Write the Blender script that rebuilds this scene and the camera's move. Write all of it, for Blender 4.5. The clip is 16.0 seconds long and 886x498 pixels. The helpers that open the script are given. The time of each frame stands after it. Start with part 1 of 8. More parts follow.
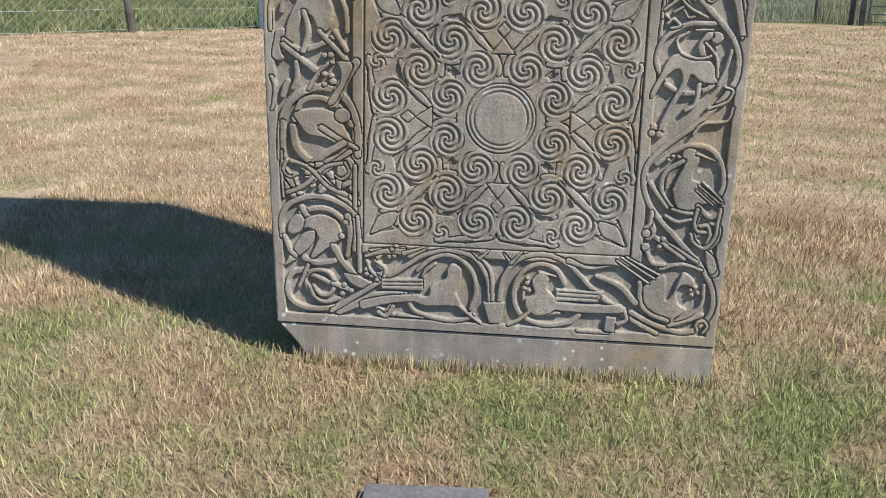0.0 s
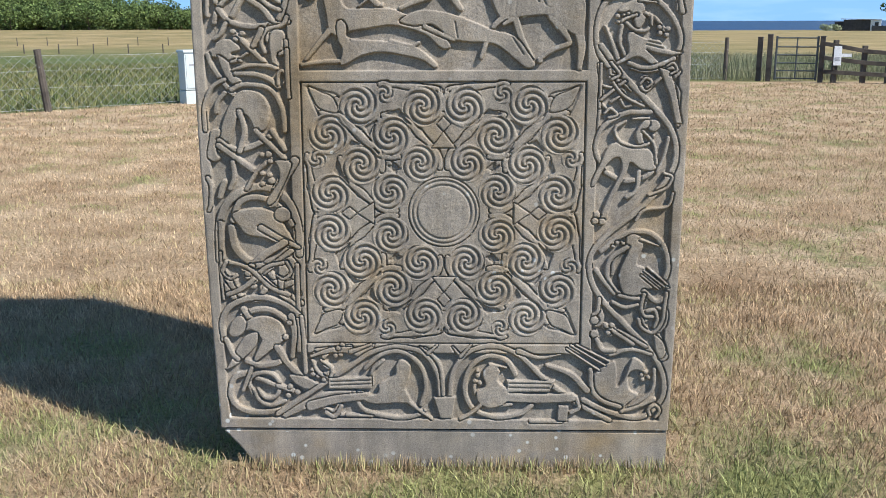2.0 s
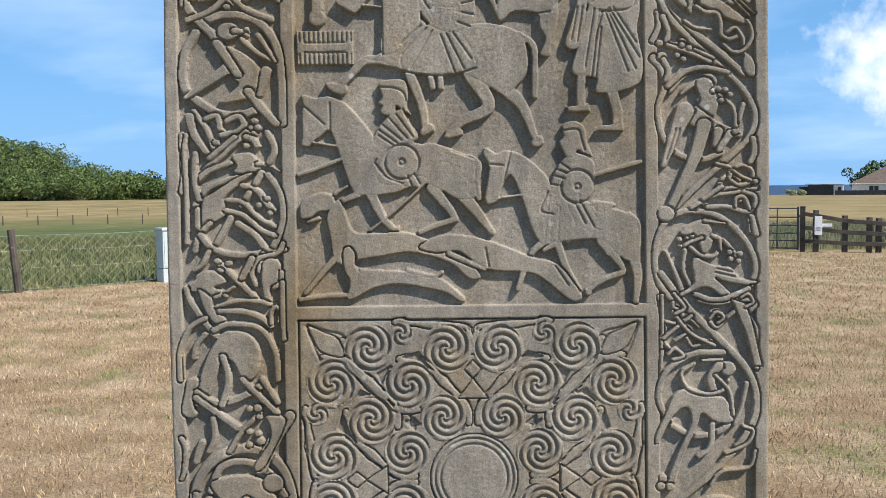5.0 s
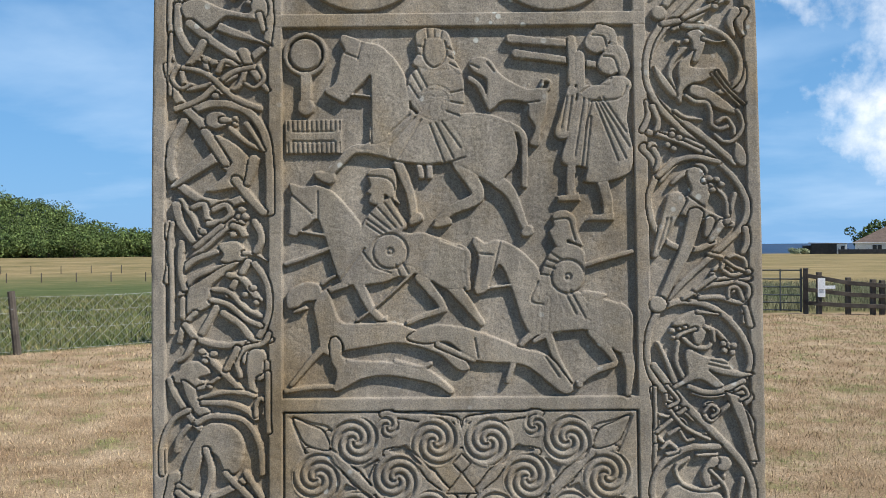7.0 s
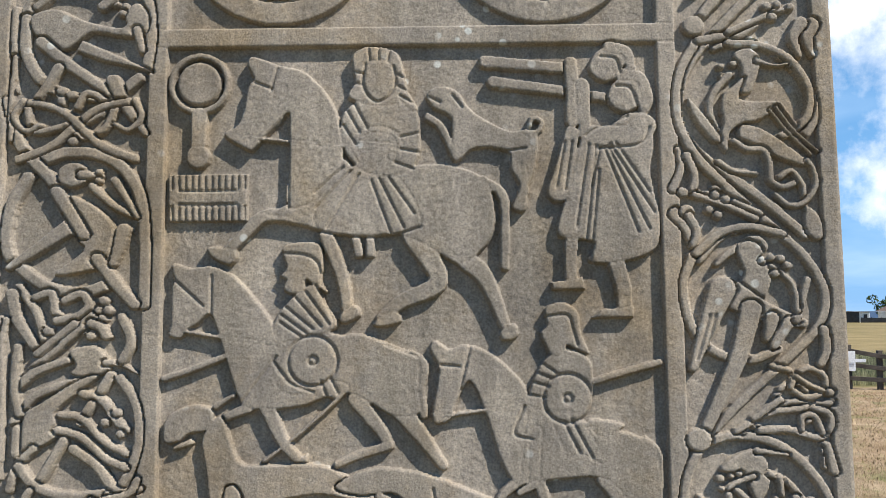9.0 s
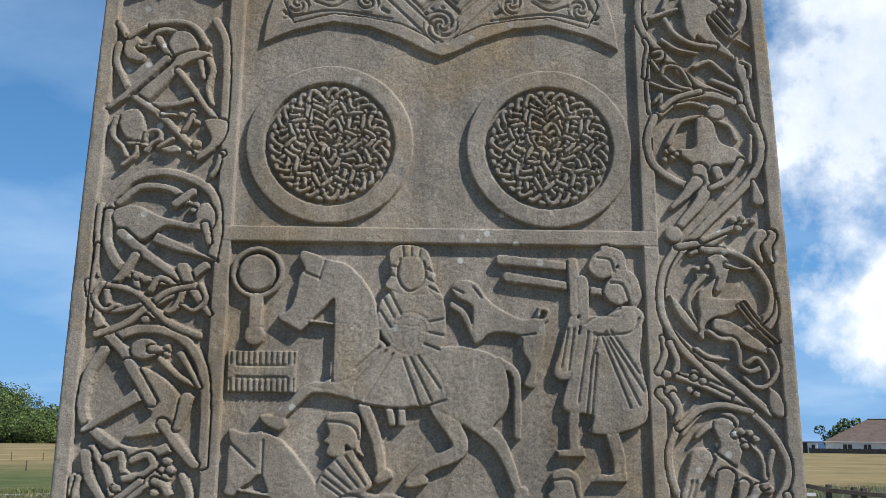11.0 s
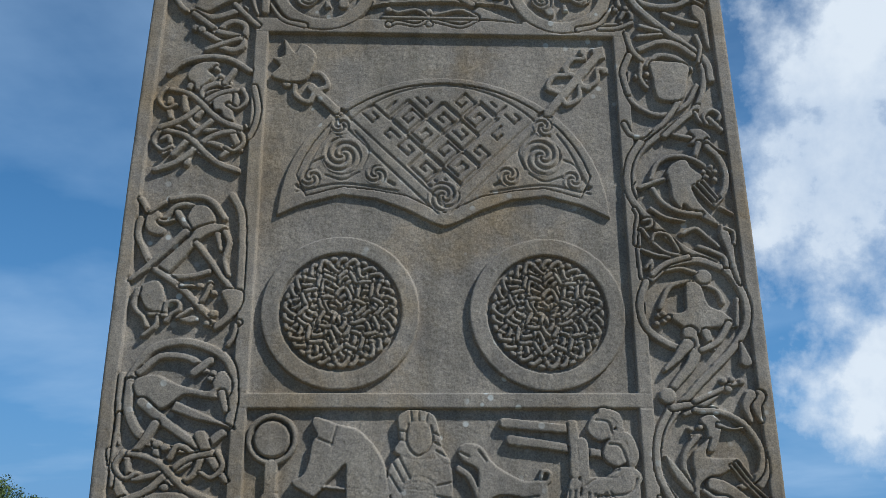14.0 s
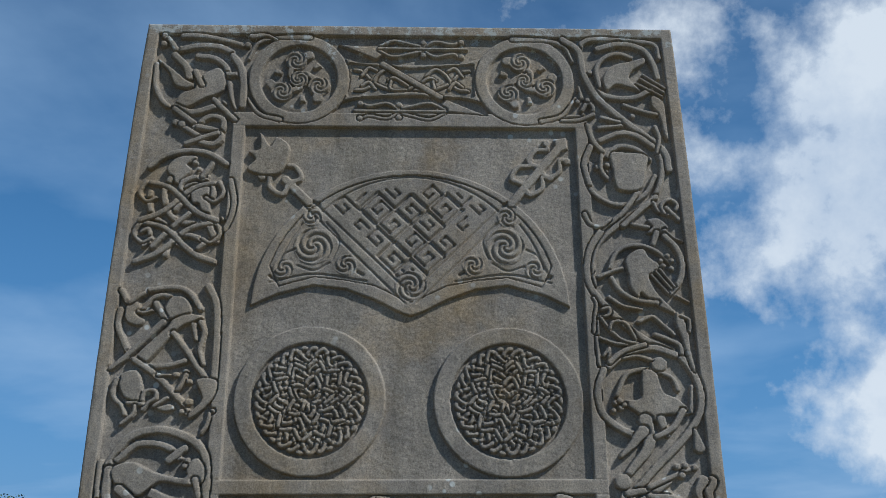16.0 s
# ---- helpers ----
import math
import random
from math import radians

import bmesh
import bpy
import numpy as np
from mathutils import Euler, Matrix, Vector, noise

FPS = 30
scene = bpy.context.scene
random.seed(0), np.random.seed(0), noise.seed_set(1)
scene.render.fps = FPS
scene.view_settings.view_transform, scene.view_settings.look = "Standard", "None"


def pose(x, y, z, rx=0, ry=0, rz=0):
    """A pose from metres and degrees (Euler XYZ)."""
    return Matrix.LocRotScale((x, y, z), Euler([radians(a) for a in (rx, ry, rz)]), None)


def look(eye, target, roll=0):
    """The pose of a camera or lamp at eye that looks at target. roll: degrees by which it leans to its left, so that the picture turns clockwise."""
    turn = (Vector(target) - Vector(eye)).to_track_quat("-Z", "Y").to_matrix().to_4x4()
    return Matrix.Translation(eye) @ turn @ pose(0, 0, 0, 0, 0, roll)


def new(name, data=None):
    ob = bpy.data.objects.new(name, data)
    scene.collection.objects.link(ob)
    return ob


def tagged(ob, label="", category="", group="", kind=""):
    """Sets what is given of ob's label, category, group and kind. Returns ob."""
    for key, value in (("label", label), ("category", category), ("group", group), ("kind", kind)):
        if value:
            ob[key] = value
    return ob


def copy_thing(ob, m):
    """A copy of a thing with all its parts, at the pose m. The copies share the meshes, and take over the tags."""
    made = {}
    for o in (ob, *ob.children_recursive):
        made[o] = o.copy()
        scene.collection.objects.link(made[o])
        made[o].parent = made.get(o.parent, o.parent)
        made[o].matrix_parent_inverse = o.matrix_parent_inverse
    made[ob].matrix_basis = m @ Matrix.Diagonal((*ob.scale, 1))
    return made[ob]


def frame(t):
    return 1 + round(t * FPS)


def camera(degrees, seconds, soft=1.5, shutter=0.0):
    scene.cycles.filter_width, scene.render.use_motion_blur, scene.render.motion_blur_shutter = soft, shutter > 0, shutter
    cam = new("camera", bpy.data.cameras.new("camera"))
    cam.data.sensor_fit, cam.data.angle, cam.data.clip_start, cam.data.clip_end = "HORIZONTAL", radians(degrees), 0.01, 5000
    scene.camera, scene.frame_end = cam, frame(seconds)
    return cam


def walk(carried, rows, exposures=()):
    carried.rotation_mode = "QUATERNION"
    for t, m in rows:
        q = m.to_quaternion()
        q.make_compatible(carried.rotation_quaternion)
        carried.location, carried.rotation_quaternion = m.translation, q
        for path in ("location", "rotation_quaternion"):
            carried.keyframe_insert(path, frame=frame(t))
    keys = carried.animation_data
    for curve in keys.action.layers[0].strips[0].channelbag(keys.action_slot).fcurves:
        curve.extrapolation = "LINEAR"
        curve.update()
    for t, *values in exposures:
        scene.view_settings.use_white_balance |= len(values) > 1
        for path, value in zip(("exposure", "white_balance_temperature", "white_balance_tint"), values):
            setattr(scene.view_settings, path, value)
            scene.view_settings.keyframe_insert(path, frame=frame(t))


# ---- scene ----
cam = camera(49.48, 16.0, soft=0.65)
PATH = [
    (0, (0.1401, -2.9215, 1.3082), (-0.0578, -1.0192, 0.7232), 1.22),
    (0.5, (0.0042, -2.8971, 1.3794), (-0.1528, -0.9879, 0.8050), -0.49),
    (1, (0.0098, -2.8783, 1.3843), (-0.1151, -0.9623, 0.8243), -0.02),
    (1.5, (0.0352, -2.8724, 1.4002), (-0.0530, -0.9424, 0.8832), -0.38),
    (2, (0.0754, -2.8521, 1.4003), (0.0244, -0.9072, 0.9369), -0.20),
    (2.5, (0.1583, -2.7411, 1.3504), (0.1041, -0.7881, 0.9229), 0.37),
    (3, (0.1001, -2.5521, 1.3774), (0.0220, -0.6036, 0.9329), 0.97),
    (3.5, (-0.0132, -2.3686, 1.4489), (-0.1531, -0.4122, 1.0580), 0.82),
    (4, (-0.0013, -2.3232, 1.5030), (-0.0686, -0.3469, 1.2035), 0.35),
    (4.5, (-0.0207, -2.3048, 1.5464), (-0.0599, -0.3162, 1.3365), -0.53),
    (4.7, (-0.0673, -2.3018, 1.5397), (-0.0699, -0.3088, 1.3735), -0.65),
    (6.8, (-0.0303, -2.2789, 1.6401), (-0.0344, -0.2795, 1.5936), -0.62),
    (7, (-0.0290, -2.2631, 1.6230), (-0.0373, -0.2631, 1.6144), -0.52),
    (7.5, (-0.0449, -2.1767, 1.6507), (-0.0783, -0.1770, 1.6471), -0.51),
    (8, (-0.0033, -1.8930, 1.6758), (-0.0088, 0.1065, 1.7204), -0.44),
    (8.5, (0.0634, -1.6451, 1.7111), (0.0920, 0.3505, 1.8404), -0.57),
    (9, (0.0915, -1.5625, 1.6895), (0.0477, 0.4327, 1.8207), -0.39),
    (9.5, (0.0259, -1.5648, 1.6937), (-0.0361, 0.4170, 1.9558), 0.08),
    (9.7, (-0.0175, -1.6021, 1.6965), (-0.0642, 0.3721, 2.0135), 0.23),
    (11.8, (-0.0470, -1.9479, 1.8249), (0.0262, 0.0107, 2.2227), 0.36),
    (12, (-0.0165, -1.9591, 1.8370), (0.0454, -0.0018, 2.2436), 0.36),
    (12.5, (-0.0265, -1.9702, 1.8486), (0.0239, -0.0200, 2.2893), 0.26),
    (13, (-0.0408, -1.9846, 1.8627), (-0.0034, -0.0419, 2.3366), 0.07),
    (13.5, (-0.0760, -1.9974, 1.8879), (-0.0144, -0.0637, 2.3949), -0.08),
    (14, (-0.0887, -2.0165, 1.9191), (-0.0096, -0.0946, 2.4670), -0.27),
    (14.5, (-0.0757, -2.0391, 1.9229), (-0.0041, -0.1330, 2.5244), -0.39),
    (15, (-0.0607, -2.0555, 1.9384), (0.0031, -0.1654, 2.5891), -0.44),
    (15.5, (-0.0632, -2.0923, 2.0060), (-0.0077, -0.2013, 2.6548), -0.16),
    (16, (0.0188, -2.1636, 2.0540), (0.0721, -0.2520, 2.6394), -0.19),
]
EXPOSURES = [(0, 0.5, 6180, 10), (3, 0.5, 6180, 10), (4.7, 0.38, 6400, 10), (7, 0.15, 6400, 9), (8, 0.12, 6500, 10), (9.2, 0.42, 6500, 10), (10.5, 0.2, 6300, 10), (11.8, -0.22, 6000, 8), (12.5, -0.28, 5900, 7), (16.0, -0.52, 5700, 6)]
walk(cam, [(t, look(eye, target, roll)) for t, eye, target, roll in PATH], EXPOSURES)
LEAN = 2.70

# ---- sun and sky ----
SUN_TO = Vector((2.455, -1.46, 3.25)).normalized()
sun_data = bpy.data.lights.new("sun", "SUN")
sun_data.energy, sun_data.angle, sun_data.color = 5.55, radians(0.55), (1.0, 0.95, 0.88)
sun = new("sun", sun_data)
sun.matrix_world = look((20, -12, 27), Vector((20, -12, 27)) - SUN_TO)


def node(tree, kind, x=0, **values):
    n = tree.nodes.new(kind)
    for key, value in values.items():
        if key in n.inputs:
            n.inputs[key].default_value = value
    return n


def make_world():
    world = bpy.data.worlds.new("sky")
    world.use_nodes = True
    scene.world = world
    t = world.node_tree
    t.nodes.clear()
    out, bg = node(t, "ShaderNodeOutputWorld"), node(t, "ShaderNodeBackground", Strength=0.078)
    sky = node(t, "ShaderNodeTexSky")
    sky.sky_type, sky.sun_disc = "NISHITA", False
    sky.sun_elevation = math.asin(SUN_TO.z)
    sky.sun_rotation = math.atan2(SUN_TO.x, SUN_TO.y)
    sky.air_density, sky.dust_density, sky.ozone_density = 0.8, 0.0, 2.0
    co = node(t, "ShaderNodeTexCoord")
    sep = node(t, "ShaderNodeSeparateXYZ")
    t.links.new(co.outputs["Generated"], sep.inputs[0])
    up = node(t, "ShaderNodeMath")
    up.operation = "ADD"
    up.inputs[1].default_value = 0.16
    t.links.new(sep.outputs[2], up.inputs[0])
    high = node(t, "ShaderNodeMath")
    high.operation = "MAXIMUM"
    high.inputs[1].default_value = 0.05
    t.links.new(up.outputs[0], high.inputs[0])
    div = node(t, "ShaderNodeVectorMath")
    div.operation = "DIVIDE"
    t.links.new(co.outputs["Generated"], div.inputs[0])
    t.links.new(high.outputs[0], div.inputs[1])
    shift = node(t, "ShaderNodeVectorMath")
    shift.operation = "ADD"
    shift.inputs[1].default_value = CLOUD_SHIFT
    t.links.new(div.outputs[0], shift.inputs[0])
    big = node(t, "ShaderNodeTexNoise", Scale=1.1, Detail=9.0, Roughness=0.52, Distortion=0.15)
    t.links.new(shift.outputs[0], big.inputs["Vector"])
    thin = node(t, "ShaderNodeValToRGB")
    thin.color_ramp.elements[0].position, thin.color_ramp.elements[1].position = 0.46, 0.74
    thin.color_ramp.elements[1].color = (0.62, 0.62, 0.62, 1)
    t.links.new(big.outputs[0], thin.inputs[0])
    # cumulus banks, one above the other
    lift = None
    for centre, reach in (((0.43, 0.85, 0.335), 0.32), ((0.56, 0.75, 0.45), 0.24), ((0.48, 0.87, 0.13), 0.15)):
        bank = node(t, "ShaderNodeVectorMath")
        bank.operation = "DISTANCE"
        bank.inputs[1].default_value = centre
        t.links.new(co.outputs["Generated"], bank.inputs[0])
        near = node(t, "ShaderNodeMapRange")
        near.inputs[1].default_value, near.inputs[2].default_value = 0.0, reach
        near.inputs[3].default_value, near.inputs[4].default_value = 0.22, -0.2
        t.links.new(bank.outputs["Value"], near.inputs[0])
        if lift is None:
            lift = near
        else:
            most = node(t, "ShaderNodeMath")
            most.operation = "MAXIMUM"
            t.links.new(lift.outputs[0], most.inputs[0])
            t.links.new(near.outputs[0], most.inputs[1])
            lift = most
    fluff = node(t, "ShaderNodeTexNoise", Scale=5.0, Detail=10.0, Roughness=0.6)
    t.links.new(co.outputs["Generated"], fluff.inputs["Vector"])
    heap = node(t, "ShaderNodeMath")
    heap.operation = "ADD"
    t.links.new(fluff.outputs[0], heap.inputs[0])
    t.links.new(lift.outputs[0], heap.inputs[1])
    thick = node(t, "ShaderNodeValToRGB")
    thick.color_ramp.elements[0].position, thick.color_ramp.elements[1].position = 0.46, 0.60
    thick.color_ramp.elements[1].color = (0.95, 0.95, 0.95, 1)
    t.links.new(heap.outputs[0], thick.inputs[0])
    tone = node(t, "ShaderNodeValToRGB")
    tone.color_ramp.elements[0].position, tone.color_ramp.elements[1].position = 0.38, 0.58
    tone.color_ramp.elements[0].color, tone.color_ramp.elements[1].color = (8.6, 9.8, 11.6, 1), (14.0, 14.1, 14.2, 1)
    t.links.new(fluff.outputs[0], tone.inputs[0])
    deep = node(t, "ShaderNodeHueSaturation", Saturation=1.38, Value=1.12)
    t.links.new(sky.outputs[0], deep.inputs["Color"])
    low = node(t, "ShaderNodeMapRange")
    low.inputs[1].default_value, low.inputs[2].default_value = 0.0, 0.62
    low.inputs[3].default_value, low.inputs[4].default_value = 0.92, 0.0
    t.links.new(sep.outputs[2], low.inputs[0])
    haze = node(t, "ShaderNodeMixRGB")
    haze.inputs[2].default_value = (2.5, 5.5, 9.9, 1)
    t.links.new(low.outputs[0], haze.inputs[0])
    t.links.new(deep.outputs[0], haze.inputs[1])
    wisp = node(t, "ShaderNodeMixRGB")
    wisp.inputs[2].default_value = (6.4, 8.8, 11.9, 1)
    t.links.new(thin.outputs[0], wisp.inputs[0])
    t.links.new(haze.outputs[0], wisp.inputs[1])
    mix = node(t, "ShaderNodeMixRGB")
    t.links.new(thick.outputs[0], mix.inputs[0])
    t.links.new(wisp.outputs[0], mix.inputs[1])
    t.links.new(tone.outputs[0], mix.inputs[2])
    t.links.new(mix.outputs[0], bg.inputs[0])
    t.links.new(bg.outputs[0], out.inputs[0])


CLOUD_SHIFT = (3.1, 1.7, 0.0)
make_world()


# ---- materials ----
def material(name, rough=0.8, metal=0.0):
    m = bpy.data.materials.new(name)
    m.use_nodes = True
    t = m.node_tree
    p = t.nodes["Principled BSDF"]
    p.inputs["Roughness"].default_value, p.inputs["Metallic"].default_value = rough, metal
    return m, t, p


def coords(t):
    return node(t, "ShaderNodeTexCoord").outputs["Object"]


def noise_of(t, vec, scale, detail=4.0, rough=0.55):
    n = node(t, "ShaderNodeTexNoise", Scale=scale, Detail=detail, Roughness=rough)
    t.links.new(vec, n.inputs["Vector"])
    return n.outputs[0]


def ramp_of(t, fac, *stops):
    r = node(t, "ShaderNodeValToRGB")
    e = r.color_ramp.elements
    while len(e) < len(stops):
        e.new(0.5)
    for el, (pos, col) in zip(e, stops):
        el.position = pos
        el.color = (*col, 1) if len(col) == 3 else col
    t.links.new(fac, r.inputs[0])
    return r.outputs[0]


def mixed(t, fac, a, b, mode="MIX"):
    m = node(t, "ShaderNodeMixRGB")
    m.blend_type = mode
    for i, v in enumerate((fac, a, b)):
        if isinstance(v, (int, float)):
            m.inputs[i].default_value = v
        elif isinstance(v, tuple):
            m.inputs[i].default_value = (*v, 1)
        else:
            t.links.new(v, m.inputs[i])
    return m.outputs[0]


def bumped(t, p, height, strength=0.4, distance=0.01):
    b = node(t, "ShaderNodeBump", Strength=strength, Distance=distance)
    t.links.new(height, b.inputs["Height"])
    t.links.new(b.outputs[0], p.inputs["Normal"])


def mottled(name, c0, c1, scale, rough=0.8, fine=60.0, bump=0.3, metal=0.0, dist=0.004):
    """A surface of two tones, mottled at a large and at a fine scale."""
    m, t, p = material(name, rough, metal)
    v = coords(t)
    base = ramp_of(t, noise_of(t, v, scale, 6), (0.32, c0), (0.68, c1))
    grain = ramp_of(t, noise_of(t, v, fine, 3), (0.3, (0.72, 0.72, 0.72)), (0.7, (1.15, 1.15, 1.15)))
    t.links.new(mixed(t, 1.0, base, grain, "MULTIPLY"), p.inputs["Base Color"])
    bumped(t, p, noise_of(t, v, fine, 4), bump, dist)
    return m


def stone_material():
    m, t, p = material("carved_sandstone", 0.88)
    p.inputs["Specular IOR Level"].default_value = 0.25
    v = coords(t)
    grey = ramp_of(t, noise_of(t, v, 2.6, 7, 0.6), (0.3, (0.232, 0.208, 0.178)), (0.55, (0.304, 0.270, 0.226)), (0.75, (0.355, 0.308, 0.244)))
    ochre = ramp_of(t, noise_of(t, v, 3.3, 8, 0.65), (0.50, (0, 0, 0)), (0.72, (1, 1, 1)))
    tint = mixed(t, ochre, grey, (0.285, 0.215, 0.130))
    sep = node(t, "ShaderNodeSeparateXYZ")
    t.links.new(v, sep.inputs[0])
    side = node(t, "ShaderNodeMath")
    side.operation = "ADD"
    side.inputs[1].default_value = 0.43
    t.links.new(sep.outputs[0], side.inputs[0])
    away = node(t, "ShaderNodeMath")
    away.operation = "ABSOLUTE"
    t.links.new(side.outputs[0], away.inputs[0])
    seep = ramp_of(t, away.outputs[0], (0.0, (0.75, 0.75, 0.75)), (0.20, (0, 0, 0)))
    tall = ramp_of(t, noise_of(t, v, 1.7, 6, 0.6), (0.42, (0, 0, 0)), (0.62, (1, 1, 1)))
    tint = mixed(t, mixed(t, 1.0, seep, tall, "MULTIPLY"), tint, (0.215, 0.16, 0.092))
    dirt = ramp_of(t, noise_of(t, v, 14.0, 6, 0.7), (0.35, (0.78, 0.78, 0.80)), (0.62, (1.08, 1.07, 1.05)))
    tint = mixed(t, 1.0, tint, dirt, "MULTIPLY")
    run = node(t, "ShaderNodeMapping")
    run.inputs["Scale"].default_value = (7.0, 7.0, 0.9)
    t.links.new(v, run.inputs["Vector"])
    streaks = ramp_of(t, noise_of(t, run.outputs[0], 1.0, 7, 0.7), (0.36, (0.74, 0.73, 0.70)), (0.58, (1.08, 1.07, 1.06)))
    tint = mixed(t, 1.0, tint, streaks, "MULTIPLY")
    grain = ramp_of(t, noise_of(t, v, 240.0, 4, 0.8), (0.34, (0.62, 0.62, 0.62)), (0.66, (1.32, 1.31, 1.28)))
    tint = mixed(t, 1.0, tint, grain, "MULTIPLY")
    spots = node(t, "ShaderNodeTexVoronoi", Scale=26.0)
    spots.inputs["Randomness"].default_value = 1.0
    t.links.new(v, spots.inputs["Vector"])
    dots = ramp_of(t, spots.outputs["Distance"], (0.15, (1, 1, 1)), (0.22, (0, 0, 0)))
    base = node(t, "ShaderNodeMapRange")
    base.inputs[1].default_value, base.inputs[2].default_value = 0.17, 0.10
    base.inputs[3].default_value, base.inputs[4].default_value = 0.0, 0.16
    t.links.new(sep.outputs[2], base.inputs[0])
    grown = node(t, "ShaderNodeMath")
    grown.operation = "ADD"
    t.links.new(base.outputs[0], grown.inputs[0])
    t.links.new(noise_of(t, v, 4.0, 3), grown.inputs[1])
    patch = ramp_of(t, grown.outputs[0], (0.56, (0, 0, 0)), (0.66, (1, 1, 1)))
    pale = mixed(t, 1.0, dots, patch, "MULTIPLY")
    tint = mixed(t, pale, tint, (0.50, 0.50, 0.46))
    crown = node(t, "ShaderNodeMapRange")
    crown.inputs[1].default_value, crown.inputs[2].default_value = 3.15, 3.42
    crown.inputs[3].default_value, crown.inputs[4].default_value = -0.2, 0.07
    t.links.new(sep.outputs[2], crown.inputs[0])
    crust = node(t, "ShaderNodeMath")
    crust.operation = "ADD"
    t.links.new(crown.outputs[0], crust.inputs[0])
    t.links.new(noise_of(t, v, 30.0, 8, 0.75), crust.inputs[1])
    tint = mixed(t, ramp_of(t, crust.outputs[0], (0.54, (0, 0, 0)), (0.60, (0.8, 0.8, 0.8))), tint, (0.42, 0.43, 0.40))
    t.links.new(tint, p.inputs["Base Color"])
    h = mixed(t, 0.3, noise_of(t, v, 260.0, 4, 0.75), noise_of(t, v, 80.0, 5, 0.65))
    bumped(t, p, h, 0.6, 0.003)
    return m


def grass_colour(t, v, own=None):
    """Parched lawn: straw with green patches, greener by the stone's foot."""
    straw = ramp_of(t, noise_of(t, v, 1.6, 6, 0.65), (0.28, (0.27, 0.180, 0.105)), (0.5, (0.39, 0.285, 0.180)), (0.72, (0.53, 0.41, 0.28)))
    green = ramp_of(t, noise_of(t, v, 3.0, 5), (0.3, (0.10, 0.135, 0.045)), (0.7, (0.24, 0.24, 0.10)))
    sep = node(t, "ShaderNodeSeparateXYZ")
    t.links.new(v, sep.inputs[0])
    near = node(t, "ShaderNodeMapRange")
    near.inputs[1].default_value, near.inputs[2].default_value = 1.6, -0.3
    near.inputs[3].default_value, near.inputs[4].default_value = -0.035, 0.075
    t.links.new(sep.outputs[1], near.inputs[0])
    add = node(t, "ShaderNodeMath")
    add.operation = "ADD"
    # greener towards the gate side too
    gate_side = node(t, "ShaderNodeMapRange")
    gate_side.inputs[1].default_value, gate_side.inputs[2].default_value = 0.2, 2.2
    gate_side.inputs[3].default_value, gate_side.inputs[4].default_value = 0.0, 0.025
    t.links.new(sep.outputs[0], gate_side.inputs[0])
    both = node(t, "ShaderNodeMath")
    both.operation = "ADD"
    t.links.new(near.outputs[0], both.inputs[0])
    t.links.new(gate_side.outputs[0], both.inputs[1])
    t.links.new(noise_of(t, v, 1.5, 7, 0.72), add.inputs[0])
    t.links.new(both.outputs[0], add.inputs[1])
    if own is not None:
        lean = node(t, "ShaderNodeMath")
        lean.operation = "MULTIPLY_ADD"
        lean.inputs[1].default_value = 0.22
        t.links.new(own, lean.inputs[0])
        shift = node(t, "ShaderNodeMath")
        shift.operation = "SUBTRACT"
        shift.inputs[1].default_value = 0.11
        t.links.new(add.outputs[0], shift.inputs[0])
        t.links.new(shift.outputs[0], lean.inputs[2])
        add = lean
    return mixed(t, ramp_of(t, add.outputs[0], (0.51, (0, 0, 0)), (0.66, (1, 1, 1))), straw, green), sep


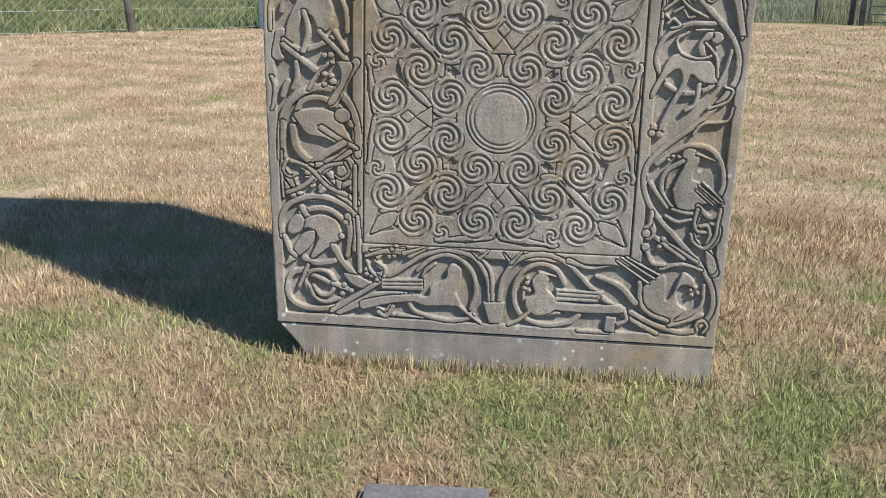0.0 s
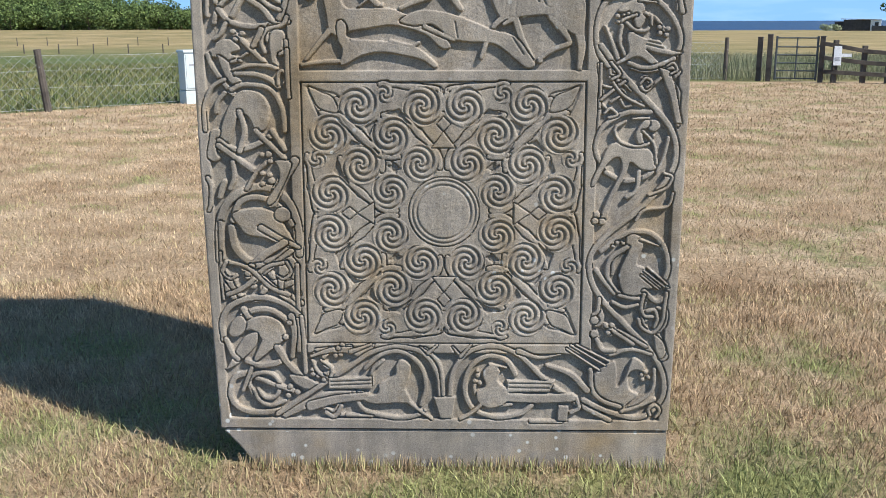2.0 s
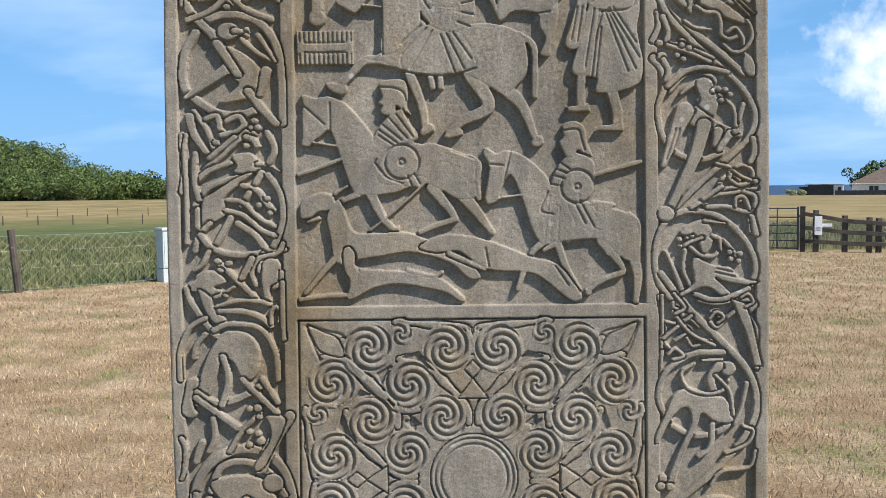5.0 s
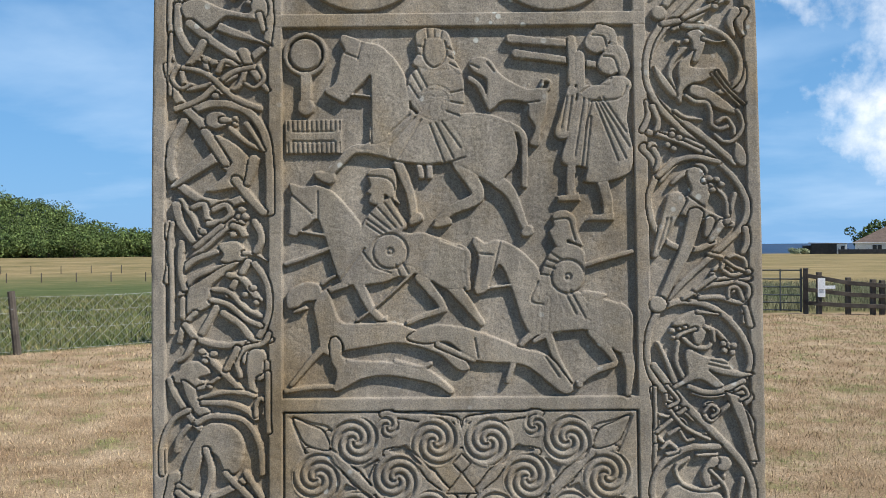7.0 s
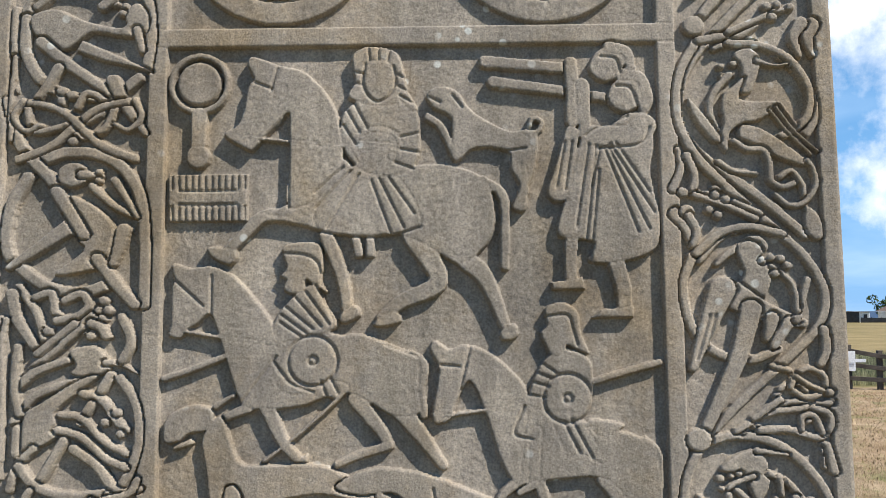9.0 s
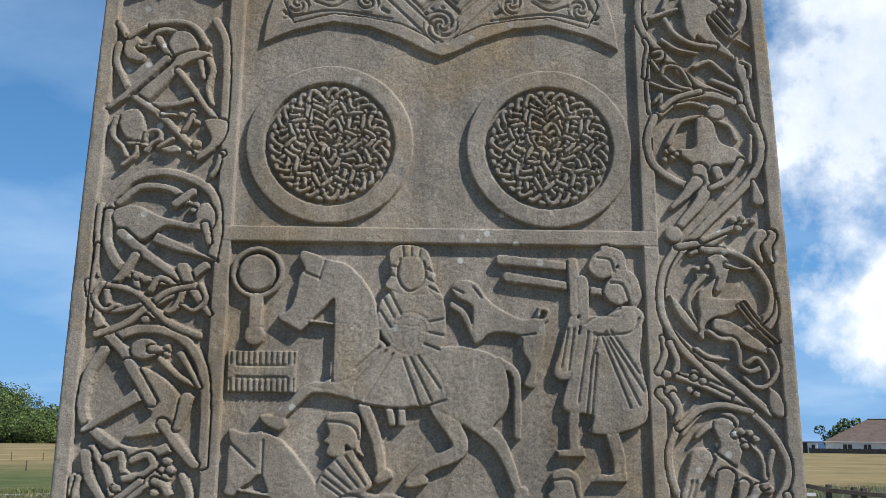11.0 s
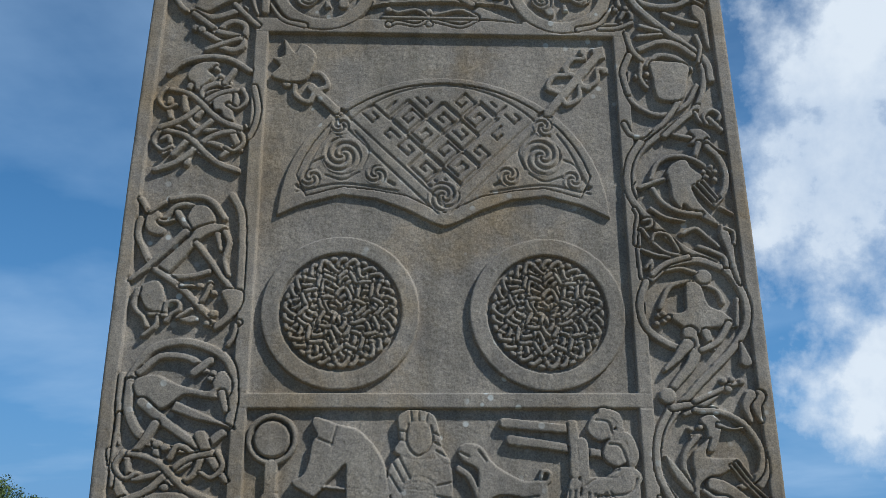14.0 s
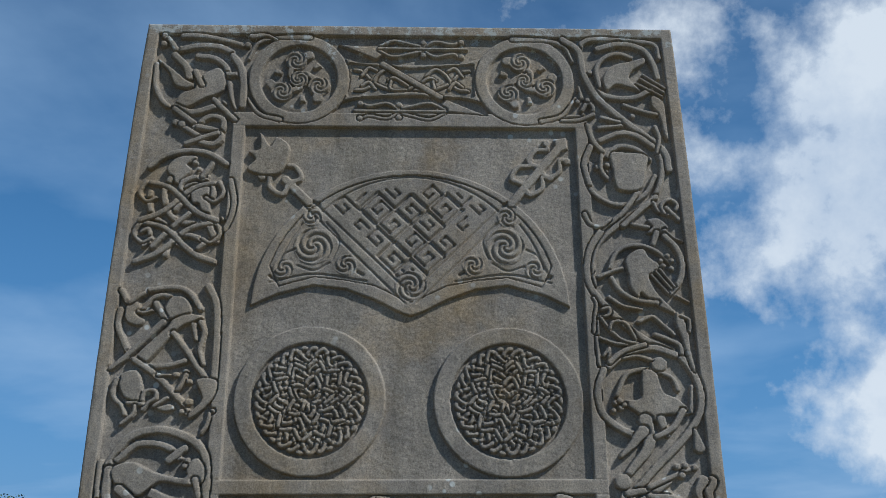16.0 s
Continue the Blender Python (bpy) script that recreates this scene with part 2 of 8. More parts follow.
def lawn_material():
    m, t, p = material("parched_lawn", 0.95)
    p.inputs["Specular IOR Level"].default_value = 0.1
    v = coords(t)
    col, sep = grass_colour(t, v)
    fine = ramp_of(t, noise_of(t, v, 55.0, 5, 0.75), (0.32, (0.42, 0.40, 0.37)), (0.64, (1.15, 1.15, 1.13)))
    lawn = mixed(t, 1.0, col, fine, "MULTIPLY")
    # rough pasture beyond the fence, mown hay far off
    rough = ramp_of(t, noise_of(t, v, 0.35, 8, 0.7), (0.3, (0.055, 0.078, 0.025)), (0.52, (0.095, 0.115, 0.042)), (0.75, (0.20, 0.175, 0.08)))
    hay = ramp_of(t, noise_of(t, v, 0.11, 9, 0.75), (0.34, (0.13, 0.12, 0.05)), (0.5, (0.23, 0.18, 0.085)), (0.66, (0.33, 0.25, 0.13)))
    far = node(t, "ShaderNodeMapRange")
    far.inputs[1].default_value, far.inputs[2].default_value = 70.0, 112.0
    t.links.new(sep.outputs[1], far.inputs[0])
    farx = node(t, "ShaderNodeMapRange")
    farx.inputs[1].default_value, farx.inputs[2].default_value = 2.0, 16.0
    t.links.new(sep.outputs[0], farx.inputs[0])
    both = node(t, "ShaderNodeMath")
    both.operation = "MAXIMUM"
    t.links.new(far.outputs[0], both.inputs[0])
    t.links.new(farx.outputs[0], both.inputs[1])
    field = mixed(t, both.outputs[0], rough, hay)
    # fence line: y = 18.6 + 0.92 x on one side, about 19.5 on the other
    line = node(t, "ShaderNodeMath")
    line.operation = "MULTIPLY_ADD"
    line.inputs[1].default_value, line.inputs[2].default_value = 0.92, 18.5
    t.links.new(sep.outputs[0], line.inputs[0])
    cap = node(t, "ShaderNodeMath")
    cap.operation = "MINIMUM"
    cap.inputs[1].default_value = 19.6
    t.links.new(line.outputs[0], cap.inputs[0])
    past = node(t, "ShaderNodeMath")
    past.operation = "SUBTRACT"
    t.links.new(sep.outputs[1], past.inputs[0])
    t.links.new(cap.outputs[0], past.inputs[1])
    edge = node(t, "ShaderNodeMapRange")
    edge.inputs[1].default_value, edge.inputs[2].default_value = -0.15, 0.35
    t.links.new(past.outputs[0], edge.inputs[0])
    t.links.new(mixed(t, edge.outputs[0], lawn, field), p.inputs["Base Color"])
    bumped(t, p, mixed(t, 0.5, noise_of(t, v, 60.0, 5, 0.75), noise_of(t, v, 9.0, 4)), 0.9, 0.03)
    return m


def blade_material(name, dry, fresh, share):
    """Thin leaves, each of its own tone between dry and fresh."""
    m, t, p = material(name, 0.7)
    p.inputs["Specular IOR Level"].default_value = 0.2
    geo = node(t, "ShaderNodeNewGeometry")
    v = coords(t)
    if share is None:
        col, _ = grass_colour(t, v, geo.outputs["Random Per Island"])
    else:
        col = ramp_of(t, noise_of(t, v, share, 5), (0.35, dry), (0.65, fresh))
    own = ramp_of(t, geo.outputs["Random Per Island"], (0.0, (0.50, 0.50, 0.44)), (0.5, (0.98, 0.98, 0.96)), (1.0, (1.95, 1.9, 1.85)))
    t.links.new(mixed(t, 1.0, col, own, "MULTIPLY"), p.inputs["Base Color"])
    return m


STONE = stone_material()
LAWN = lawn_material()
BLADES = blade_material("dry_grass_blades", None, None, None)
LONG_GRASS = blade_material("long_grass", (0.065, 0.095, 0.032), (0.21, 0.19, 0.085), 0.8)
REEDS = blade_material("pale_long_grass", (0.105, 0.135, 0.065), (0.27, 0.25, 0.16), 0.5)
LEAVES = blade_material("dark_green_leaves", (0.045, 0.075, 0.022), (0.125, 0.165, 0.05), 0.12)
PALE_LEAVES = blade_material("pale_bush_leaves", (0.16, 0.20, 0.10), (0.34, 0.36, 0.24), 0.8)
BARK = mottled("bark", (0.07, 0.05, 0.035), (0.14, 0.105, 0.075), 6, 0.9, 50)
OLD_WOOD = mottled("weathered_fence_wood", (0.050, 0.040, 0.032), (0.115, 0.095, 0.075), 5, 0.9, 70, 0.6)
WIRE = mottled("galvanised_wire", (0.34, 0.36, 0.34), (0.46, 0.47, 0.45), 20, 0.6, 90, 0.1, 0.3)
GATE_STEEL = mottled("painted_gate_steel", (0.045, 0.052, 0.055), (0.075, 0.085, 0.088), 8, 0.5, 80, 0.1)
CABINET = mottled("pale_grey_green_cabinet_paint", (0.50, 0.56, 0.55), (0.58, 0.63, 0.62), 5, 0.5, 60, 0.08)
WHITE = mottled("white_painted_render", (0.70, 0.70, 0.67), (0.80, 0.80, 0.77), 0.8, 0.8, 9, 0.1)
ROOF_TILE = mottled("brown_roof_tiles", (0.115, 0.080, 0.062), (0.17, 0.125, 0.10), 1.2, 0.85, 8, 0.5, 0.0, 0.05)
DARK_BOARD = mottled("dark_boarding", (0.030, 0.030, 0.030), (0.06, 0.058, 0.055), 1.5, 0.8, 14, 0.2)
GLASS_DARK = mottled("window_glass", (0.02, 0.025, 0.03), (0.035, 0.04, 0.045), 2, 0.08, 20, 0.0)
SIGN_WHITE = mottled("white_sign_plastic", (0.78, 0.78, 0.78), (0.84, 0.84, 0.84), 6, 0.4, 60, 0.02)
SIGN_GREY = mottled("grey_print", (0.30, 0.30, 0.31), (0.36, 0.36, 0.37), 6, 0.5, 60, 0.02)
PLAQUE = mottled("dark_slate", (0.09, 0.088, 0.09), (0.15, 0.145, 0.145), 7, 0.7, 80, 0.3)
SOIL = mottled("hill_undergrowth", (0.018, 0.030, 0.010), (0.045, 0.06, 0.02), 0.15, 0.95, 2, 0.4)


def water_material():
    m, t, p = material("sea_water", 0.5)
    p.inputs["Specular IOR Level"].default_value = 0.15
    v = coords(t)
    t.links.new(ramp_of(t, noise_of(t, v, 0.004, 5), (0.35, (0.010, 0.035, 0.085)), (0.7, (0.016, 0.05, 0.11))), p.inputs["Base Color"])
    bumped(t, p, noise_of(t, v, 0.25, 6), 0.8, 0.6)
    return m


SEA = water_material()


# ---- building helpers ----
def obj(name, mesh, mat, parent=None, label=""):
    if mat is not None and not mesh.materials:
        mesh.materials.append(mat)
    ob = new(name, mesh)
    if parent is not None:
        ob.parent = parent
    if label:
        tagged(ob, label)
    return ob


def part(name, bm, mat, parent, label="", smooth=False):
    me = bpy.data.meshes.new(name)
    for f in bm.faces:
        f.smooth = smooth
    bm.to_mesh(me)
    bm.free()
    return obj(name, me, mat, parent, label)


def empty(name, m=None):
    ob = new(name)
    ob.empty_display_size = 0.1
    if m is not None:
        ob.matrix_world = m
    return ob


def box_bm(size, at=(0, 0, 0), bevel=0.0, bm=None, turn=None):
    bm = bm or bmesh.new()
    made = bmesh.ops.create_cube(bm, size=1.0)["verts"]
    for v in made:
        v.co = Vector((v.co.x * size[0], v.co.y * size[1], v.co.z * size[2]))
    if bevel:
        edges = list({e for v in made for e in v.link_edges})
        made = bmesh.ops.bevel(bm, geom=edges, offset=bevel, segments=2, affect="EDGES", profile=0.6)["verts"]
    for v in {v for v in made}:
        if turn is not None:
            v.co = turn @ v.co
        v.co += Vector(at)
    return bm


def tube_bm(points, radius, sides=8, bm=None, taper=1.0):
    bm = bm or bmesh.new()
    pts = [Vector(p) for p in points]
    rings = []
    for i, p in enumerate(pts):
        d = (pts[min(i + 1, len(pts) - 1)] - pts[max(i - 1, 0)]).normalized()
        side = d.orthogonal().normalized()
        other = d.cross(side)
        r = radius * (1 + (taper - 1) * i / (len(pts) - 1))
        rings.append([bm.verts.new(p + r * (math.cos(a) * side + math.sin(a) * other)) for a in (2 * math.pi * k / sides for k in range(sides))])
    for a, b in zip(rings, rings[1:]):
        # match the ring starts, so that the tube does not twist
        k0 = min(range(sides), key=lambda k: (b[k].co - a[0].co).length)
        for k in range(sides):
            bm.faces.new((a[k], a[(k + 1) % sides], b[(k0 + k + 1) % sides], b[(k0 + k) % sides]))
        b[:] = b[k0:] + b[:k0]
    bm.faces.new(rings[0][::-1])
    bm.faces.new(rings[-1])
    return bm


def soup(name, verts, faces, mat, parent=None, smooth=False):
    """A mesh from arrays that the code has worked out."""
    me = bpy.data.meshes.new(name)
    verts, faces = np.asarray(verts, np.float32), np.asarray(faces, np.int32)
    n, k = faces.shape
    me.vertices.add(len(verts))
    me.vertices.foreach_set("co", verts.ravel())
    me.loops.add(n * k)
    me.loops.foreach_set("vertex_index", faces.ravel())
    me.polygons.add(n)
    me.polygons.foreach_set("loop_start", np.arange(0, n * k, k, dtype=np.int32))
    if smooth:
        me.polygons.foreach_set("use_smooth", np.ones(n, bool))
    me.update(calc_edges=True)
    return obj(name, me, mat, parent)


rng = np.random.default_rng(7)


def step(a, b, x):
    s = np.clip((x - a) / (b - a), 0, 1)
    return s * s * (3 - 2 * s)


def ground_height(x, y):
    """Level by the stone, a dip in the pasture, then down to the shore."""
    left = step(4.0, -12.0, x)
    z = -1.45 * left * step(20, 75, y) + 1.0 * left * step(100, 190, y)
    z = z - 1.0 * (1 - left) * step(30, 200, y)
    z = z - 9.0 * step(215, 300, y) * step(-40.0, 0.0, x)
    return z + 0.012 * np.sin(1.9 * x + 0.6) * np.sin(1.4 * y + 1.0) * step(0.9, 3.0, np.hypot(x, y))


# ---- ground, sea ----
def ground_sheet():
    xs = np.concatenate([-np.geomspace(4200, 6, 46), np.linspace(-5.6, 5.6, 90), np.geomspace(6, 4200, 46)])
    ys = np.concatenate([-np.geomspace(4200, 6, 30), np.linspace(-5.6, 5.6, 90), np.geomspace(6, 320, 70), np.geomspace(360, 4200, 10)])
    gx, gy = np.meshgrid(xs, ys)
    gz = ground_height(gx, gy)
    nx, ny = len(xs), len(ys)
    i = np.arange(nx * ny).reshape(ny, nx)
    faces = np.stack([i[:-1, :-1], i[:-1, 1:], i[1:, 1:], i[1:, :-1]], -1).reshape(-1, 4)
    g = soup("ground", np.stack([gx, gy, gz], -1).reshape(-1, 3), faces, LAWN, smooth=True)
    tagged(g, "parched straw-coloured lawn and pasture running to the shore", "ground", kind="structure")


ground_sheet()
water = soup("water", [(-4900, 150, -8.0), (4900, 150, -8.0), (4900, 4990, -8.0), (-4900, 4990, -8.0)], [(0, 1, 2, 3)], SEA)
tagged(water, "calm dark blue sea out to the horizon", "sea", kind="structure")


def blades(name, count, x0, x1, y0, y1, tall, width, mat, keep=None, lean=0.6):
    x = rng.uniform(x0, x1, count)
    y = rng.uniform(y0, y1, count)
    if keep is not None:
        ok = keep(x, y)
        x, y = x[ok], y[ok]
    n = len(x)
    z = ground_height(x, y) - 0.003
    h = tall * rng.uniform(0.45, 1.35, n)
    a = rng.uniform(0, 2 * np.pi, n)
    l = rng.uniform(0.1, 1.0, n) * lean * h
    b = rng.uniform(0, 2 * np.pi, n)
    w = width * rng.uniform(0.6, 1.3, n)
    base = np.stack([x, y, z], -1)
    side = np.stack([np.cos(b) * w, np.sin(b) * w, 0 * w], -1)
    tip = base + np.stack([np.cos(a) * l, np.sin(a) * l, h], -1)
    mid = base * 0.5 + tip * 0.5 + np.stack([0 * h, 0 * h, 0.14 * h], -1)
    v = np.stack([base - side, base + side, mid + side * 0.8, mid - side * 0.8, tip + side * 0.1, tip - side * 0.1], 1).reshape(-1, 3)
    i = np.arange(n)[:, None] * 6
    f = np.concatenate([i + [0, 1, 2, 3], i + [3, 2, 4, 5]])
    return soup(name, v, f, mat)


def beyond(x, y):
    return y > np.minimum(18.6 + 0.92 * x, 19.8)


def off_stone(x, y):
    return ~((np.abs(x) < 0.70) & (y > -0.01) & (y < 0.22)) & ~((np.abs(x + 0.1) < 0.16) & (np.abs(y + 0.93) < 0.14))


tagged(blades("lawn_grass", 110000, -2.6, 2.2, -1.15, 2.2, 0.034, 0.0017, BLADES, off_stone, 1.1), "short dry mown grass blades, straw and green", "grass", kind="stuff")
tagged(blades("lawn_grass", 130000, -6.0, 6.0, 2.0, 9.0, 0.028, 0.0024, BLADES, None, 1.1), "short dry mown grass blades, straw and green", "grass", kind="stuff")
tagged(blades("lawn_grass", 90000, -12.0, 13.0, 8.5, 19.0, 0.030, 0.0055, BLADES, lambda x, y: ~beyond(x, y), 1.2), "short dry mown grass blades, straw and green", "grass", kind="stuff")
tagged(blades("stone_foot_grass", 900, -0.66, 0.72, -0.05, -0.004, 0.045, 0.0016, BLADES, None, 0.4), "longer grass tufts along the foot of the stone", "grass", kind="stuff")


tagged(blades("pasture_grass", 60000, -16, 0, 6, 32, 0.13, 0.008, LONG_GRASS, beyond, 0.8), "long green pasture grass behind the wire fence", "grass", kind="stuff")
tagged(blades("reed_grass", 48000, 3, 16, 19.9, 32, 0.26, 0.0045, REEDS, None, 0.5), "tall pale grass behind the gate and rail fence", "grass", kind="stuff")


# ---- fences and gate ----
def fence_post(at, tall, girth=0.05, lean=(0, 0)):
    x, y = at
    z = float(ground_height(x, y))
    thing = empty("fence_post", pose(x, y, z, lean[0], lean[1], 20))
    part("post", tube_bm([(0, 0, -0.25), (0, 0, tall * 0.5), (0.004, 0, tall)], girth, 9, taper=0.92), OLD_WOOD, thing)
    part("staple", box_bm((0.02, 0.012, 0.012), (0, -girth, tall * 0.72), 0.002), WIRE, thing)
    return tagged(thing, "weathered round wooden post of the wire fence", "fence post", "wire fence posts")


def netting(a, b, tall):
    """Wire netting between two posts: straining wires and a woven mesh."""
    thing = empty("wire_netting", Matrix.Translation((a[0], a[1], 0)))
    A, B = Vector((0, 0, float(ground_height(*a)))), Vector((b[0] - a[0], b[1] - a[1], float(ground_height(*b))))
    for k in (0.06, 0.42, 0.72, 0.98):
        part("straining_wire", tube_bm([A.lerp(B, s) + Vector((0, 0, tall * k - 0.025 * math.sin(math.pi * s))) for s in (0, 0.5, 1)], 0.0025, 5), WIRE, thing)
    bm = bmesh.new()
    run = (B - A).length
    n = int(run / 0.16)
    for i in range(-6, n):
        for way in (0, 1):
            u0, u1, z0, z1 = i * 0.16, i * 0.16 + 0.96, 0.03, tall * 0.97
            if way:
                z0, z1 = z1, z0
            lo, hi = max(0.0, u0), min(run, u1)
            if hi - lo < 0.05:
                continue
            f = lambda u: A.lerp(B, u / run) + Vector((0, 0, z0 + (z1 - z0) * (u - u0) / (u1 - u0)))
            tube_bm([f(lo), f(hi)], 0.0028, 3, bm)
    part("mesh", bm, WIRE, thing)
    return tagged(thing, "sagging galvanised wire netting strung between fence posts", "wire netting", "wire fence netting")


LEFT = [(-11.6, 8.0), (-9.1, 10.2), (-6.62, 12.42), (-4.4, 14.6), (-1.9, 16.9), (0.6, 19.0), (3.3, 20.0), (6.1, 20.2)]
for i, p in enumerate(LEFT):
    fence_post(p, 0.98, 0.062 if i == 2 else 0.05, (0, -5 if i == 2 else 0))
for p, q in zip(LEFT, LEFT[1:]):
    netting(p, q, 0.9)
for i in range(12):
    fence_post((-46 + 3.1 * i, 84 + 0.15 * i), 0.85, 0.055)
for i in range(16):
    fence_post((-64 + 3.6 * i, 112), 0.95, 0.05)


def field_gate():
    thing = empty("field_gate", pose(7.12, 19.75, 0, 0, 0, -24))
    W = 0.88
    for name, x in (("hinge_stile", 0.0), ("latch_stile", W)):
        part(name, tube_bm([(x, 0, 0.04), (x, 0, 1.02)], 0.024, 8), GATE_STEEL, thing)
    part("middle_stile", tube_bm([(W * 0.5, 0, 0.06), (W * 0.5, 0, 1.0)], 0.016, 8), GATE_STEEL, thing)
    for z in (0.08, 0.25, 0.42, 0.60, 0.78, 0.98):
        part("bar", tube_bm([(0, 0, z), (W, 0, z)], 0.015, 8), GATE_STEEL, thing)
    part("latch", box_bm((0.10, 0.03, 0.05), (W + 0.03, 0, 0.8), 0.006), GATE_STEEL, thing)
    return tagged(thing, "closed dark tubular steel field gate between wooden posts", "gate")


field_gate()


def square_post(x, y, tall, size=0.11):
    thing = empty("gate_post", pose(x, y, float(ground_height(x, y)), 0, 0, -24))
    part("post", box_bm((size, size, tall + 0.2), (0, 0, tall / 2 - 0.1), 0.012), OLD_WOOD, thing)
    part("cap", box_bm((size + 0.01, size + 0.01, 0.03), (0, 0, tall + 0.012), 0.008), OLD_WOOD, thing)
    return tagged(thing, "dark square wooden post beside the field gate", "gate post", "gate posts")


for x, y, h in ((7.0, 19.85, 1.04), (6.82, 20.0, 0.98), (8.02, 19.36, 1.0)):
    square_post(x, y, h)


def rail_fence():
    thing = empty("rail_fence", Matrix.Translation((8.05, 19.32, 0)))
    run = [(0.0, 0.0, 0.88), (0.22, -0.08, 0.84), (0.80, -0.25, 0.72), (1.28, -0.40, 0.68), (1.46, -0.46, 0.66), (2.4, -0.7, 0.6), (3.6, -1.0, 0.6)]
    for x, y, h in run[1:]:
        part("post", box_bm((0.10, 0.10, h + 0.25), (x, y, (h + 0.25) / 2 - 0.15), 0.008), OLD_WOOD, thing)
    for a, b in zip(run, run[1:]):
        A, B = Vector(a), Vector(b)
        yaw = math.atan2(B.y - A.y, B.x - A.x)
        for k in (0.97, 0.62, 0.28):
            mid = (A + B) / 2
            tilt = math.atan2((b[2] - a[2]) * k, (B - A).xy.length)
            turn = (Matrix.Rotation(yaw, 4, "Z") @ Matrix.Rotation(-tilt, 4, "Y")).to_3x3()
            part("rail", box_bm(((B - A).xy.length + 0.06, 0.04, 0.09), (mid.x, mid.y - 0.07, k * (a[2] + b[2]) / 2), 0.006, turn=turn), OLD_WOOD, thing)
    return tagged(thing, "weathered brown three-rail wooden fence beside the gate", "rail fence")


rail_fence()


def notice_sign():
    thing = empty("notice_sign", pose(8.27, 19.12, 0.40, 0, 0, -12))
    part("panel", box_bm((0.16, 0.012, 0.42), (0, -0.06, 0.2), 0.004), SIGN_WHITE, thing)
    part("arm", box_bm((0.22, 0.012, 0.07), (0.18, -0.05, 0.21), 0.003), SIGN_WHITE, thing, "white pointing finger board")
    for k in range(3):
        part("print_line", box_bm((0.10, 0.003, 0.012), (0, -0.069, 0.10 + 0.03 * k), 0), SIGN_GREY, thing)
    return tagged(thing, "small white notice board fixed to the rail fence", "sign")


notice_sign()


def utility_cabinet():
    thing = empty("utility_cabinet", pose(-4.76, 14.05, 0, 0, 0, 42))
    part("plinth", box_bm((0.34, 0.26, 0.24), (0, 0, 0.10), 0.008), CABINET, thing)
    part("body", box_bm((0.33, 0.25, 0.64), (0, 0, 0.55), 0.012), CABINET, thing)
    part("door", box_bm((0.28, 0.012, 0.58), (0, -0.128, 0.55), 0.004), CABINET, thing)
    part("lid", box_bm((0.37, 0.29, 0.045), (0, 0, 0.89), 0.012), CABINET, thing)
    part("lock", tube_bm([(0.10, -0.13, 0.56), (0.10, -0.145, 0.56)], 0.014, 10), GATE_STEEL, thing)
    part("label_plate", box_bm((0.10, 0.004, 0.035), (-0.03, -0.136, 0.66), 0.001), SIGN_GREY, thing)
    return tagged(thing, "pale grey-green metal utility cabinet standing by the fence", "utility cabinet")


utility_cabinet()


def ground_plaque():
    thing = empty("ground_plaque", pose(-0.1, -0.93, 0, 0, 0, 4))
    part("slab", box_bm((0.31, 0.26, 0.06), (0, 0, 0.004), 0.006), PLAQUE, thing)
    return tagged(thing, "dark slate slab set flush in the lawn before the stone", "plaque")


ground_plaque()


# ---- houses by the shore ----
def bungalow():
    thing = empty("bungalow", pose(85.7, 200, -1.0, 0, 0, -23))
    part("wall", box_bm((26, 9, 2.3), (13, 4.5, 1.15), 0.05), WHITE, thing)
    bm = bmesh.new()
    a = [bm.verts.new(v) for v in ((-0.5, -0.5, 2.3), (26.5, -0.5, 2.3), (26.5, 9.5, 2.3), (-0.5, 9.5, 2.3), (8.5, 4.5, 7.0), (18, 4.5, 7.0))]
    for f in ((0, 1, 5, 4), (1, 2, 5), (2, 3, 4, 5), (3, 0, 4), (3, 2, 1, 0)):
        bm.faces.new([a[i] for i in f])
    roof = part("roof", bm, ROOF_TILE, thing, "brown tiled hipped roof")
    part("ridge", tube_bm([(8.5, 4.5, 7.02), (18, 4.5, 7.02)], 0.14, 6), ROOF_TILE, roof)
    part("gutter", box_bm((27, 0.15, 0.14), (13, -0.52, 2.28), 0.03), SIGN_WHITE, thing)
    for x, w in ((4.2, 1.9), (8.0, 1.5), (13, 2.2), (18, 1.6), (22, 2.0)):
        win = part("window", box_bm((w, 0.12, 1.1), (x, -0.03, 1.35), 0.02), SIGN_WHITE, thing, "white framed window")
        for k in (-0.25, 0.25):
            part("pane", box_bm((w * 0.43, 0.04, 0.92), (x + k * w, -0.10, 1.35), 0.005), GLASS_DARK, win)
    part("chimney", box_bm((0.8, 0.8, 1.8), (15, 4.5, 7.2), 0.04), WHITE, thing)
    return tagged(thing, "long white bungalow with a brown hipped roof", "house")


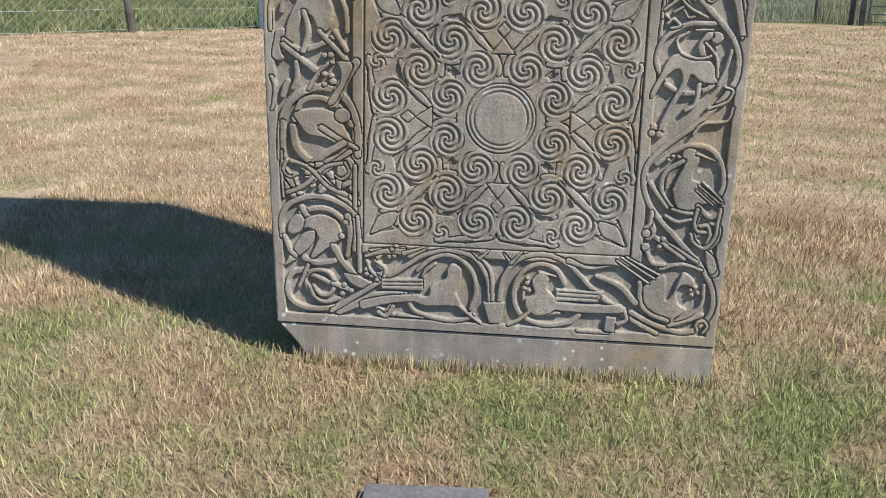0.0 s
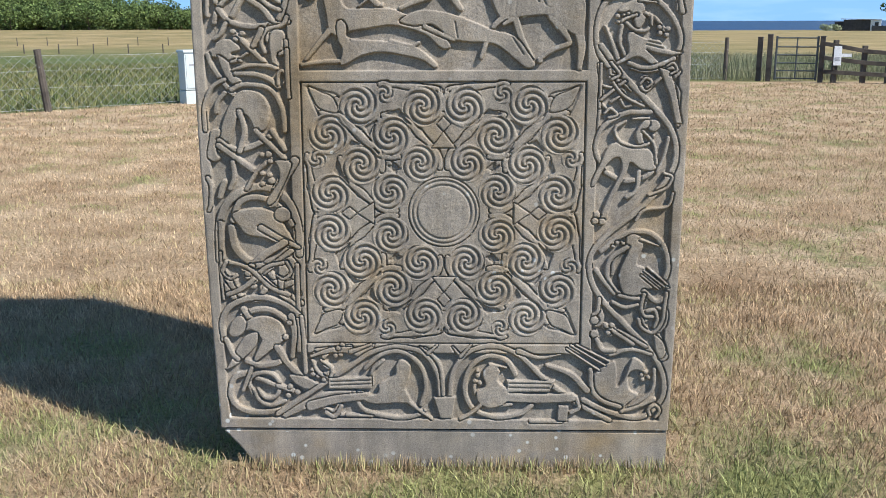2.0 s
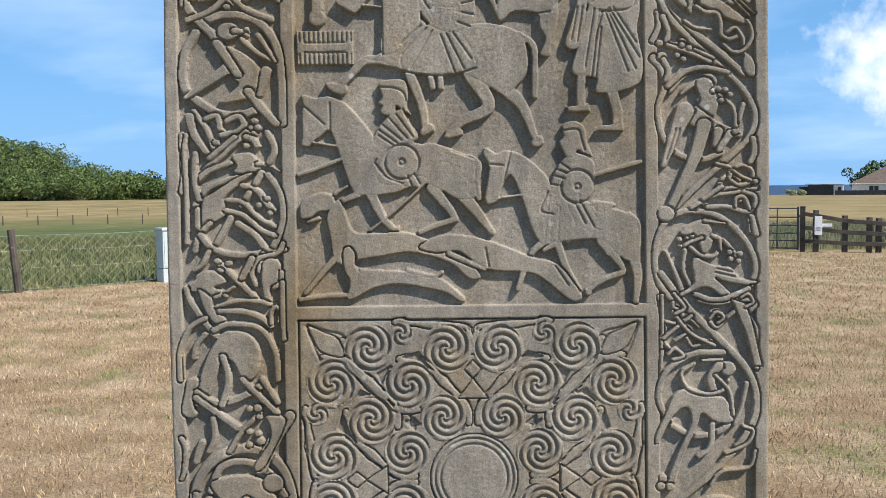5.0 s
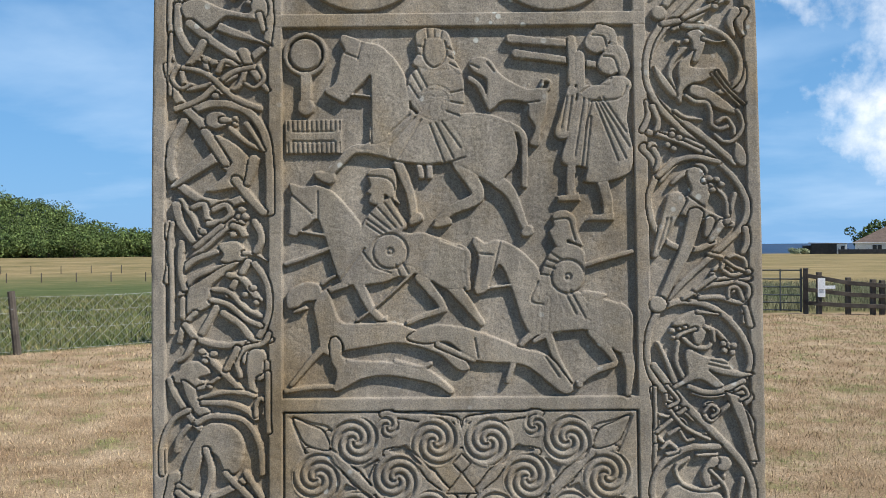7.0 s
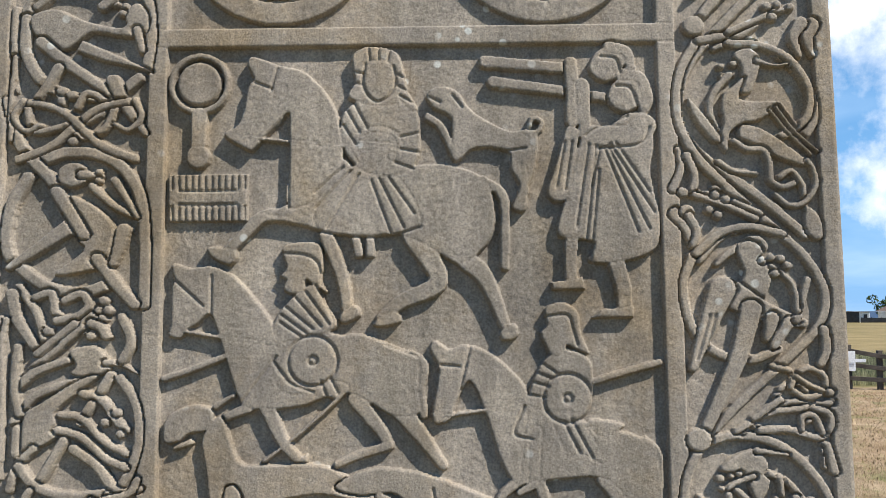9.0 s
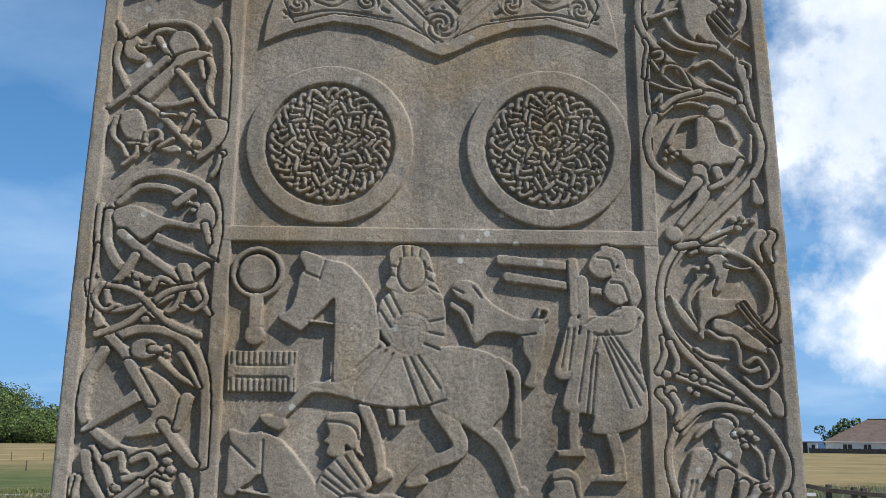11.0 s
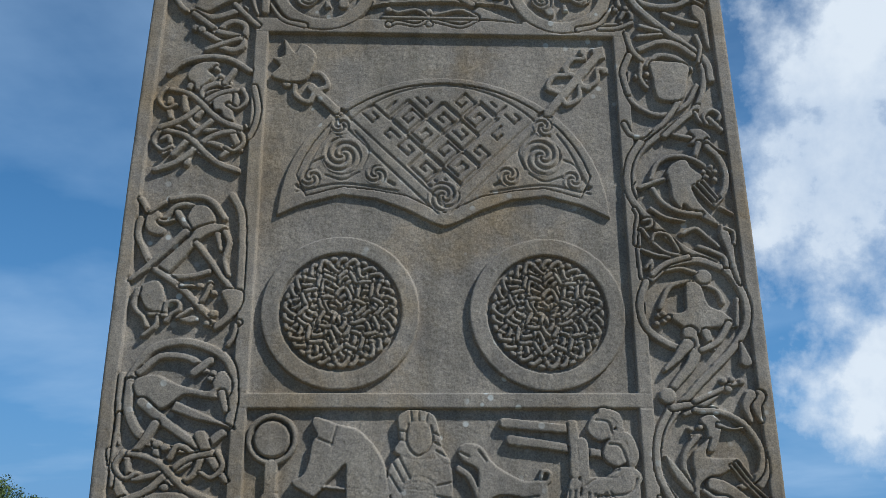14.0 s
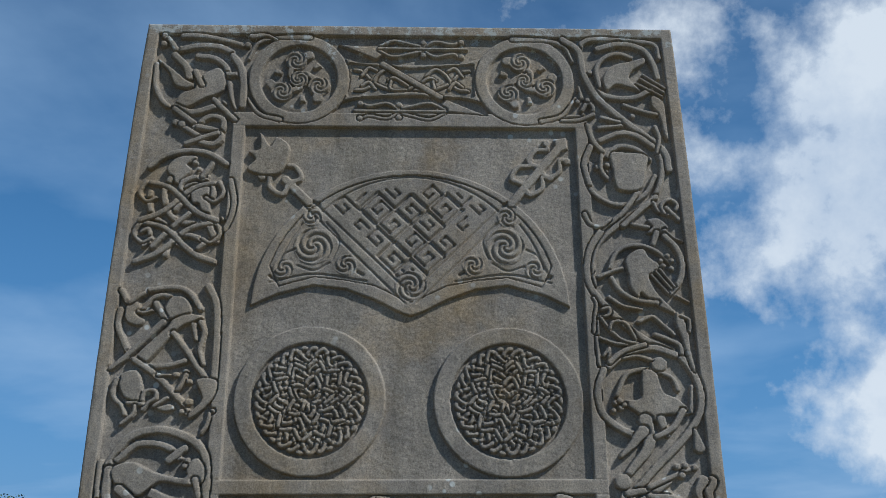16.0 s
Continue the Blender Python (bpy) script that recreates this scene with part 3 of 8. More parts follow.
def shed():
    thing = empty("shed", pose(76.0, 199, -1.0, 0, 0, -23))
    part("wall", box_bm((6.4, 5, 2.15), (3.2, 2.5, 1.07), 0.04), DARK_BOARD, thing)
    part("end_wall", box_bm((1.9, 5, 2.2), (6.0, 2.42, 1.1), 0.03), WHITE, thing, "white painted end wall")
    part("roof", box_bm((7.6, 5.6, 0.16), (3.3, 2.5, 2.24), 0.04, turn=Matrix.Rotation(radians(1.5), 3, "Y")), mottled("grey_felt_roof", (0.16, 0.16, 0.16), (0.24, 0.24, 0.24), 0.5, 0.8, 6), thing)
    part("window", box_bm((0.7, 0.1, 0.8), (6.2, -0.1, 1.3), 0.01), GLASS_DARK, thing)
    part("lean_to", box_bm((2.2, 3.0, 1.8), (-0.6, 2.5, 0.9), 0.05), DARK_BOARD, thing)
    return tagged(thing, "dark boarded flat-roofed shed with a white end wall", "shed")


bungalow()
shed()


def garden_fence():
    thing = empty("garden_fence", pose(80.8, 196.5, -1.0, 0, 0, -23))
    for k in range(22):
        part("board_panel", box_bm((1.86, 0.06, 0.95), (0.95 + 1.9 * k, 0, 0.48), 0.01), DARK_BOARD, thing)
        part("post", box_bm((0.12, 0.12, 1.15), (1.9 * k, 0, 0.55), 0.01), DARK_BOARD, thing)
    return tagged(thing, "low dark boarded garden fence before the houses", "garden fence")


garden_fence()


# ---- trees and bushes ----
def leaf_cloud(lobes, leaves, size, squash=0.8):
    """Leaf quads in lumpy clumps round the lobes (x, y, z, radius)."""
    pts, out = [], []
    w = np.array([l[3] ** 2 for l in lobes])
    w = w / w.sum()
    for (x, y, z, r), k in zip(lobes, w):
        n = max(8, int(leaves * k))
        d = rng.normal(size=(n, 3))
        d /= np.linalg.norm(d, axis=1)[:, None]
        rr = r * rng.uniform(0.62, 1.06, n) ** 0.6
        p = d * rr[:, None] * [1, 1, squash] + [x, y, z]
        pts.append(p)
        out.append(d)
    p, d = np.concatenate(pts), np.concatenate(out)
    n = len(p)
    nrm = d + 0.75 * rng.normal(size=(n, 3))
    nrm /= np.linalg.norm(nrm, axis=1)[:, None]
    a = np.cross(nrm, rng.normal(size=(n, 3)))
    a /= np.linalg.norm(a, axis=1)[:, None]
    b = np.cross(nrm, a)
    s = (size * rng.uniform(0.5, 1.4, n))[:, None]
    v = np.stack([p - a * s, p - b * s * 0.6, p + a * s, p + b * s * 0.6], 1).reshape(-1, 3)
    f = np.arange(4 * n).reshape(n, 4)
    return v, f


def random_lobes(height, spread, count):
    return [(rng.normal() * spread * 0.42, rng.normal() * spread * 0.42, height * rng.uniform(0.38, 0.86), spread * rng.uniform(0.28, 0.52)) for _ in range(count)]


def tree(name, m, height, spread, leaves, size, mat, label, count=9):
    thing = empty(name, m)
    bm = tube_bm([(0, 0, -0.4), (0.1, 0, height * 0.25), (-0.05, 0.1, height * 0.6)], height * 0.035, 8, taper=0.5)
    for k in range(5):
        a = 1.26 * k
        tube_bm([(0, 0, height * (0.25 + 0.05 * k)), (math.cos(a) * spread * 0.3, math.sin(a) * spread * 0.3, height * (0.45 + 0.06 * k))], height * 0.014, 6, bm, 0.5)
    part("trunk", bm, BARK, thing)
    v, f = leaf_cloud(random_lobes(height, spread, count), leaves, size)
    soup("crown", v, f, mat, thing)
    return tagged(thing, label, "tree", "trees")


DARK = "dark green broadleaf tree at the edge of the wooded hill"
kinds = [tree("tree", pose(-96 + 9 * k, 214 + 3 * (k % 2), -1.2), 4.4 + 0.7 * k, 4.4 + 0.5 * k, 1500, 0.28, LEAVES, DARK, 11) for k in range(4)]
for k in range(34):
    x = -150 + 3.6 * k + rng.uniform(-1, 1)
    y = 212 + rng.uniform(-6, 8)
    copy_thing(kinds[k % 4], pose(x, y, -1.3, 0, 0, float(rng.uniform(0, 360))))
tree("tree", pose(95.0, 212, -1.0), 7.6, 4.2, 1800, 0.3, LEAVES, "dark rounded tree behind the white bungalow", 12)
for x, y in ((71.5, 196), (73.8, 197)):
    bush = empty("bush", pose(x, y, -1.05))
    part("stem", tube_bm([(0, 0, -0.2), (0, 0, 0.8)], 0.08, 6), BARK, bush)
    v, f = leaf_cloud([(0, 0, 0.7, 0.8), (0.7, 0, 0.6, 0.6), (-0.6, 0, 0.9, 0.7)], 700, 0.12)
    soup("foliage", v, f, PALE_LEAVES, bush)
    tagged(bush, "pale flowering bush beside the dark shed", "bush", "bushes")


def ridge(x):
    """Height of the wooded hill along its crest."""
    return 1.0 + 18.0 * step(-62, -140, x) + 10.0 * step(-120, -230, x) - 1.0 * step(-62, 20, x)


def wooded_hill():
    xs, ys = np.linspace(-420, 30, 91), np.linspace(214, 330, 25)
    gx, gy = np.meshgrid(xs, ys)
    gz = -1.6 + (ridge(gx) - 1.5) * np.sin(np.pi * np.clip((gy - 214) / 100, 0, 1)) ** 0.7
    i = np.arange(gx.size).reshape(gx.shape)
    faces = np.stack([i[:-1, :-1], i[:-1, 1:], i[1:, 1:], i[1:, :-1]], -1).reshape(-1, 4)
    thing = empty("wooded_hill")
    soup("slope", np.stack([gx, gy, gz], -1).reshape(-1, 3), faces, SOIL, thing, smooth=True)
    verts, quads, n = [], [], 0
    for k in range(620):
        x, y = rng.uniform(-215, 15), rng.uniform(216, 268)
        z = -1.6 + (float(ridge(x)) - 1.5) * math.sin(math.pi * min(1, (y - 214) / 100)) ** 0.7
        s = rng.uniform(3.0, 5.6)
        lobes = [(x + rng.normal() * s * 0.4, y + rng.normal() * s * 0.4, z + s * rng.uniform(0.25, 0.75), s * rng.uniform(0.3, 0.5)) for _ in range(6)]
        v, f = leaf_cloud(lobes, 400, 0.27)
        verts.append(v)
        quads.append(f + n)
        n += len(v)
    wood = soup("woodland", np.concatenate(verts), np.concatenate(quads), LEAVES, thing)
    tagged(wood, "dense green woodland crowns", kind="stuff")
    return tagged(thing, "hill covered in dense dark green woodland", "hill", kind="structure")


wooded_hill()


# ---- the carved stone: a relief worked out of its front, part by part ----
DEPTH = 0.014          # of the ground below the rails
CELL = 0.0022
HALF, FOOT, TOP = 0.711, 0.128, 3.404
NU, NV = int(2 * HALF / CELL) + 1, int((TOP - FOOT) / CELL) + 1
US, VS = np.linspace(-HALF, HALF, NU), np.linspace(FOOT, TOP, NV)
DU, DV = US[1] - US[0], VS[1] - VS[0]
RISE = np.zeros((NV, NU), np.float32)
OWNER = np.zeros((NV, NU), np.int32)
PARTS = [("", "", "")]


def bulge(u, v):
    """The slab is a little wider at mid height."""
    k = np.where(u < 0, -0.041, 0.028)
    return u + k * np.sin(np.pi * np.clip(v / 3.4, 0, 1)) ** 0.8 * step(0.44, 0.70, np.abs(u))


def window(u0, u1, v0, v1, pad):
    i0, i1 = max(0, int((u0 - pad + HALF) / DU)), min(NU, int((u1 + pad + HALF) / DU) + 2)
    j0, j1 = max(0, int((v0 - pad - FOOT) / DV)), min(NV, int((v1 + pad - FOOT) / DV) + 2)
    return slice(j0, max(j1, j0)), slice(i0, max(i1, i0))


def smooth_line(pts, closed=False, gap=0.004):
    """A line that runs smoothly through its control points."""
    p = np.asarray(pts, float)
    if len(p) == 2 and not closed:
        n = max(2, int(np.hypot(*(p[1] - p[0])) / gap))
        s = np.linspace(0, 1, n)[:, None]
        return p[0] * (1 - s) + p[1] * s
    q = np.vstack([p[-1], p, p[:2]]) if closed else np.vstack([2 * p[0] - p[1], p, 2 * p[-1] - p[-2]])
    out = []
    for a, b, c, d in zip(q, q[1:], q[2:], q[3:]):
        n = max(2, int(np.hypot(*(c - b)) / gap))
        s = np.linspace(0, 1, n, endpoint=False)[:, None]
        out.append(0.5 * (2 * b + (c - a) * s + (2 * a - 5 * b + 4 * c - d) * s ** 2 + (3 * b - a - 3 * c + d) * s ** 3))
    out = np.vstack(out)
    return out if closed else np.vstack([out, p[-1:]])


def line_distance(line, radii, pad):
    """How far each cell of a window lies outside a tapered line (negative: inside)."""
    r = radii.max()
    win = window(line[:, 0].min(), line[:, 0].max(), line[:, 1].min(), line[:, 1].max(), r + pad)
    gu, gv = US[win[1]], VS[win[0]]
    d = np.full((len(gv), len(gu)), 1.0)
    if d.size == 0:
        return win, d
    for (a, b), (c, e), ra, rb in zip(line[:-1], line[1:], radii[:-1], radii[1:]):
        m = max(ra, rb) + pad
        i0, i1 = np.searchsorted(gu, [min(a, c) - m, max(a, c) + m])
        j0, j1 = np.searchsorted(gv, [min(b, e) - m, max(b, e) + m])
        if i1 <= i0 or j1 <= j0:
            continue
        x, y = gu[None, i0:i1] - a, gv[j0:j1, None] - b
        dx, dy = c - a, e - b
        s = np.clip((x * dx + y * dy) / (dx * dx + dy * dy + 1e-12), 0, 1)
        near = np.hypot(x - s * dx, y - s * dy) - (ra + (rb - ra) * s)
        d[j0:j1, i0:i1] = np.minimum(d[j0:j1, i0:i1], near)
    return win, d


def area_distance(line, pad):
    """The same for the inside of a closed outline."""
    ring = np.vstack([line, line[:1]])
    win, d = line_distance(ring, np.zeros(len(ring)), pad)
    x, y = np.meshgrid(US[win[1]], VS[win[0]])
    inside = np.zeros(x.shape, bool)
    for (a, b), (c, e) in zip(ring[:-1], ring[1:]):
        if b != e:
            inside ^= ((b > y) != (e > y)) & (x < (c - a) * (y - b) / (e - b) + a)
    return win, np.where(inside, -d, d)


def raise_up(win, d, key, top, edge=0.0055, moat=0.0026, dome=0.0, join=False):
    """Lift the cells inside to a rounded top; what lies under is cut back round it."""
    t = np.clip(-d / edge, 0, 1)
    h = top * (0.86 + 0.14 * np.sqrt(1 - (1 - t) ** 2))
    if dome:
        h = h + dome * np.clip(-d / 0.05, 0, 1)
    z, own = RISE[win], OWNER[win]
    inside = d < 0
    ditch = (d >= 0) & (d < moat)
    if join:
        ditch &= own != key
    z[ditch] *= 0.35
    z[inside] = h[inside]
    own[inside] = key


class Chisel:
    """Carves one part about a centre, in centimetres; turn mirrors it."""

    def __init__(self, name, over, cx=0.0, cy=0.0, turn=1, size=1.0, top=DEPTH, label="", key=None, join=False):
        if key is None:
            PARTS.append((name, over, label))
            key = len(PARTS) - 1
        self.key, self.c, self.turn, self.size, self.top, self.join = key, (cx, cy), turn, size, top, join

    def at(self, pts):
        p = np.asarray(pts, float) * self.size
        return (p * [self.turn, 1] + self.c) * 0.01

    def strap(self, w0, w1, *pts, top=None, closed=False):
        line = smooth_line(self.at(pts), closed)
        if closed:
            line = np.vstack([line, line[:1]])
        radii = np.linspace(w0, w1, len(line)) * 0.005 * self.size
        win, d = line_distance(line, radii, 0.008)
        raise_up(win, d, self.key, top or self.top, edge=min(0.006, max(w0, w1) * 0.0042), join=self.join)

    def shape(self, *pts):
        raise_up(*area_distance(smooth_line(self.at(pts), True), 0.008), self.key, self.top, 0.005, join=self.join)

    def plate(self, *pts):
        p = self.at(pts)
        raise_up(*area_distance(p, 0.008), self.key, self.top, 0.004, join=self.join)

    def discs(self, r, *pts):
        for p in self.at(pts):
            line = np.array([p, p + [1e-4, 0]])
            win, d = line_distance(line, np.full(2, r * 0.01 * self.size), 0.008)
            raise_up(win, d, self.key, self.top, edge=min(0.006, r * 0.008), join=self.join)

    def ring(self, r, w, *pts):
        for p in pts:
            a = np.linspace(0, 2 * np.pi, 14, endpoint=False)
            self.strap(w, w, *[(p[0] + r * math.cos(x), p[1] + r * math.sin(x)) for x in a], closed=True)

    def arc(self, r, w, p, a0, a1, squeeze=1.0):
        n = max(4, int(abs(a1 - a0) / 18))
        self.strap(w, w, *[(p[0] + r * math.cos(radians(x)), p[1] + squeeze * r * math.sin(radians(x))) for x in np.linspace(a0, a1, n)])

    def cut(self, line, width, deep=0.0044):
        win, d = line_distance(line, np.full(len(line), width), 0.003)
        z = RISE[win]
        z -= (deep * np.clip(-d / max(width, 0.0025) + 0.45, 0, 1)).astype(np.float32)
        np.maximum(z, -0.001, out=z)

    def groove(self, w, *pts):
        self.cut(smooth_line(self.at(pts)), max(w * 0.004, 0.0021))

    def ring_groove(self, r, w, *pts):
        for p in pts:
            a = np.linspace(0, 2 * np.pi, 40)
            self.cut(self.at([(p[0] + r * math.cos(x), p[1] + r * math.sin(x)) for x in a]), 0.0028)

    def comb_grooves(self, n, w, a, b, c, d):
        for k in range(n):
            s = k / (n - 1)
            mix = lambda p, q: (p[0] + (q[0] - p[0]) * s, p[1] + (q[1] - p[1]) * s)
            self.cut(self.at([mix(a, c), mix(b, d)]), 0.0022)

    def spiral(self, x, y, r, turns=3, way=1, phase=0.0, depth=0.006):
        """A boss of several ridges that wind into its middle."""
        px, py = self.at([(x, y)])[0]
        R = r * 0.01 * self.size
        way = way * self.turn
        win = window(px - R, px + R, py - R, py + R, 0.004)
        gx, gy = np.meshgrid(US[win[1]] - px, VS[win[0]] - py)
        rad, ang = np.hypot(gx, gy), np.arctan2(gy, gx)
        raise_up(win, rad - R, self.key, self.top, 0.004, 0.0)
        pitch = R / (turns + 0.35)
        wave = np.cos(2 * np.pi * (rad / pitch) - 3 * way * ang + phase)
        cutting = depth * np.clip(0.5 - 0.5 * wave, 0, 1) ** 2.3
        z = RISE[win]
        inside = (rad < R - 0.12 * pitch) & (rad > 0.16 * pitch)
        z[inside] -= cutting[inside].astype(np.float32)


def mirror(c):
    # drawn about (-37.3, 209.7), in centimetres
    c.ring(5.01, 1.1, (0, 0))
    c.discs(4.01, (0, 0))
    c.ring_groove(4.01, 0.2, (0, 0))
    c.strap(3.01, 2.81, (0.1, -5.8), (0, -11.6))
    c.discs(2.1, (0, -13.1))


def comb(c):
    # drawn about (-35.4, 189.3), in centimetres
    c.plate((-7, 4.2), (6.9, 4.2), (7, -4.1), (-6.8, -4.2))
    c.plate((-5.1, 1.3), (4.9, 1.3), (5, -1.1), (-5.1, -1.1))
    c.discs(0.69, (-3.6, 0.1), (-0.1, 0), (3.5, 0))
    c.groove(0.3, (-5.1, 1.3), (-0.1, 1.2), (4.9, 1.3))
    c.groove(0.3, (-5.1, -1.1), (0, -1.2), (5, -1.1))
    c.comb_grooves(12, 0.4, (-6.4, 3.9), (-6.3, 1.6), (6.4, 3.9), (6.4, 1.6))
    c.comb_grooves(12, 0.4, (-6.3, -1.5), (-6.2, -3.9), (6.5, -1.5), (6.5, -3.8))


def lead_rider(c):
    # drawn about (-5.4, 194.0), in centimetres
    c.strap(2.61, 1.93, (-11.2, -8.8), (-19.5, -7.9), (-23.7, -11.4), (-26.7, -14.4))
    c.shape((-29.9, -13.4), (-24.8, -13.9), (-25.6, -16.4), (-28.5, -15.5))
    c.strap(2.61, 1.93, (-9.2, -11.6), (-6.5, -18.5), (-5.4, -24.7))
    c.shape((-6.9, -25.4), (-4.5, -23.5), (-3.2, -25.2), (-6.1, -26.7))
    c.strap(4.12, 2.06, (6.0, -11.7), (10.1, -19.4), (3.8, -23.0), (0.4, -25.8))
    c.shape((-1.0, -26.6), (2.4, -24.4), (3.8, -26.3), (0.3, -27.4))
    c.strap(3.58, 1.79, (14.9, -15.9), (18.3, -19.4), (21.7, -27.8))
    c.shape((20.5, -28.4), (23.0, -26.8), (23.6, -29.0), (21.4, -29.8))
    c.strap(1.82, 1.54, (17.8, -2.1), (21.3, -4.9), (21.6, -11.9), (21.5, -17.1))
    c.shape((-16.1, -5.9), (-11.2, -1.1), (-7.0, 2.3), (-1.5, -1.9), (6.8, 0.8), (13.7, 0.3), (18.1, -1.8), (19.7, -5.6), (19.7, -11.1), (17.0, -14.9), (13.5, -16.6), (8.0, -13.4), (1.2, -10.8), (-5.7, -11.0), (-11.3, -10.4), (-16.1, -8.4), (-20.2, -7.6))
    c.shape((-22.9, 20.4), (-20.1, 19.8), (-18.0, 18.9), (-13.8, 17.8), (-10.4, 14.9), (-8.1, 11.4), (-7.0, 7.9), (-6.5, 0.9), (-9.8, -4.6), (-15.8, -6.5), (-15.9, 1.0), (-15.9, 5.9), (-16.0, 10.1), (-18.1, 8.0), (-20.2, 5.9), (-22.2, 3.6), (-23.6, 3.9), (-27.1, 6.0), (-27.1, 7.0), (-25.0, 8.1), (-23.9, 10.9), (-23.2, 15.1), (-22.2, 16.4), (-23.3, 18.6))
    c.shape((-9.8, -2.5), (-3.6, 0.9), (2.6, -0.8), (6.1, -5.5), (7.0, -10.1), (1.2, -11.5), (-7.1, -11.4), (-11.2, -9.5))
    c.shape((-6.7, 9.3), (-4.2, 12.1), (-1.4, 13.2), (2.8, 12.7), (6.2, 10.6), (7.1, 6.4), (6.5, 1.5), (4.0, -0.9), (-0.1, -1.2), (-3.6, 0.2), (-6.3, 3.7))
    c.shape((-4.8, 20.5), (-2.7, 21.9), (0.8, 21.8), (3.1, 20.7), (4.2, 17.6), (4.9, 14.1), (6.6, 10.6), (5.2, 10.3), (3.5, 12.3), (2.7, 11.3), (-1.4, 11.3), (-4.9, 12.4), (-5.6, 13.5), (-4.4, 15.6), (-4.8, 18.4))
    c.shape((-2.5, 18.8), (0.0, 19.6), (2.4, 18.4), (2.8, 15.5), (1.7, 13.1), (-0.3, 12.0), (-2.1, 13.2), (-3.0, 15.6))
    c.strap(1.24, 1.24, (-3.3, 1.6), (-4.5, 4.0), (-3.5, 6.2), (-0.3, 7.1), (2.7, 6.0), (3.6, 3.6), (2.7, 1.5))
    c.strap(0.83, 0.83, (-3.4, 4.8), (2.7, 4.2))
    c.discs(0.96, (-2.6, 2.6), (2.1, 2.2))
    c.strap(0.69, 0.69, (-23.6, 6.0), (-16.7, 5.2), (-4.9, 4.0))
    c.strap(1.65, 1.65, (-4.1, -12.4), (-3.6, -14.7))
    c.strap(1.65, 1.65, (-1.6, -12.2), (-1.6, -14.7))
    c.groove(0.4, (-4.4, 17.4), (-3.0, 17.1))
    c.groove(0.4, (-4.7, 15.6), (-3.2, 15.1))
    c.groove(0.4, (3.1, 16.9), (4.3, 16.2))
    c.groove(0.4, (3.2, 14.8), (5.1, 13.7))
    c.groove(0.4, (3.5, 13.1), (5.9, 11.7))
    c.groove(0.4, (-2.0, 21.6), (-1.8, 19.5))
    c.groove(0.4, (-0.2, 21.8), (-0.2, 19.7))
    c.groove(0.4, (1.7, 21.4), (1.4, 19.4))
    c.groove(0.4, (-2.5, 18.8), (-3.0, 15.6), (-2.1, 13.2), (-0.3, 12.0), (1.7, 13.1), (2.8, 15.5), (2.4, 18.4))
    c.groove(0.4, (-5.8, 10.7), (-3.5, 6.5))
    c.groove(0.4, (-4.5, 11.8), (-2.1, 7.2))
    c.groove(0.4, (-6.4, 7.9), (-4.2, 4.4))
    c.groove(0.4, (3.7, 5.7), (7.0, 6.4))
    c.groove(0.4, (3.6, 3.6), (6.7, 2.9))
    c.groove(0.4, (2.7, 1.2), (5.8, 0.0))
    c.groove(0.4, (-1.5, -1.9), (1.9, -11.1))
    c.groove(0.4, (-0.1, -1.6), (4.2, -10.3))
    c.groove(0.4, (1.5, -1.4), (6.0, -7.8))
    c.groove(0.4, (-3.6, -0.9), (-9.2, -10.2))
    c.groove(0.4, (-5.0, -0.2), (-11.0, -6.7))
    c.groove(0.4, (-6.3, 0.5), (-11.2, -4.0))
    c.groove(0.4, (-11.3, -10.6), (-5.7, -11.7), (1.2, -11.8), (7.0, -10.2))
    c.groove(0.4, (-21.9, 15.7), (-19.1, 14.6))
    c.groove(0.4, (-18.0, 18.9), (-19.1, 14.3))
    c.groove(0.4, (-16.0, 10.1), (-20.2, 5.8))
    c.groove(0.4, (-15.9, 5.9), (-15.8, -6.6))


def hound_leaping(c):
    # drawn about (12.1, 199.8), in centimetres
    c.strap(1.47, 1.37, (-9.1, 3.5), (-6.8, 1.6), (-4.7, -2.9))
    c.shape((-9.3, 7.4), (-7.3, 9), (-4, 8.1), (-2.3, 5.5), (0.1, 3.4), (5, 0.9), (8.4, 1.1), (10, -0.3), (9.4, -6.1), (8.3, -9), (7.7, -13.2), (5.4, -12.6), (6.7, -9), (5.3, -6), (4.7, -2.8), (-0.8, -2.2), (-4.1, -4.5), (-5.3, -2.9), (-4.9, 0.1), (-5.2, 3.4), (-8.2, 5.1))
    c.strap(1.08, 0.88, (7.9, 0.3), (10.1, 0.7), (10.6, 2.5), (9.1, 3), (8.6, 1.7))
    c.groove(0.39, (-8.8, 7), (-7, 6.1))
    c.groove(0.39, (-4.8, 7.3), (-3.1, 5.1))
    c.groove(0.29, (4.5, -2.8), (7.9, -2.3))


def trumpets(c):
    # drawn about (22.1, 210.3), in centimetres
    c.strap(2.37, 1.97, (-9, 2.8), (-1.9, 2.1), (6, 1.4))
    c.strap(2.17, 1.68, (-7.7, -0.9), (1, -2.1), (12.2, -3.9))


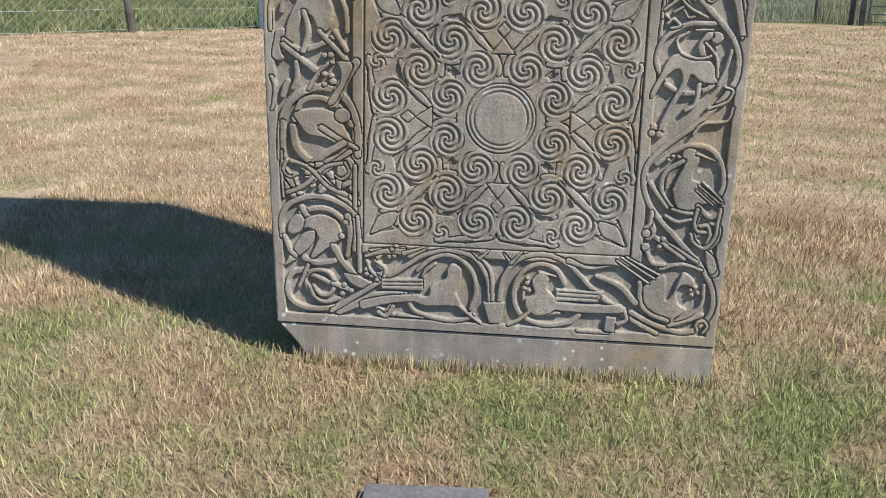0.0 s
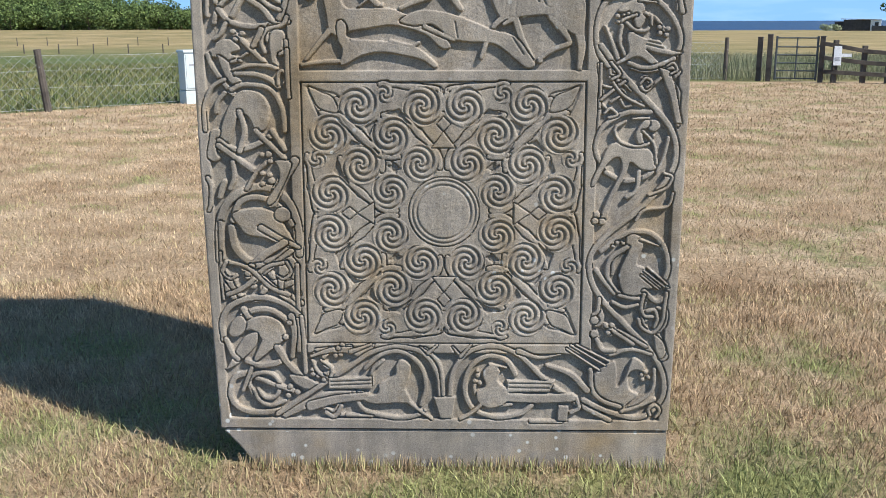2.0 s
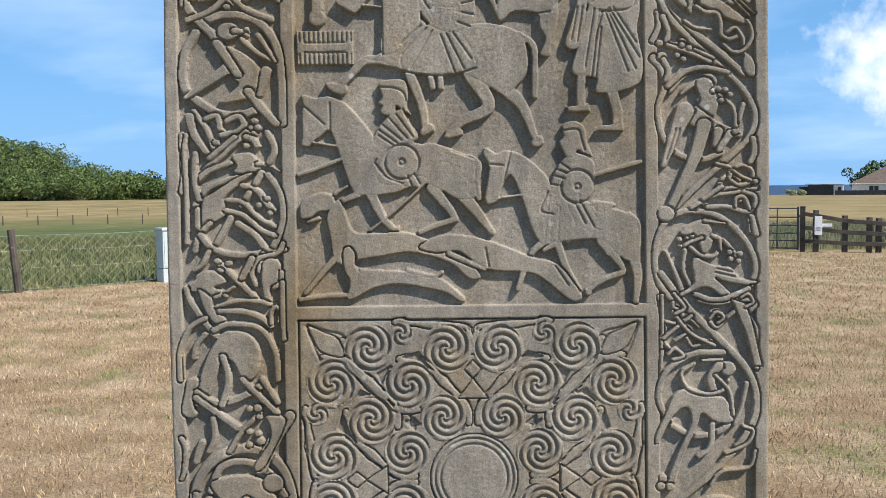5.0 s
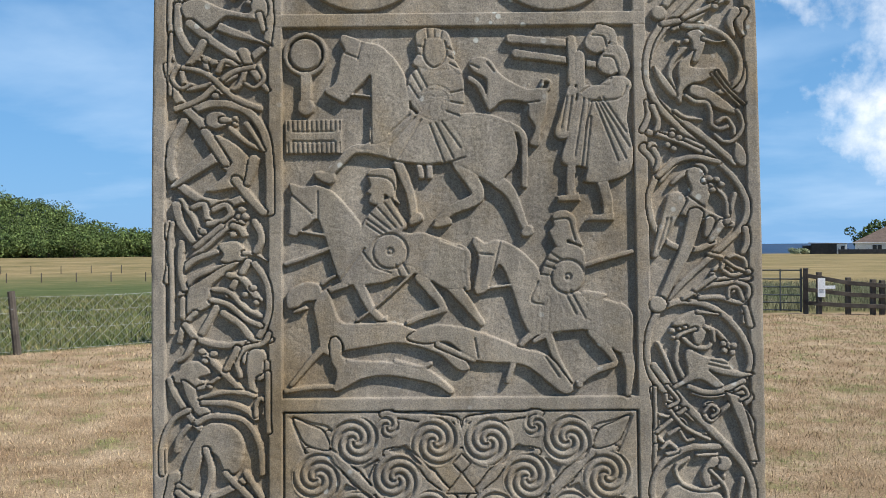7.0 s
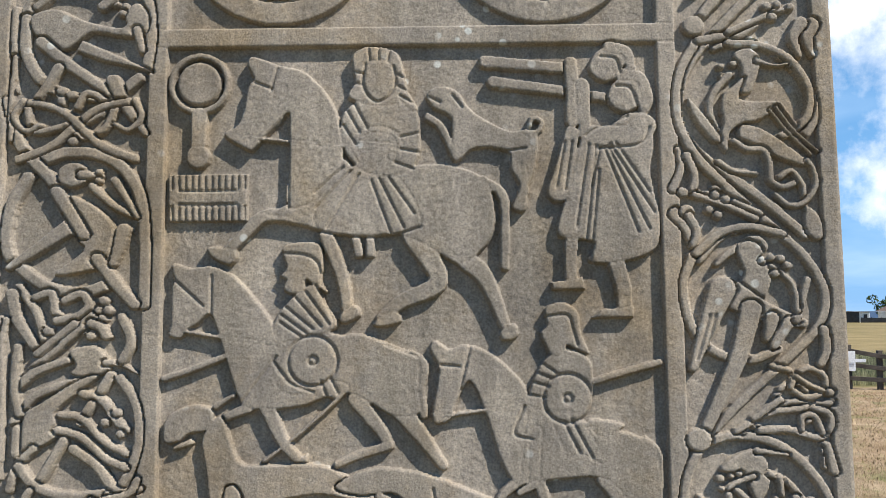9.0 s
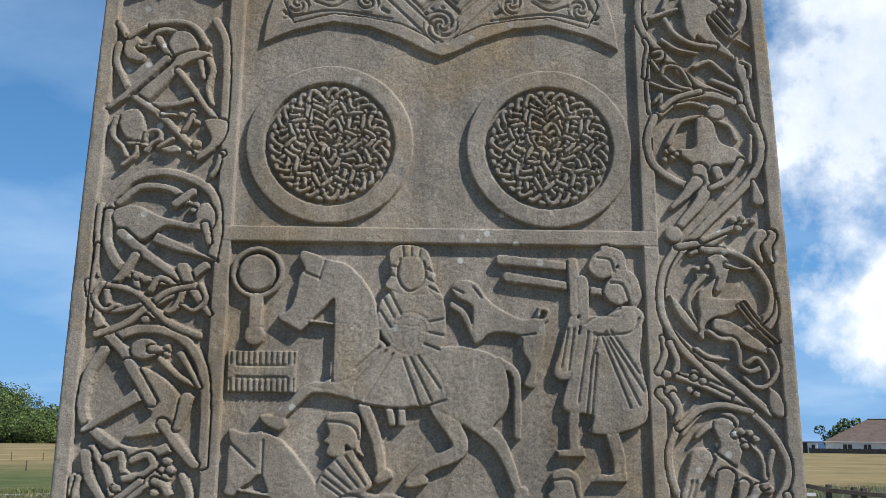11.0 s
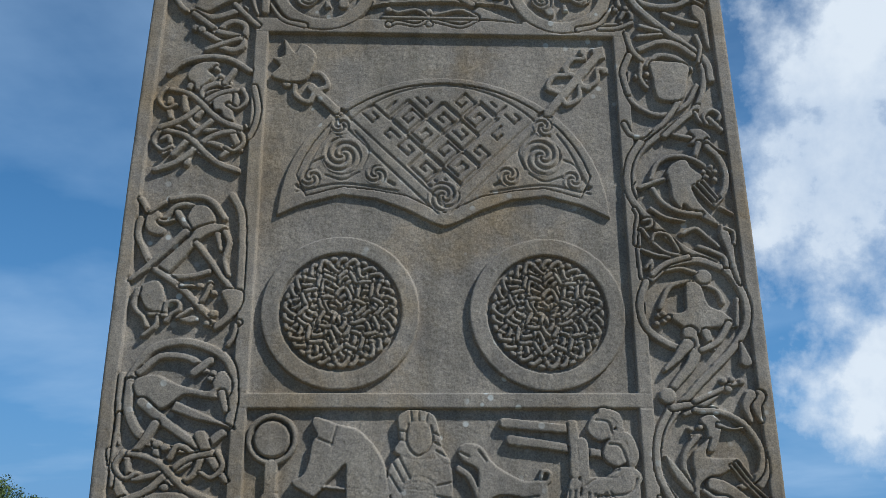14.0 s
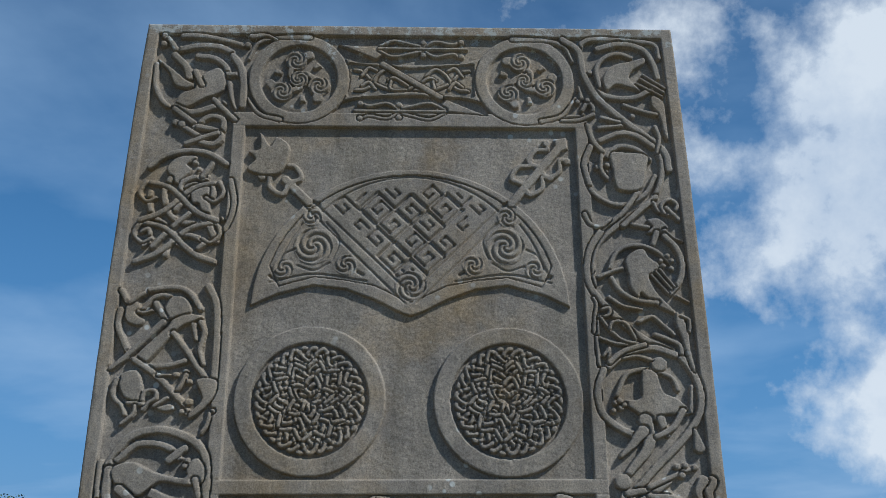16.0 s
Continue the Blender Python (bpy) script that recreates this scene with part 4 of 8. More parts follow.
def trumpeters(c):
    # drawn about (35.5, 193.6), in centimetres
    c.strap(2.33, 2.14, (-7.9, -12.2), (-8.2, -16.6), (-8, -19))
    c.plate((-11.6, -19.5), (-6.1, -18.6), (-5.7, -20.7), (-11.3, -20.7))
    c.strap(2.92, 2.72, (-0.3, -16.2), (0.8, -20.6), (0.9, -23.9))
    c.plate((-4.5, -25.5), (-3, -24.2), (2.4, -23.5), (2.4, -25.6))
    c.strap(2.53, 3.89, (-7.5, 6.5), (-8.4, 2.1), (-10, -3.7))
    c.shape((-4.3, 18.3), (-3, 20.9), (-0.4, 21.9), (1.8, 20), (1.2, 17), (-1.1, 15.6), (-3.3, 16.3))
    c.strap(2.33, 1.94, (-0.6, 21.7), (2.3, 20.9), (3, 18))
    c.shape((-1.2, 12.6), (-0.2, 15.2), (2.4, 16.4), (4.8, 14.4), (4.3, 11.5), (2.2, 10.1), (0.1, 10.7))
    c.strap(2.33, 2.14, (1.2, 16.8), (4.5, 16.2), (5.8, 12.7), (5.2, 10.9))
    c.strap(2.33, 2.14, (-7.4, 19.1), (-7.3, 14.1), (-7.4, 8.5))
    c.strap(2.53, 2.33, (-5.5, 15.1), (-5.4, 10), (-5.1, 6))
    c.shape((-5.2, 6.5), (-0.8, 7.8), (2.2, 9.9), (5.6, 9.4), (6.7, 4.9), (6, -0.1), (6.6, -4.5), (7.3, -8.5), (6.4, -13.8), (0.5, -16.1), (-4.9, -15.9), (-4.2, -12.6), (-10.2, -11.1), (-8.1, -2.9), (-6.4, 4))
    c.strap(4.28, 3.69, (5.1, 7.7), (2.1, 5.9), (-3.8, 6))
    c.groove(0.39, (-4.6, 4.5), (-7, -9.8))
    c.groove(0.39, (-3.3, 4.2), (-5.3, -11.8))
    c.groove(0.39, (-2.6, 4), (-4.2, -2.9))
    c.groove(0.39, (-1.9, 3.8), (3.6, -10.9))
    c.groove(0.39, (-1.3, 4.2), (5.5, -10.4))
    c.groove(0.39, (-0.9, 4.5), (6.4, -7.5))
    c.groove(0.39, (0.1, 4.7), (5.7, -4))
    c.groove(0.49, (-2.9, 0), (-4.7, -15.7))
    c.groove(0.39, (-8.7, 5), (-10.3, -2.9))
    c.groove(0.39, (-7.5, 5), (-8.8, -3.4))
    c.groove(0.39, (-2.8, 3.8), (4, 4.4), (6, 7.4))
    c.groove(0.29, (0.4, 14.8), (2.8, 14.4), (4, 11.3))
    c.groove(0.29, (-2.3, 20.1), (0.3, 19.7), (1.2, 17.2))
    c.groove(0.39, (-5.1, 6), (-2.8, 7.5), (2.2, 9.4))


def rider_with_spear(c):
    # drawn about (-18.0, 160.9), in centimetres
    c.strap(0.67, 0.67, (7.4, -4.7), (-0.2, -11.5), (-7.1, -16.9))
    c.strap(1.10, 1.10, (-24.3, -2.8), (-19.4, -1.2), (-14.2, 0.8))
    c.strap(2.75, 1.65, (-6.4, -8.0), (-3.7, -13.5), (-1.0, -16.6))
    c.shape((-1.9, -16.7), (0.5, -15.6), (0.0, -17.8), (-1.9, -17.8))
    c.strap(1.79, 1.24, (-9.6, -7.7), (-12.6, -8.9), (-15.1, -10.0))
    c.strap(3.03, 1.79, (8.7, -6.4), (12.8, -11.6), (14.1, -14.0))
    c.strap(1.65, 1.24, (14.3, -14.1), (9.3, -15.7), (5.5, -17.3))
    c.strap(3.58, 1.65, (16.2, -8.2), (19.6, -12.4), (23.3, -17.5))
    c.strap(1.51, 1.51, (18.0, 1.0), (20.2, -0.7), (19.6, -4.8), (20.1, -9.0))
    c.shape((-5.0, 5.7), (-0.1, 6.4), (5.4, 4.6), (9.5, 4.6), (16.3, 2.1), (19.1, 0.7), (19.3, -4.8), (19.3, -8.7), (14.9, -9.2), (9.4, -6.1), (5.3, -5.4), (-0.2, -7.4), (-5.7, -8.0), (-10.5, -7.3), (-8.4, -1.8))
    c.shape((-23.3, 16.9), (-20.1, 16.2), (-16.6, 16.5), (-13.9, 15.5), (-11.1, 13.4), (-5.6, 6.4), (-4.0, 0.9), (-9.6, -7.3), (-11.5, -5.9), (-13.9, 1.0), (-16.4, 7.9), (-18.7, 6.5), (-20.8, 5.2), (-21.5, 4.1), (-23.6, 4.5), (-23.3, 6.6), (-23.3, 12.1), (-22.9, 14.2))
    c.shape((-5.6, 6.4), (-2.9, 10.5), (1.3, 13.2), (3.3, 9.8), (5.4, 6.3), (2.6, 4.3), (-1.5, 3.6), (-4.3, 3.4))
    c.shape((-4.2, 19.5), (-1.4, 20.5), (2.0, 20.2), (3.0, 17.4), (2.7, 13.9), (3.5, 11.8), (1.3, 13.0), (-0.1, 13.9), (-0.4, 11.9), (-2.9, 11.6), (-4.0, 12.6), (-3.5, 14.0), (-4.5, 14.7), (-3.5, 16.1))
    c.shape((-5.7, 0.2), (-2.9, -2.6), (1.2, -4.4), (4.6, -3.1), (7.5, -4.0), (6.0, -6.1), (1.2, -5.8), (-4.3, -4.9))
    c.discs(4.26, (1.2, 0.1))
    c.strap(0.69, 0.69, (-22.2, 5.5), (-15.3, 4.3), (-4.0, 2.8))
    c.groove(0.4, (-3.6, 9.4), (1.2, 5.5))
    c.groove(0.4, (-4.3, 8.0), (0.1, 4.8))
    c.groove(0.4, (-4.5, 6.7), (-0.8, 4.2))
    c.groove(0.4, (-1.8, 10.8), (2.6, 5.9))
    c.groove(0.4, (-0.1, 11.9), (4.0, 6.3))
    c.groove(0.4, (1.6, 13.0), (4.8, 6.9))
    c.groove(0.4, (-3.9, 18.6), (-0.1, 18.2), (2.0, 16.7), (2.7, 13.0))
    c.groove(0.4, (2.6, -3.3), (3.6, -5.8))
    c.groove(0.4, (4.2, -2.8), (5.6, -5.3))
    c.groove(0.4, (-5.4, -0.1), (-2.7, -3.5), (1.4, -5.2))
    c.groove(0.4, (-11.2, -7.3), (-5.0, 0.9))
    c.groove(0.4, (-22.9, 14.2), (-17.8, 9.6))
    c.groove(0.4, (-16.4, 14.8), (-16.4, 7.9))
    c.groove(0.4, (19.4, 0.7), (13.6, 2.8))
    c.ring_groove(0.69, 0.3, (1.2, 0.1))
    c.ring_groove(4.26, 0.3, (1.2, 0.1))


def rider_with_shield(c):
    # drawn about (25.6, 149.0), in centimetres
    c.strap(2.20, 1.38, (-4.2, -8.4), (-2.2, -14.3), (1.1, -20.1))
    c.strap(1.93, 1.38, (-7.6, -8.1), (-9.7, -9.8), (-11.3, -11.7))
    c.strap(2.97, 1.48, (6.8, -8.0), (10.8, -13.1), (12.1, -15.4))
    c.strap(1.65, 1.24, (11.8, -15.8), (6.6, -17.8), (3.6, -20.0))
    c.discs(0.94, (3.3, -20.6))
    c.strap(3.30, 1.65, (14.2, -10.8), (15.5, -16.5), (15.0, -22.8))
    c.strap(1.24, 1.24, (13.7, -1.5), (15.9, -4.3), (15.6, -12.7))
    c.shape((-7.5, 4.2), (-1.3, 2.7), (5.5, 1.3), (12.4, -0.8), (15.1, -2.2), (16.1, -7.0), (16.0, -12.7), (12.2, -12.7), (6.8, -7.9), (-0.1, -7.8), (-5.6, -8.4), (-8.3, -8.1))
    c.shape((-21.5, 15.3), (-19.0, 13.9), (-16.3, 14.6), (-12.1, 13.1), (-7.4, 9.0), (-5.8, 5.5), (-6.6, -1.3), (-7.6, -8.8), (-10.3, -5.4), (-13.0, 2.8), (-15.6, 8.4), (-17.7, 5.6), (-18.9, 2.2), (-21.2, 1.3), (-22.1, 2.9), (-21.1, 8.4), (-21.1, 11.2), (-22.4, 13.9))
    c.strap(2.20, 2.06, (-4.6, 0.0), (-5.1, -8.2))
    c.strap(1.65, 1.10, (-4.9, -8.7), (-7.6, -10.1))
    c.shape((4.2, 2.0), (10.3, 1.0), (6.2, -0.9))
    c.shape((-2.0, 2.8), (2.8, 2.0), (6.8, -4.9), (4.8, -4.8), (2.7, -3.5), (0.7, -4.4), (-0.7, -1.4))
    c.shape((-5.3, 7.6), (-3.2, 11.7), (0.2, 13.7), (4.3, 12.3), (5.1, 8.9), (4.2, 4.1), (-1.3, 3.4), (-5.7, 4.2))
    c.shape((-2.7, 20.6), (0.3, 21.7), (2.8, 19.9), (3.3, 16.4), (4.6, 13.0), (2.3, 13.7), (0.9, 14.4), (0.2, 12.9), (-1.8, 12.6), (-2.8, 14.4), (-3.6, 16.5), (-2.5, 17.9))
    c.discs(4.12, (0.8, 5.5))
    c.strap(0.69, 0.69, (-20.5, 2.6), (-13.6, 3.5), (-5.8, 4.7))
    c.strap(1.10, 1.10, (5.2, 8.2), (10.5, 9.8), (16.4, 11.4))
    c.groove(0.4, (-5.1, 8.3), (-2.3, 7.4))
    c.groove(0.4, (-4.5, 9.9), (-1.8, 8.8))
    c.groove(0.4, (-3.4, 11.4), (-0.8, 9.6))
    c.groove(0.4, (-5.5, 6.1), (-3.0, 5.6))
    c.groove(0.4, (0.1, 1.6), (2.7, -3.6))
    c.groove(0.4, (1.4, 2.0), (4.8, -4.4))
    c.groove(0.4, (-2.7, 19.3), (1.0, 19.5), (1.9, 17.1), (2.7, 14.4))
    c.groove(0.4, (-20.4, 11.2), (-17.4, 10.9))
    c.groove(0.4, (-15.6, 14.1), (-18.3, 2.9))
    c.groove(0.4, (-6.5, 4.2), (-8.2, -0.2), (-5.2, -1.3))
    c.ring_groove(0.69, 0.3, (0.8, 5.5))
    c.ring_groove(4.12, 0.3, (0.8, 5.5))


def deer(c):
    # drawn about (-23.8, 139.8), in centimetres
    c.strap(1.93, 1.24, (-8.9, -1.5), (-13.0, -6.0), (-17.1, -11.0))
    c.shape((-8.4, 11.8), (-5.2, 4.5), (0.0, 3.9), (8.3, 3.8), (13.0, 2.0), (17.8, -0.1), (21.9, -2.2), (26.2, -7.0), (23.5, -7.8), (19.2, -4.2), (13.7, -2.1), (8.2, -1.1), (1.4, -2.0), (-4.1, -2.9), (-6.9, -4.3), (-9.9, -2.6), (-10.9, 2.9), (-11.6, 8.4))
    c.shape((-18.1, 11.2), (-15.7, 13.2), (-12.3, 13.9), (-9.8, 12.7), (-10.7, 9.7), (-13.7, 9.1), (-15.7, 7.7), (-18.1, 7.7))
    c.strap(1.10, 0.69, (-13.7, 7.6), (-16.4, 6.6))
    c.strap(1.10, 0.69, (-9.5, 13.6), (-6.5, 15.4))


def hound_running(c):
    # drawn about (-21.1, 131.6), in centimetres
    c.shape((-10.5, 7.6), (-8.9, 8.7), (-7.5, 6.9), (-6.8, 3.5), (2.8, 2.7), (8.2, 2.0), (13.7, 0.6), (19.4, -4.2), (18.4, -5.3), (15.0, -3.1), (9.6, -1.7), (2.7, -0.7), (-2.7, -1.6), (-7.5, -4.0), (-9.6, -4.2), (-8.9, 0.1), (-10.2, 2.9))
    c.strap(1.24, 1.24, (-21.2, -4.3), (-15.1, -3.5), (-8.9, -3.3))
    c.strap(1.24, 0.96, (5.5, 2.6), (11.6, 1.2), (14.0, 2.1))
    c.groove(0.4, (-6.6, 2.8), (-7.4, 6.7))


def hound_biting(c):
    # drawn about (6.3, 136.9), in centimetres
    c.strap(1.65, 1.24, (6.8, -2.8), (5.1, -7.6))
    c.shape((-19.1, 2.9), (-16.4, 4.9), (-12.3, 6.2), (-5.4, 5.5), (1.4, 3.4), (8.2, 0.6), (15.0, -1.5), (19.1, -6.3), (21.2, -9.7), (19.0, -10.8), (16.3, -9.2), (12.2, -5.7), (8.2, -3.6), (-1.4, -2.8), (-5.5, -0.7), (-9.5, 2.0), (-15.0, 1.7))
    c.strap(1.51, 1.24, (-11.6, 1.4), (-6.6, -0.9), (-3.0, -2.5))
    c.groove(0.4, (14.4, -1.8), (17.7, -6.7))
    c.groove(0.4, (-2.7, 2.7), (-1.9, -1.9))


def beast_knot_one(c):
    # drawn about (-57.0, 183.8), in centimetres
    c.strap(1.98, 1.98, (-6.9, 9.5), (-9.3, 4.3), (-9.7, -2.8), (-7.6, -6.3), (-3.2, -9.9), (1.6, -10.8), (5.4, -9.4))
    c.strap(1.98, 1.98, (-5.4, 12.2), (-0.6, 13.9), (5.2, 12.4), (9.3, 7), (10.6, -0.6), (10.8, -12.9))
    c.strap(1.98, 1.98, (-10.6, 23.2), (-8.5, 15.5), (-3.9, 9.5), (-1.3, 5.4))
    c.shape((-3.4, 6.6), (1.4, 5.3), (5.3, 1.8), (6.9, -2.9), (4.4, -6.4), (-2.4, -7.8), (1.5, -3.5), (0.1, -1.1))
    c.strap(2.8, 1.17, (0, 1.2), (-5, -3.1), (-9.3, -6.5))
    c.strap(2.1, 1.87, (-2.6, 6.8), (-0.5, 3), (1.5, -0.8))
    c.discs(2.22, (-0.4, 9.8))
    c.strap(1.52, 1.28, (0.9, 9.8), (3.5, 9.8))
    c.discs(0.58, (3.4, 10.3), (3.3, 8.8))
    c.strap(1.4, 1.17, (2.5, 7.7), (5.7, 4.3), (8.5, 2.7))
    c.strap(1.4, 0.93, (5.7, 8.8), (7.7, 5.3), (9.3, 2.3))
    c.strap(1.98, 1.98, (3.6, -5), (6.4, -9.4), (9.2, -12.9))
    c.strap(2.33, 1.17, (7.3, 0), (6.5, -3.5), (5.8, -5.9))
    c.strap(1.4, 1.17, (-7.5, -9.8), (-4.8, -14.5), (-3.5, -19.2))
    c.strap(1.4, 1.4, (-5, -11.6), (-2.7, -11), (-2, -14.5), (0.7, -16.9), (4.5, -18.1))
    c.strap(1.4, 1.4, (-0.8, -12.2), (1.6, -11.1), (2.5, -13.4), (0.7, -15.1), (-1.9, -15.7))
    c.strap(1.63, 1.63, (-3.5, -20.9), (0.7, -17.5), (4.9, -13.4))
    c.discs(0.82, (4.7, -12.3), (5.4, -14), (4.5, -15.5), (3.3, -18.1))
    c.strap(2.1, 1.4, (-8.5, -11), (-7.5, -15.6), (-4, -21.5))
    c.strap(1.87, 1.63, (-10, -15.6), (-9.7, -24.9), (-10.4, -29.5))
    c.strap(1.17, 1.17, (-7.6, 22), (-6.5, 17.8), (-2.6, 18.4), (2.2, 20.7))
    c.strap(1.28, 1.28, (-2.7, 24.3), (-2.2, 21.4), (0.3, 19.5))
    c.strap(1.17, 1.17, (-0.2, 21.9), (1.2, 24.5), (3.6, 23.1), (2.9, 20.5), (-0.2, 18.4))
    c.strap(1.17, 1.17, (5.6, 22.5), (4.1, 18.3), (1.3, 16.6), (-0.7, 17.8))
    c.strap(2.33, 1.17, (5, 26.7), (7.1, 21.9), (10.2, 17.1))
    c.discs(0.82, (-2.5, 24.9), (-1, 24.1), (-2.1, 16.6), (-0.6, 15.8))


def beast_knot_two(c):
    # drawn about (-56.9, 78.1), in centimetres
    c.strap(2.31, 2.31, (-10.2, -10.4), (-9.6, 0.4), (-6.9, 7.5), (-1.5, 11.7), (4.4, 11.9), (9.6, 7.5), (12.1, -0.3), (12.2, -8.5))
    c.strap(1.77, 1.77, (-5.8, 2), (-3.7, 7.5), (1, 9.2), (6.7, 6.4), (10.1, 0.8))
    c.strap(2.13, 2.13, (-6.4, -0.3), (-5.4, -7), (-0.8, -11.5), (5.2, -10.3), (9.3, -6.9))
    c.shape((-5.7, 4.1), (0.9, 5.9), (5.7, 4.1), (9.5, -2.4), (11.9, -6.9), (7.2, -5.8), (2.5, -3.5), (-2.2, -2.5), (-4.5, 0.7))
    c.discs(2.31, (7.6, 3.8))
    c.strap(1.95, 1.42, (1.7, -0.3), (6.4, -3.5), (11.9, -6.4))
    c.strap(2.13, 2.13, (-1.4, -13.6), (5, -19.4), (12.1, -24.2))
    c.strap(3.02, 2.66, (4.7, 7.5), (7.9, 14.5), (11.6, 20.4))
    c.strap(2.48, 2.13, (-2.8, -14.9), (1.5, -9.5), (7.9, -4.9))
    c.discs(1.42, (-3.1, -13.3), (-1.9, -16), (1.8, -19.5), (4.3, -18))
    c.strap(1.6, 1.6, (-6.7, -15.9), (-5.4, -21.3), (-0.7, -23.1), (2.7, -18.5))
    c.strap(1.95, 1.77, (7.7, -12.1), (9.5, -17.6), (11.6, -21.2))
    c.strap(1.6, 1.6, (-9.2, 1.2), (-9.5, -8.6), (-9.5, -13.1))
    c.strap(1.95, 1.42, (-9.1, -14.1), (-6.9, -19.5), (-3.9, -23.2))
    c.strap(1.77, 1.77, (7.7, -11.2), (11, -12.1), (10.5, -16.7), (7.8, -18.5))
    c.strap(1.77, 1.77, (4.4, -15.8), (1.4, -12.2), (-1.8, -13.1))


def griffin_biting(c):
    # drawn about (56.5, 171.8), in centimetres
    c.discs(1.97, (0.8, 8.2))
    c.strap(1.39, 0.93, (-0.3, 8.7), (-2.7, 7.3), (-4.9, 5.2))
    c.strap(3.71, 4.4, (0, 7.3), (1.1, 3.5), (0, 0))
    c.strap(5.1, 1.62, (-4, 0.7), (1.9, -2.9), (7.5, -4.9))
    c.strap(4.17, 1.39, (-4.2, 1), (-6.2, -4.5), (-9, -12.4))
    c.strap(3.24, 1.85, (-0.1, -2.5), (-2.1, -10.4), (-5.5, -18.4), (-7.6, -23))
    c.discs(1.97, (-8.5, -24.3))
    c.strap(2.08, 1.62, (2.9, -4), (2.3, -7.5))
    c.strap(1.85, 1.39, (5.4, -4.7), (3, -8.7))
    c.strap(1.39, 1.16, (6.5, -4.4), (7.4, -1.2), (8.4, 2.5))
    c.strap(0.93, 0.93, (3.3, 4.7), (6.1, 1.7), (6.7, -2.9))
    c.discs(0.69, (1.9, 5.8), (3.1, 6.3), (4.6, 6.1), (3.6, 3.5), (5.6, 4.9))
    c.groove(0.35, (-6.2, -3.4), (-8.4, -10.9))
    c.groove(0.35, (-5.3, -3.4), (-7.2, -10.3))


def winged_beast(c):
    # drawn about (57.1, 134.6), in centimetres
    c.shape((-6.1, 8.0), (-4.2, 10.0), (-1.2, 11.4), (0.5, 10.0), (1.1, 6.6), (0.4, 3.9), (-1.1, 2.9), (-1.9, 5.2), (-1.5, 7.0), (-3.1, 6.2), (-4.3, 7.3))
    c.strap(1.06, 0.47, (-0.6, 11.1), (1.7, 10.7), (3.7, 10.4))
    c.strap(0.96, 0.96, (-5.5, 4.6), (-3.7, 5.9), (-1.3, 6.9))
    c.discs(0.72, (-6.1, 6.6))
    c.discs(0.47, (-4.5, 6.9), (-3.3, 7.3), (-5.9, 4.9))
    c.strap(1.06, 1.06, (-3.7, 4.6), (-1.4, 2.5), (1.0, 2.3), (2.0, 3.2))
    c.strap(1.08, 1.08, (1.1, 7.3), (3.4, 6.1), (5.2, 3.8), (6.0, 2.4))
    c.discs(0.73, (4.6, 3.3), (4.9, 1.6), (6.6, 1.1), (7.0, 2.8))
    c.strap(0.96, 0.72, (2.5, 6.6), (2.7, 3.8))
    c.strap(1.06, 1.06, (-4.9, 3.9), (-5.3, -0.9), (-3.7, -5.1))
    c.strap(0.98, 1.35, (-9.2, 3.5), (-7.4, -0.8), (-5.7, -5.7))
    c.shape((-3.5, 0.5), (-2.5, 2.1), (1.0, 0.2), (5.1, -0.6), (6.9, -3.0), (11.1, -4.1), (8.1, -4.8), (3.3, -3.9), (1.5, -3.0), (5.0, -7.1), (3.2, -7.7), (-0.3, -5.3), (-3.3, -6.3), (-5.7, -7.6), (-6.3, -7.0), (-3.2, -4.3))
    c.groove(0.4, (1.5, -1.6), (7.2, -3.2))
    c.groove(0.4, (1.9, -0.7), (6.0, -1.8))
    c.strap(1.32, 1.32, (-2.7, -7.0), (0.9, -8.4), (5.0, -7.8), (8.9, -5.8))
    c.shape((5.6, -8.7), (7.1, -8.4), (9.1, -11.9), (11.2, -15.9), (11.1, -21.3), (11.5, -25.4), (10.4, -25.4), (9.5, -18.6), (9.0, -16.6), (6.8, -13.9), (6.5, -11.2))
    c.strap(1.02, 1.02, (7.5, -8.7), (9.6, -8.5), (10.5, -9.8), (9.3, -11.2))
    c.strap(0.96, 0.96, (2.6, -12.9), (2.2, -11.1), (0.8, -11.5), (0.5, -13.8), (1.9, -15.2), (3.8, -13.2), (6.0, -11.2))
    c.strap(1.00, 1.00, (-10.7, -7.6), (-10.1, -11.7), (-9.6, -15.7), (-10.3, -22.5), (-10.4, -27.2))
    c.strap(0.86, 0.86, (-7.6, -9.0), (-7.4, -12.4), (-5.8, -13.2), (-5.6, -11.2), (-7.0, -10.6))
    c.strap(0.86, 0.86, (-9.5, -13.7), (-7.0, -14.1), (-5.4, -13.3))
    c.strap(0.86, 0.86, (-9.6, -19.1), (-7.7, -20.9), (-4.7, -21.9))
    c.strap(0.84, 0.84, (-6.4, -14.4), (-4.0, -15.1), (-2.8, -17.8), (0.7, -18.5))
    c.strap(0.84, 0.84, (-4.5, -16.5), (-7.1, -18.5))
    c.strap(0.82, 0.82, (-4.6, -17.8), (-3.5, -19.9), (-1.9, -19.6))


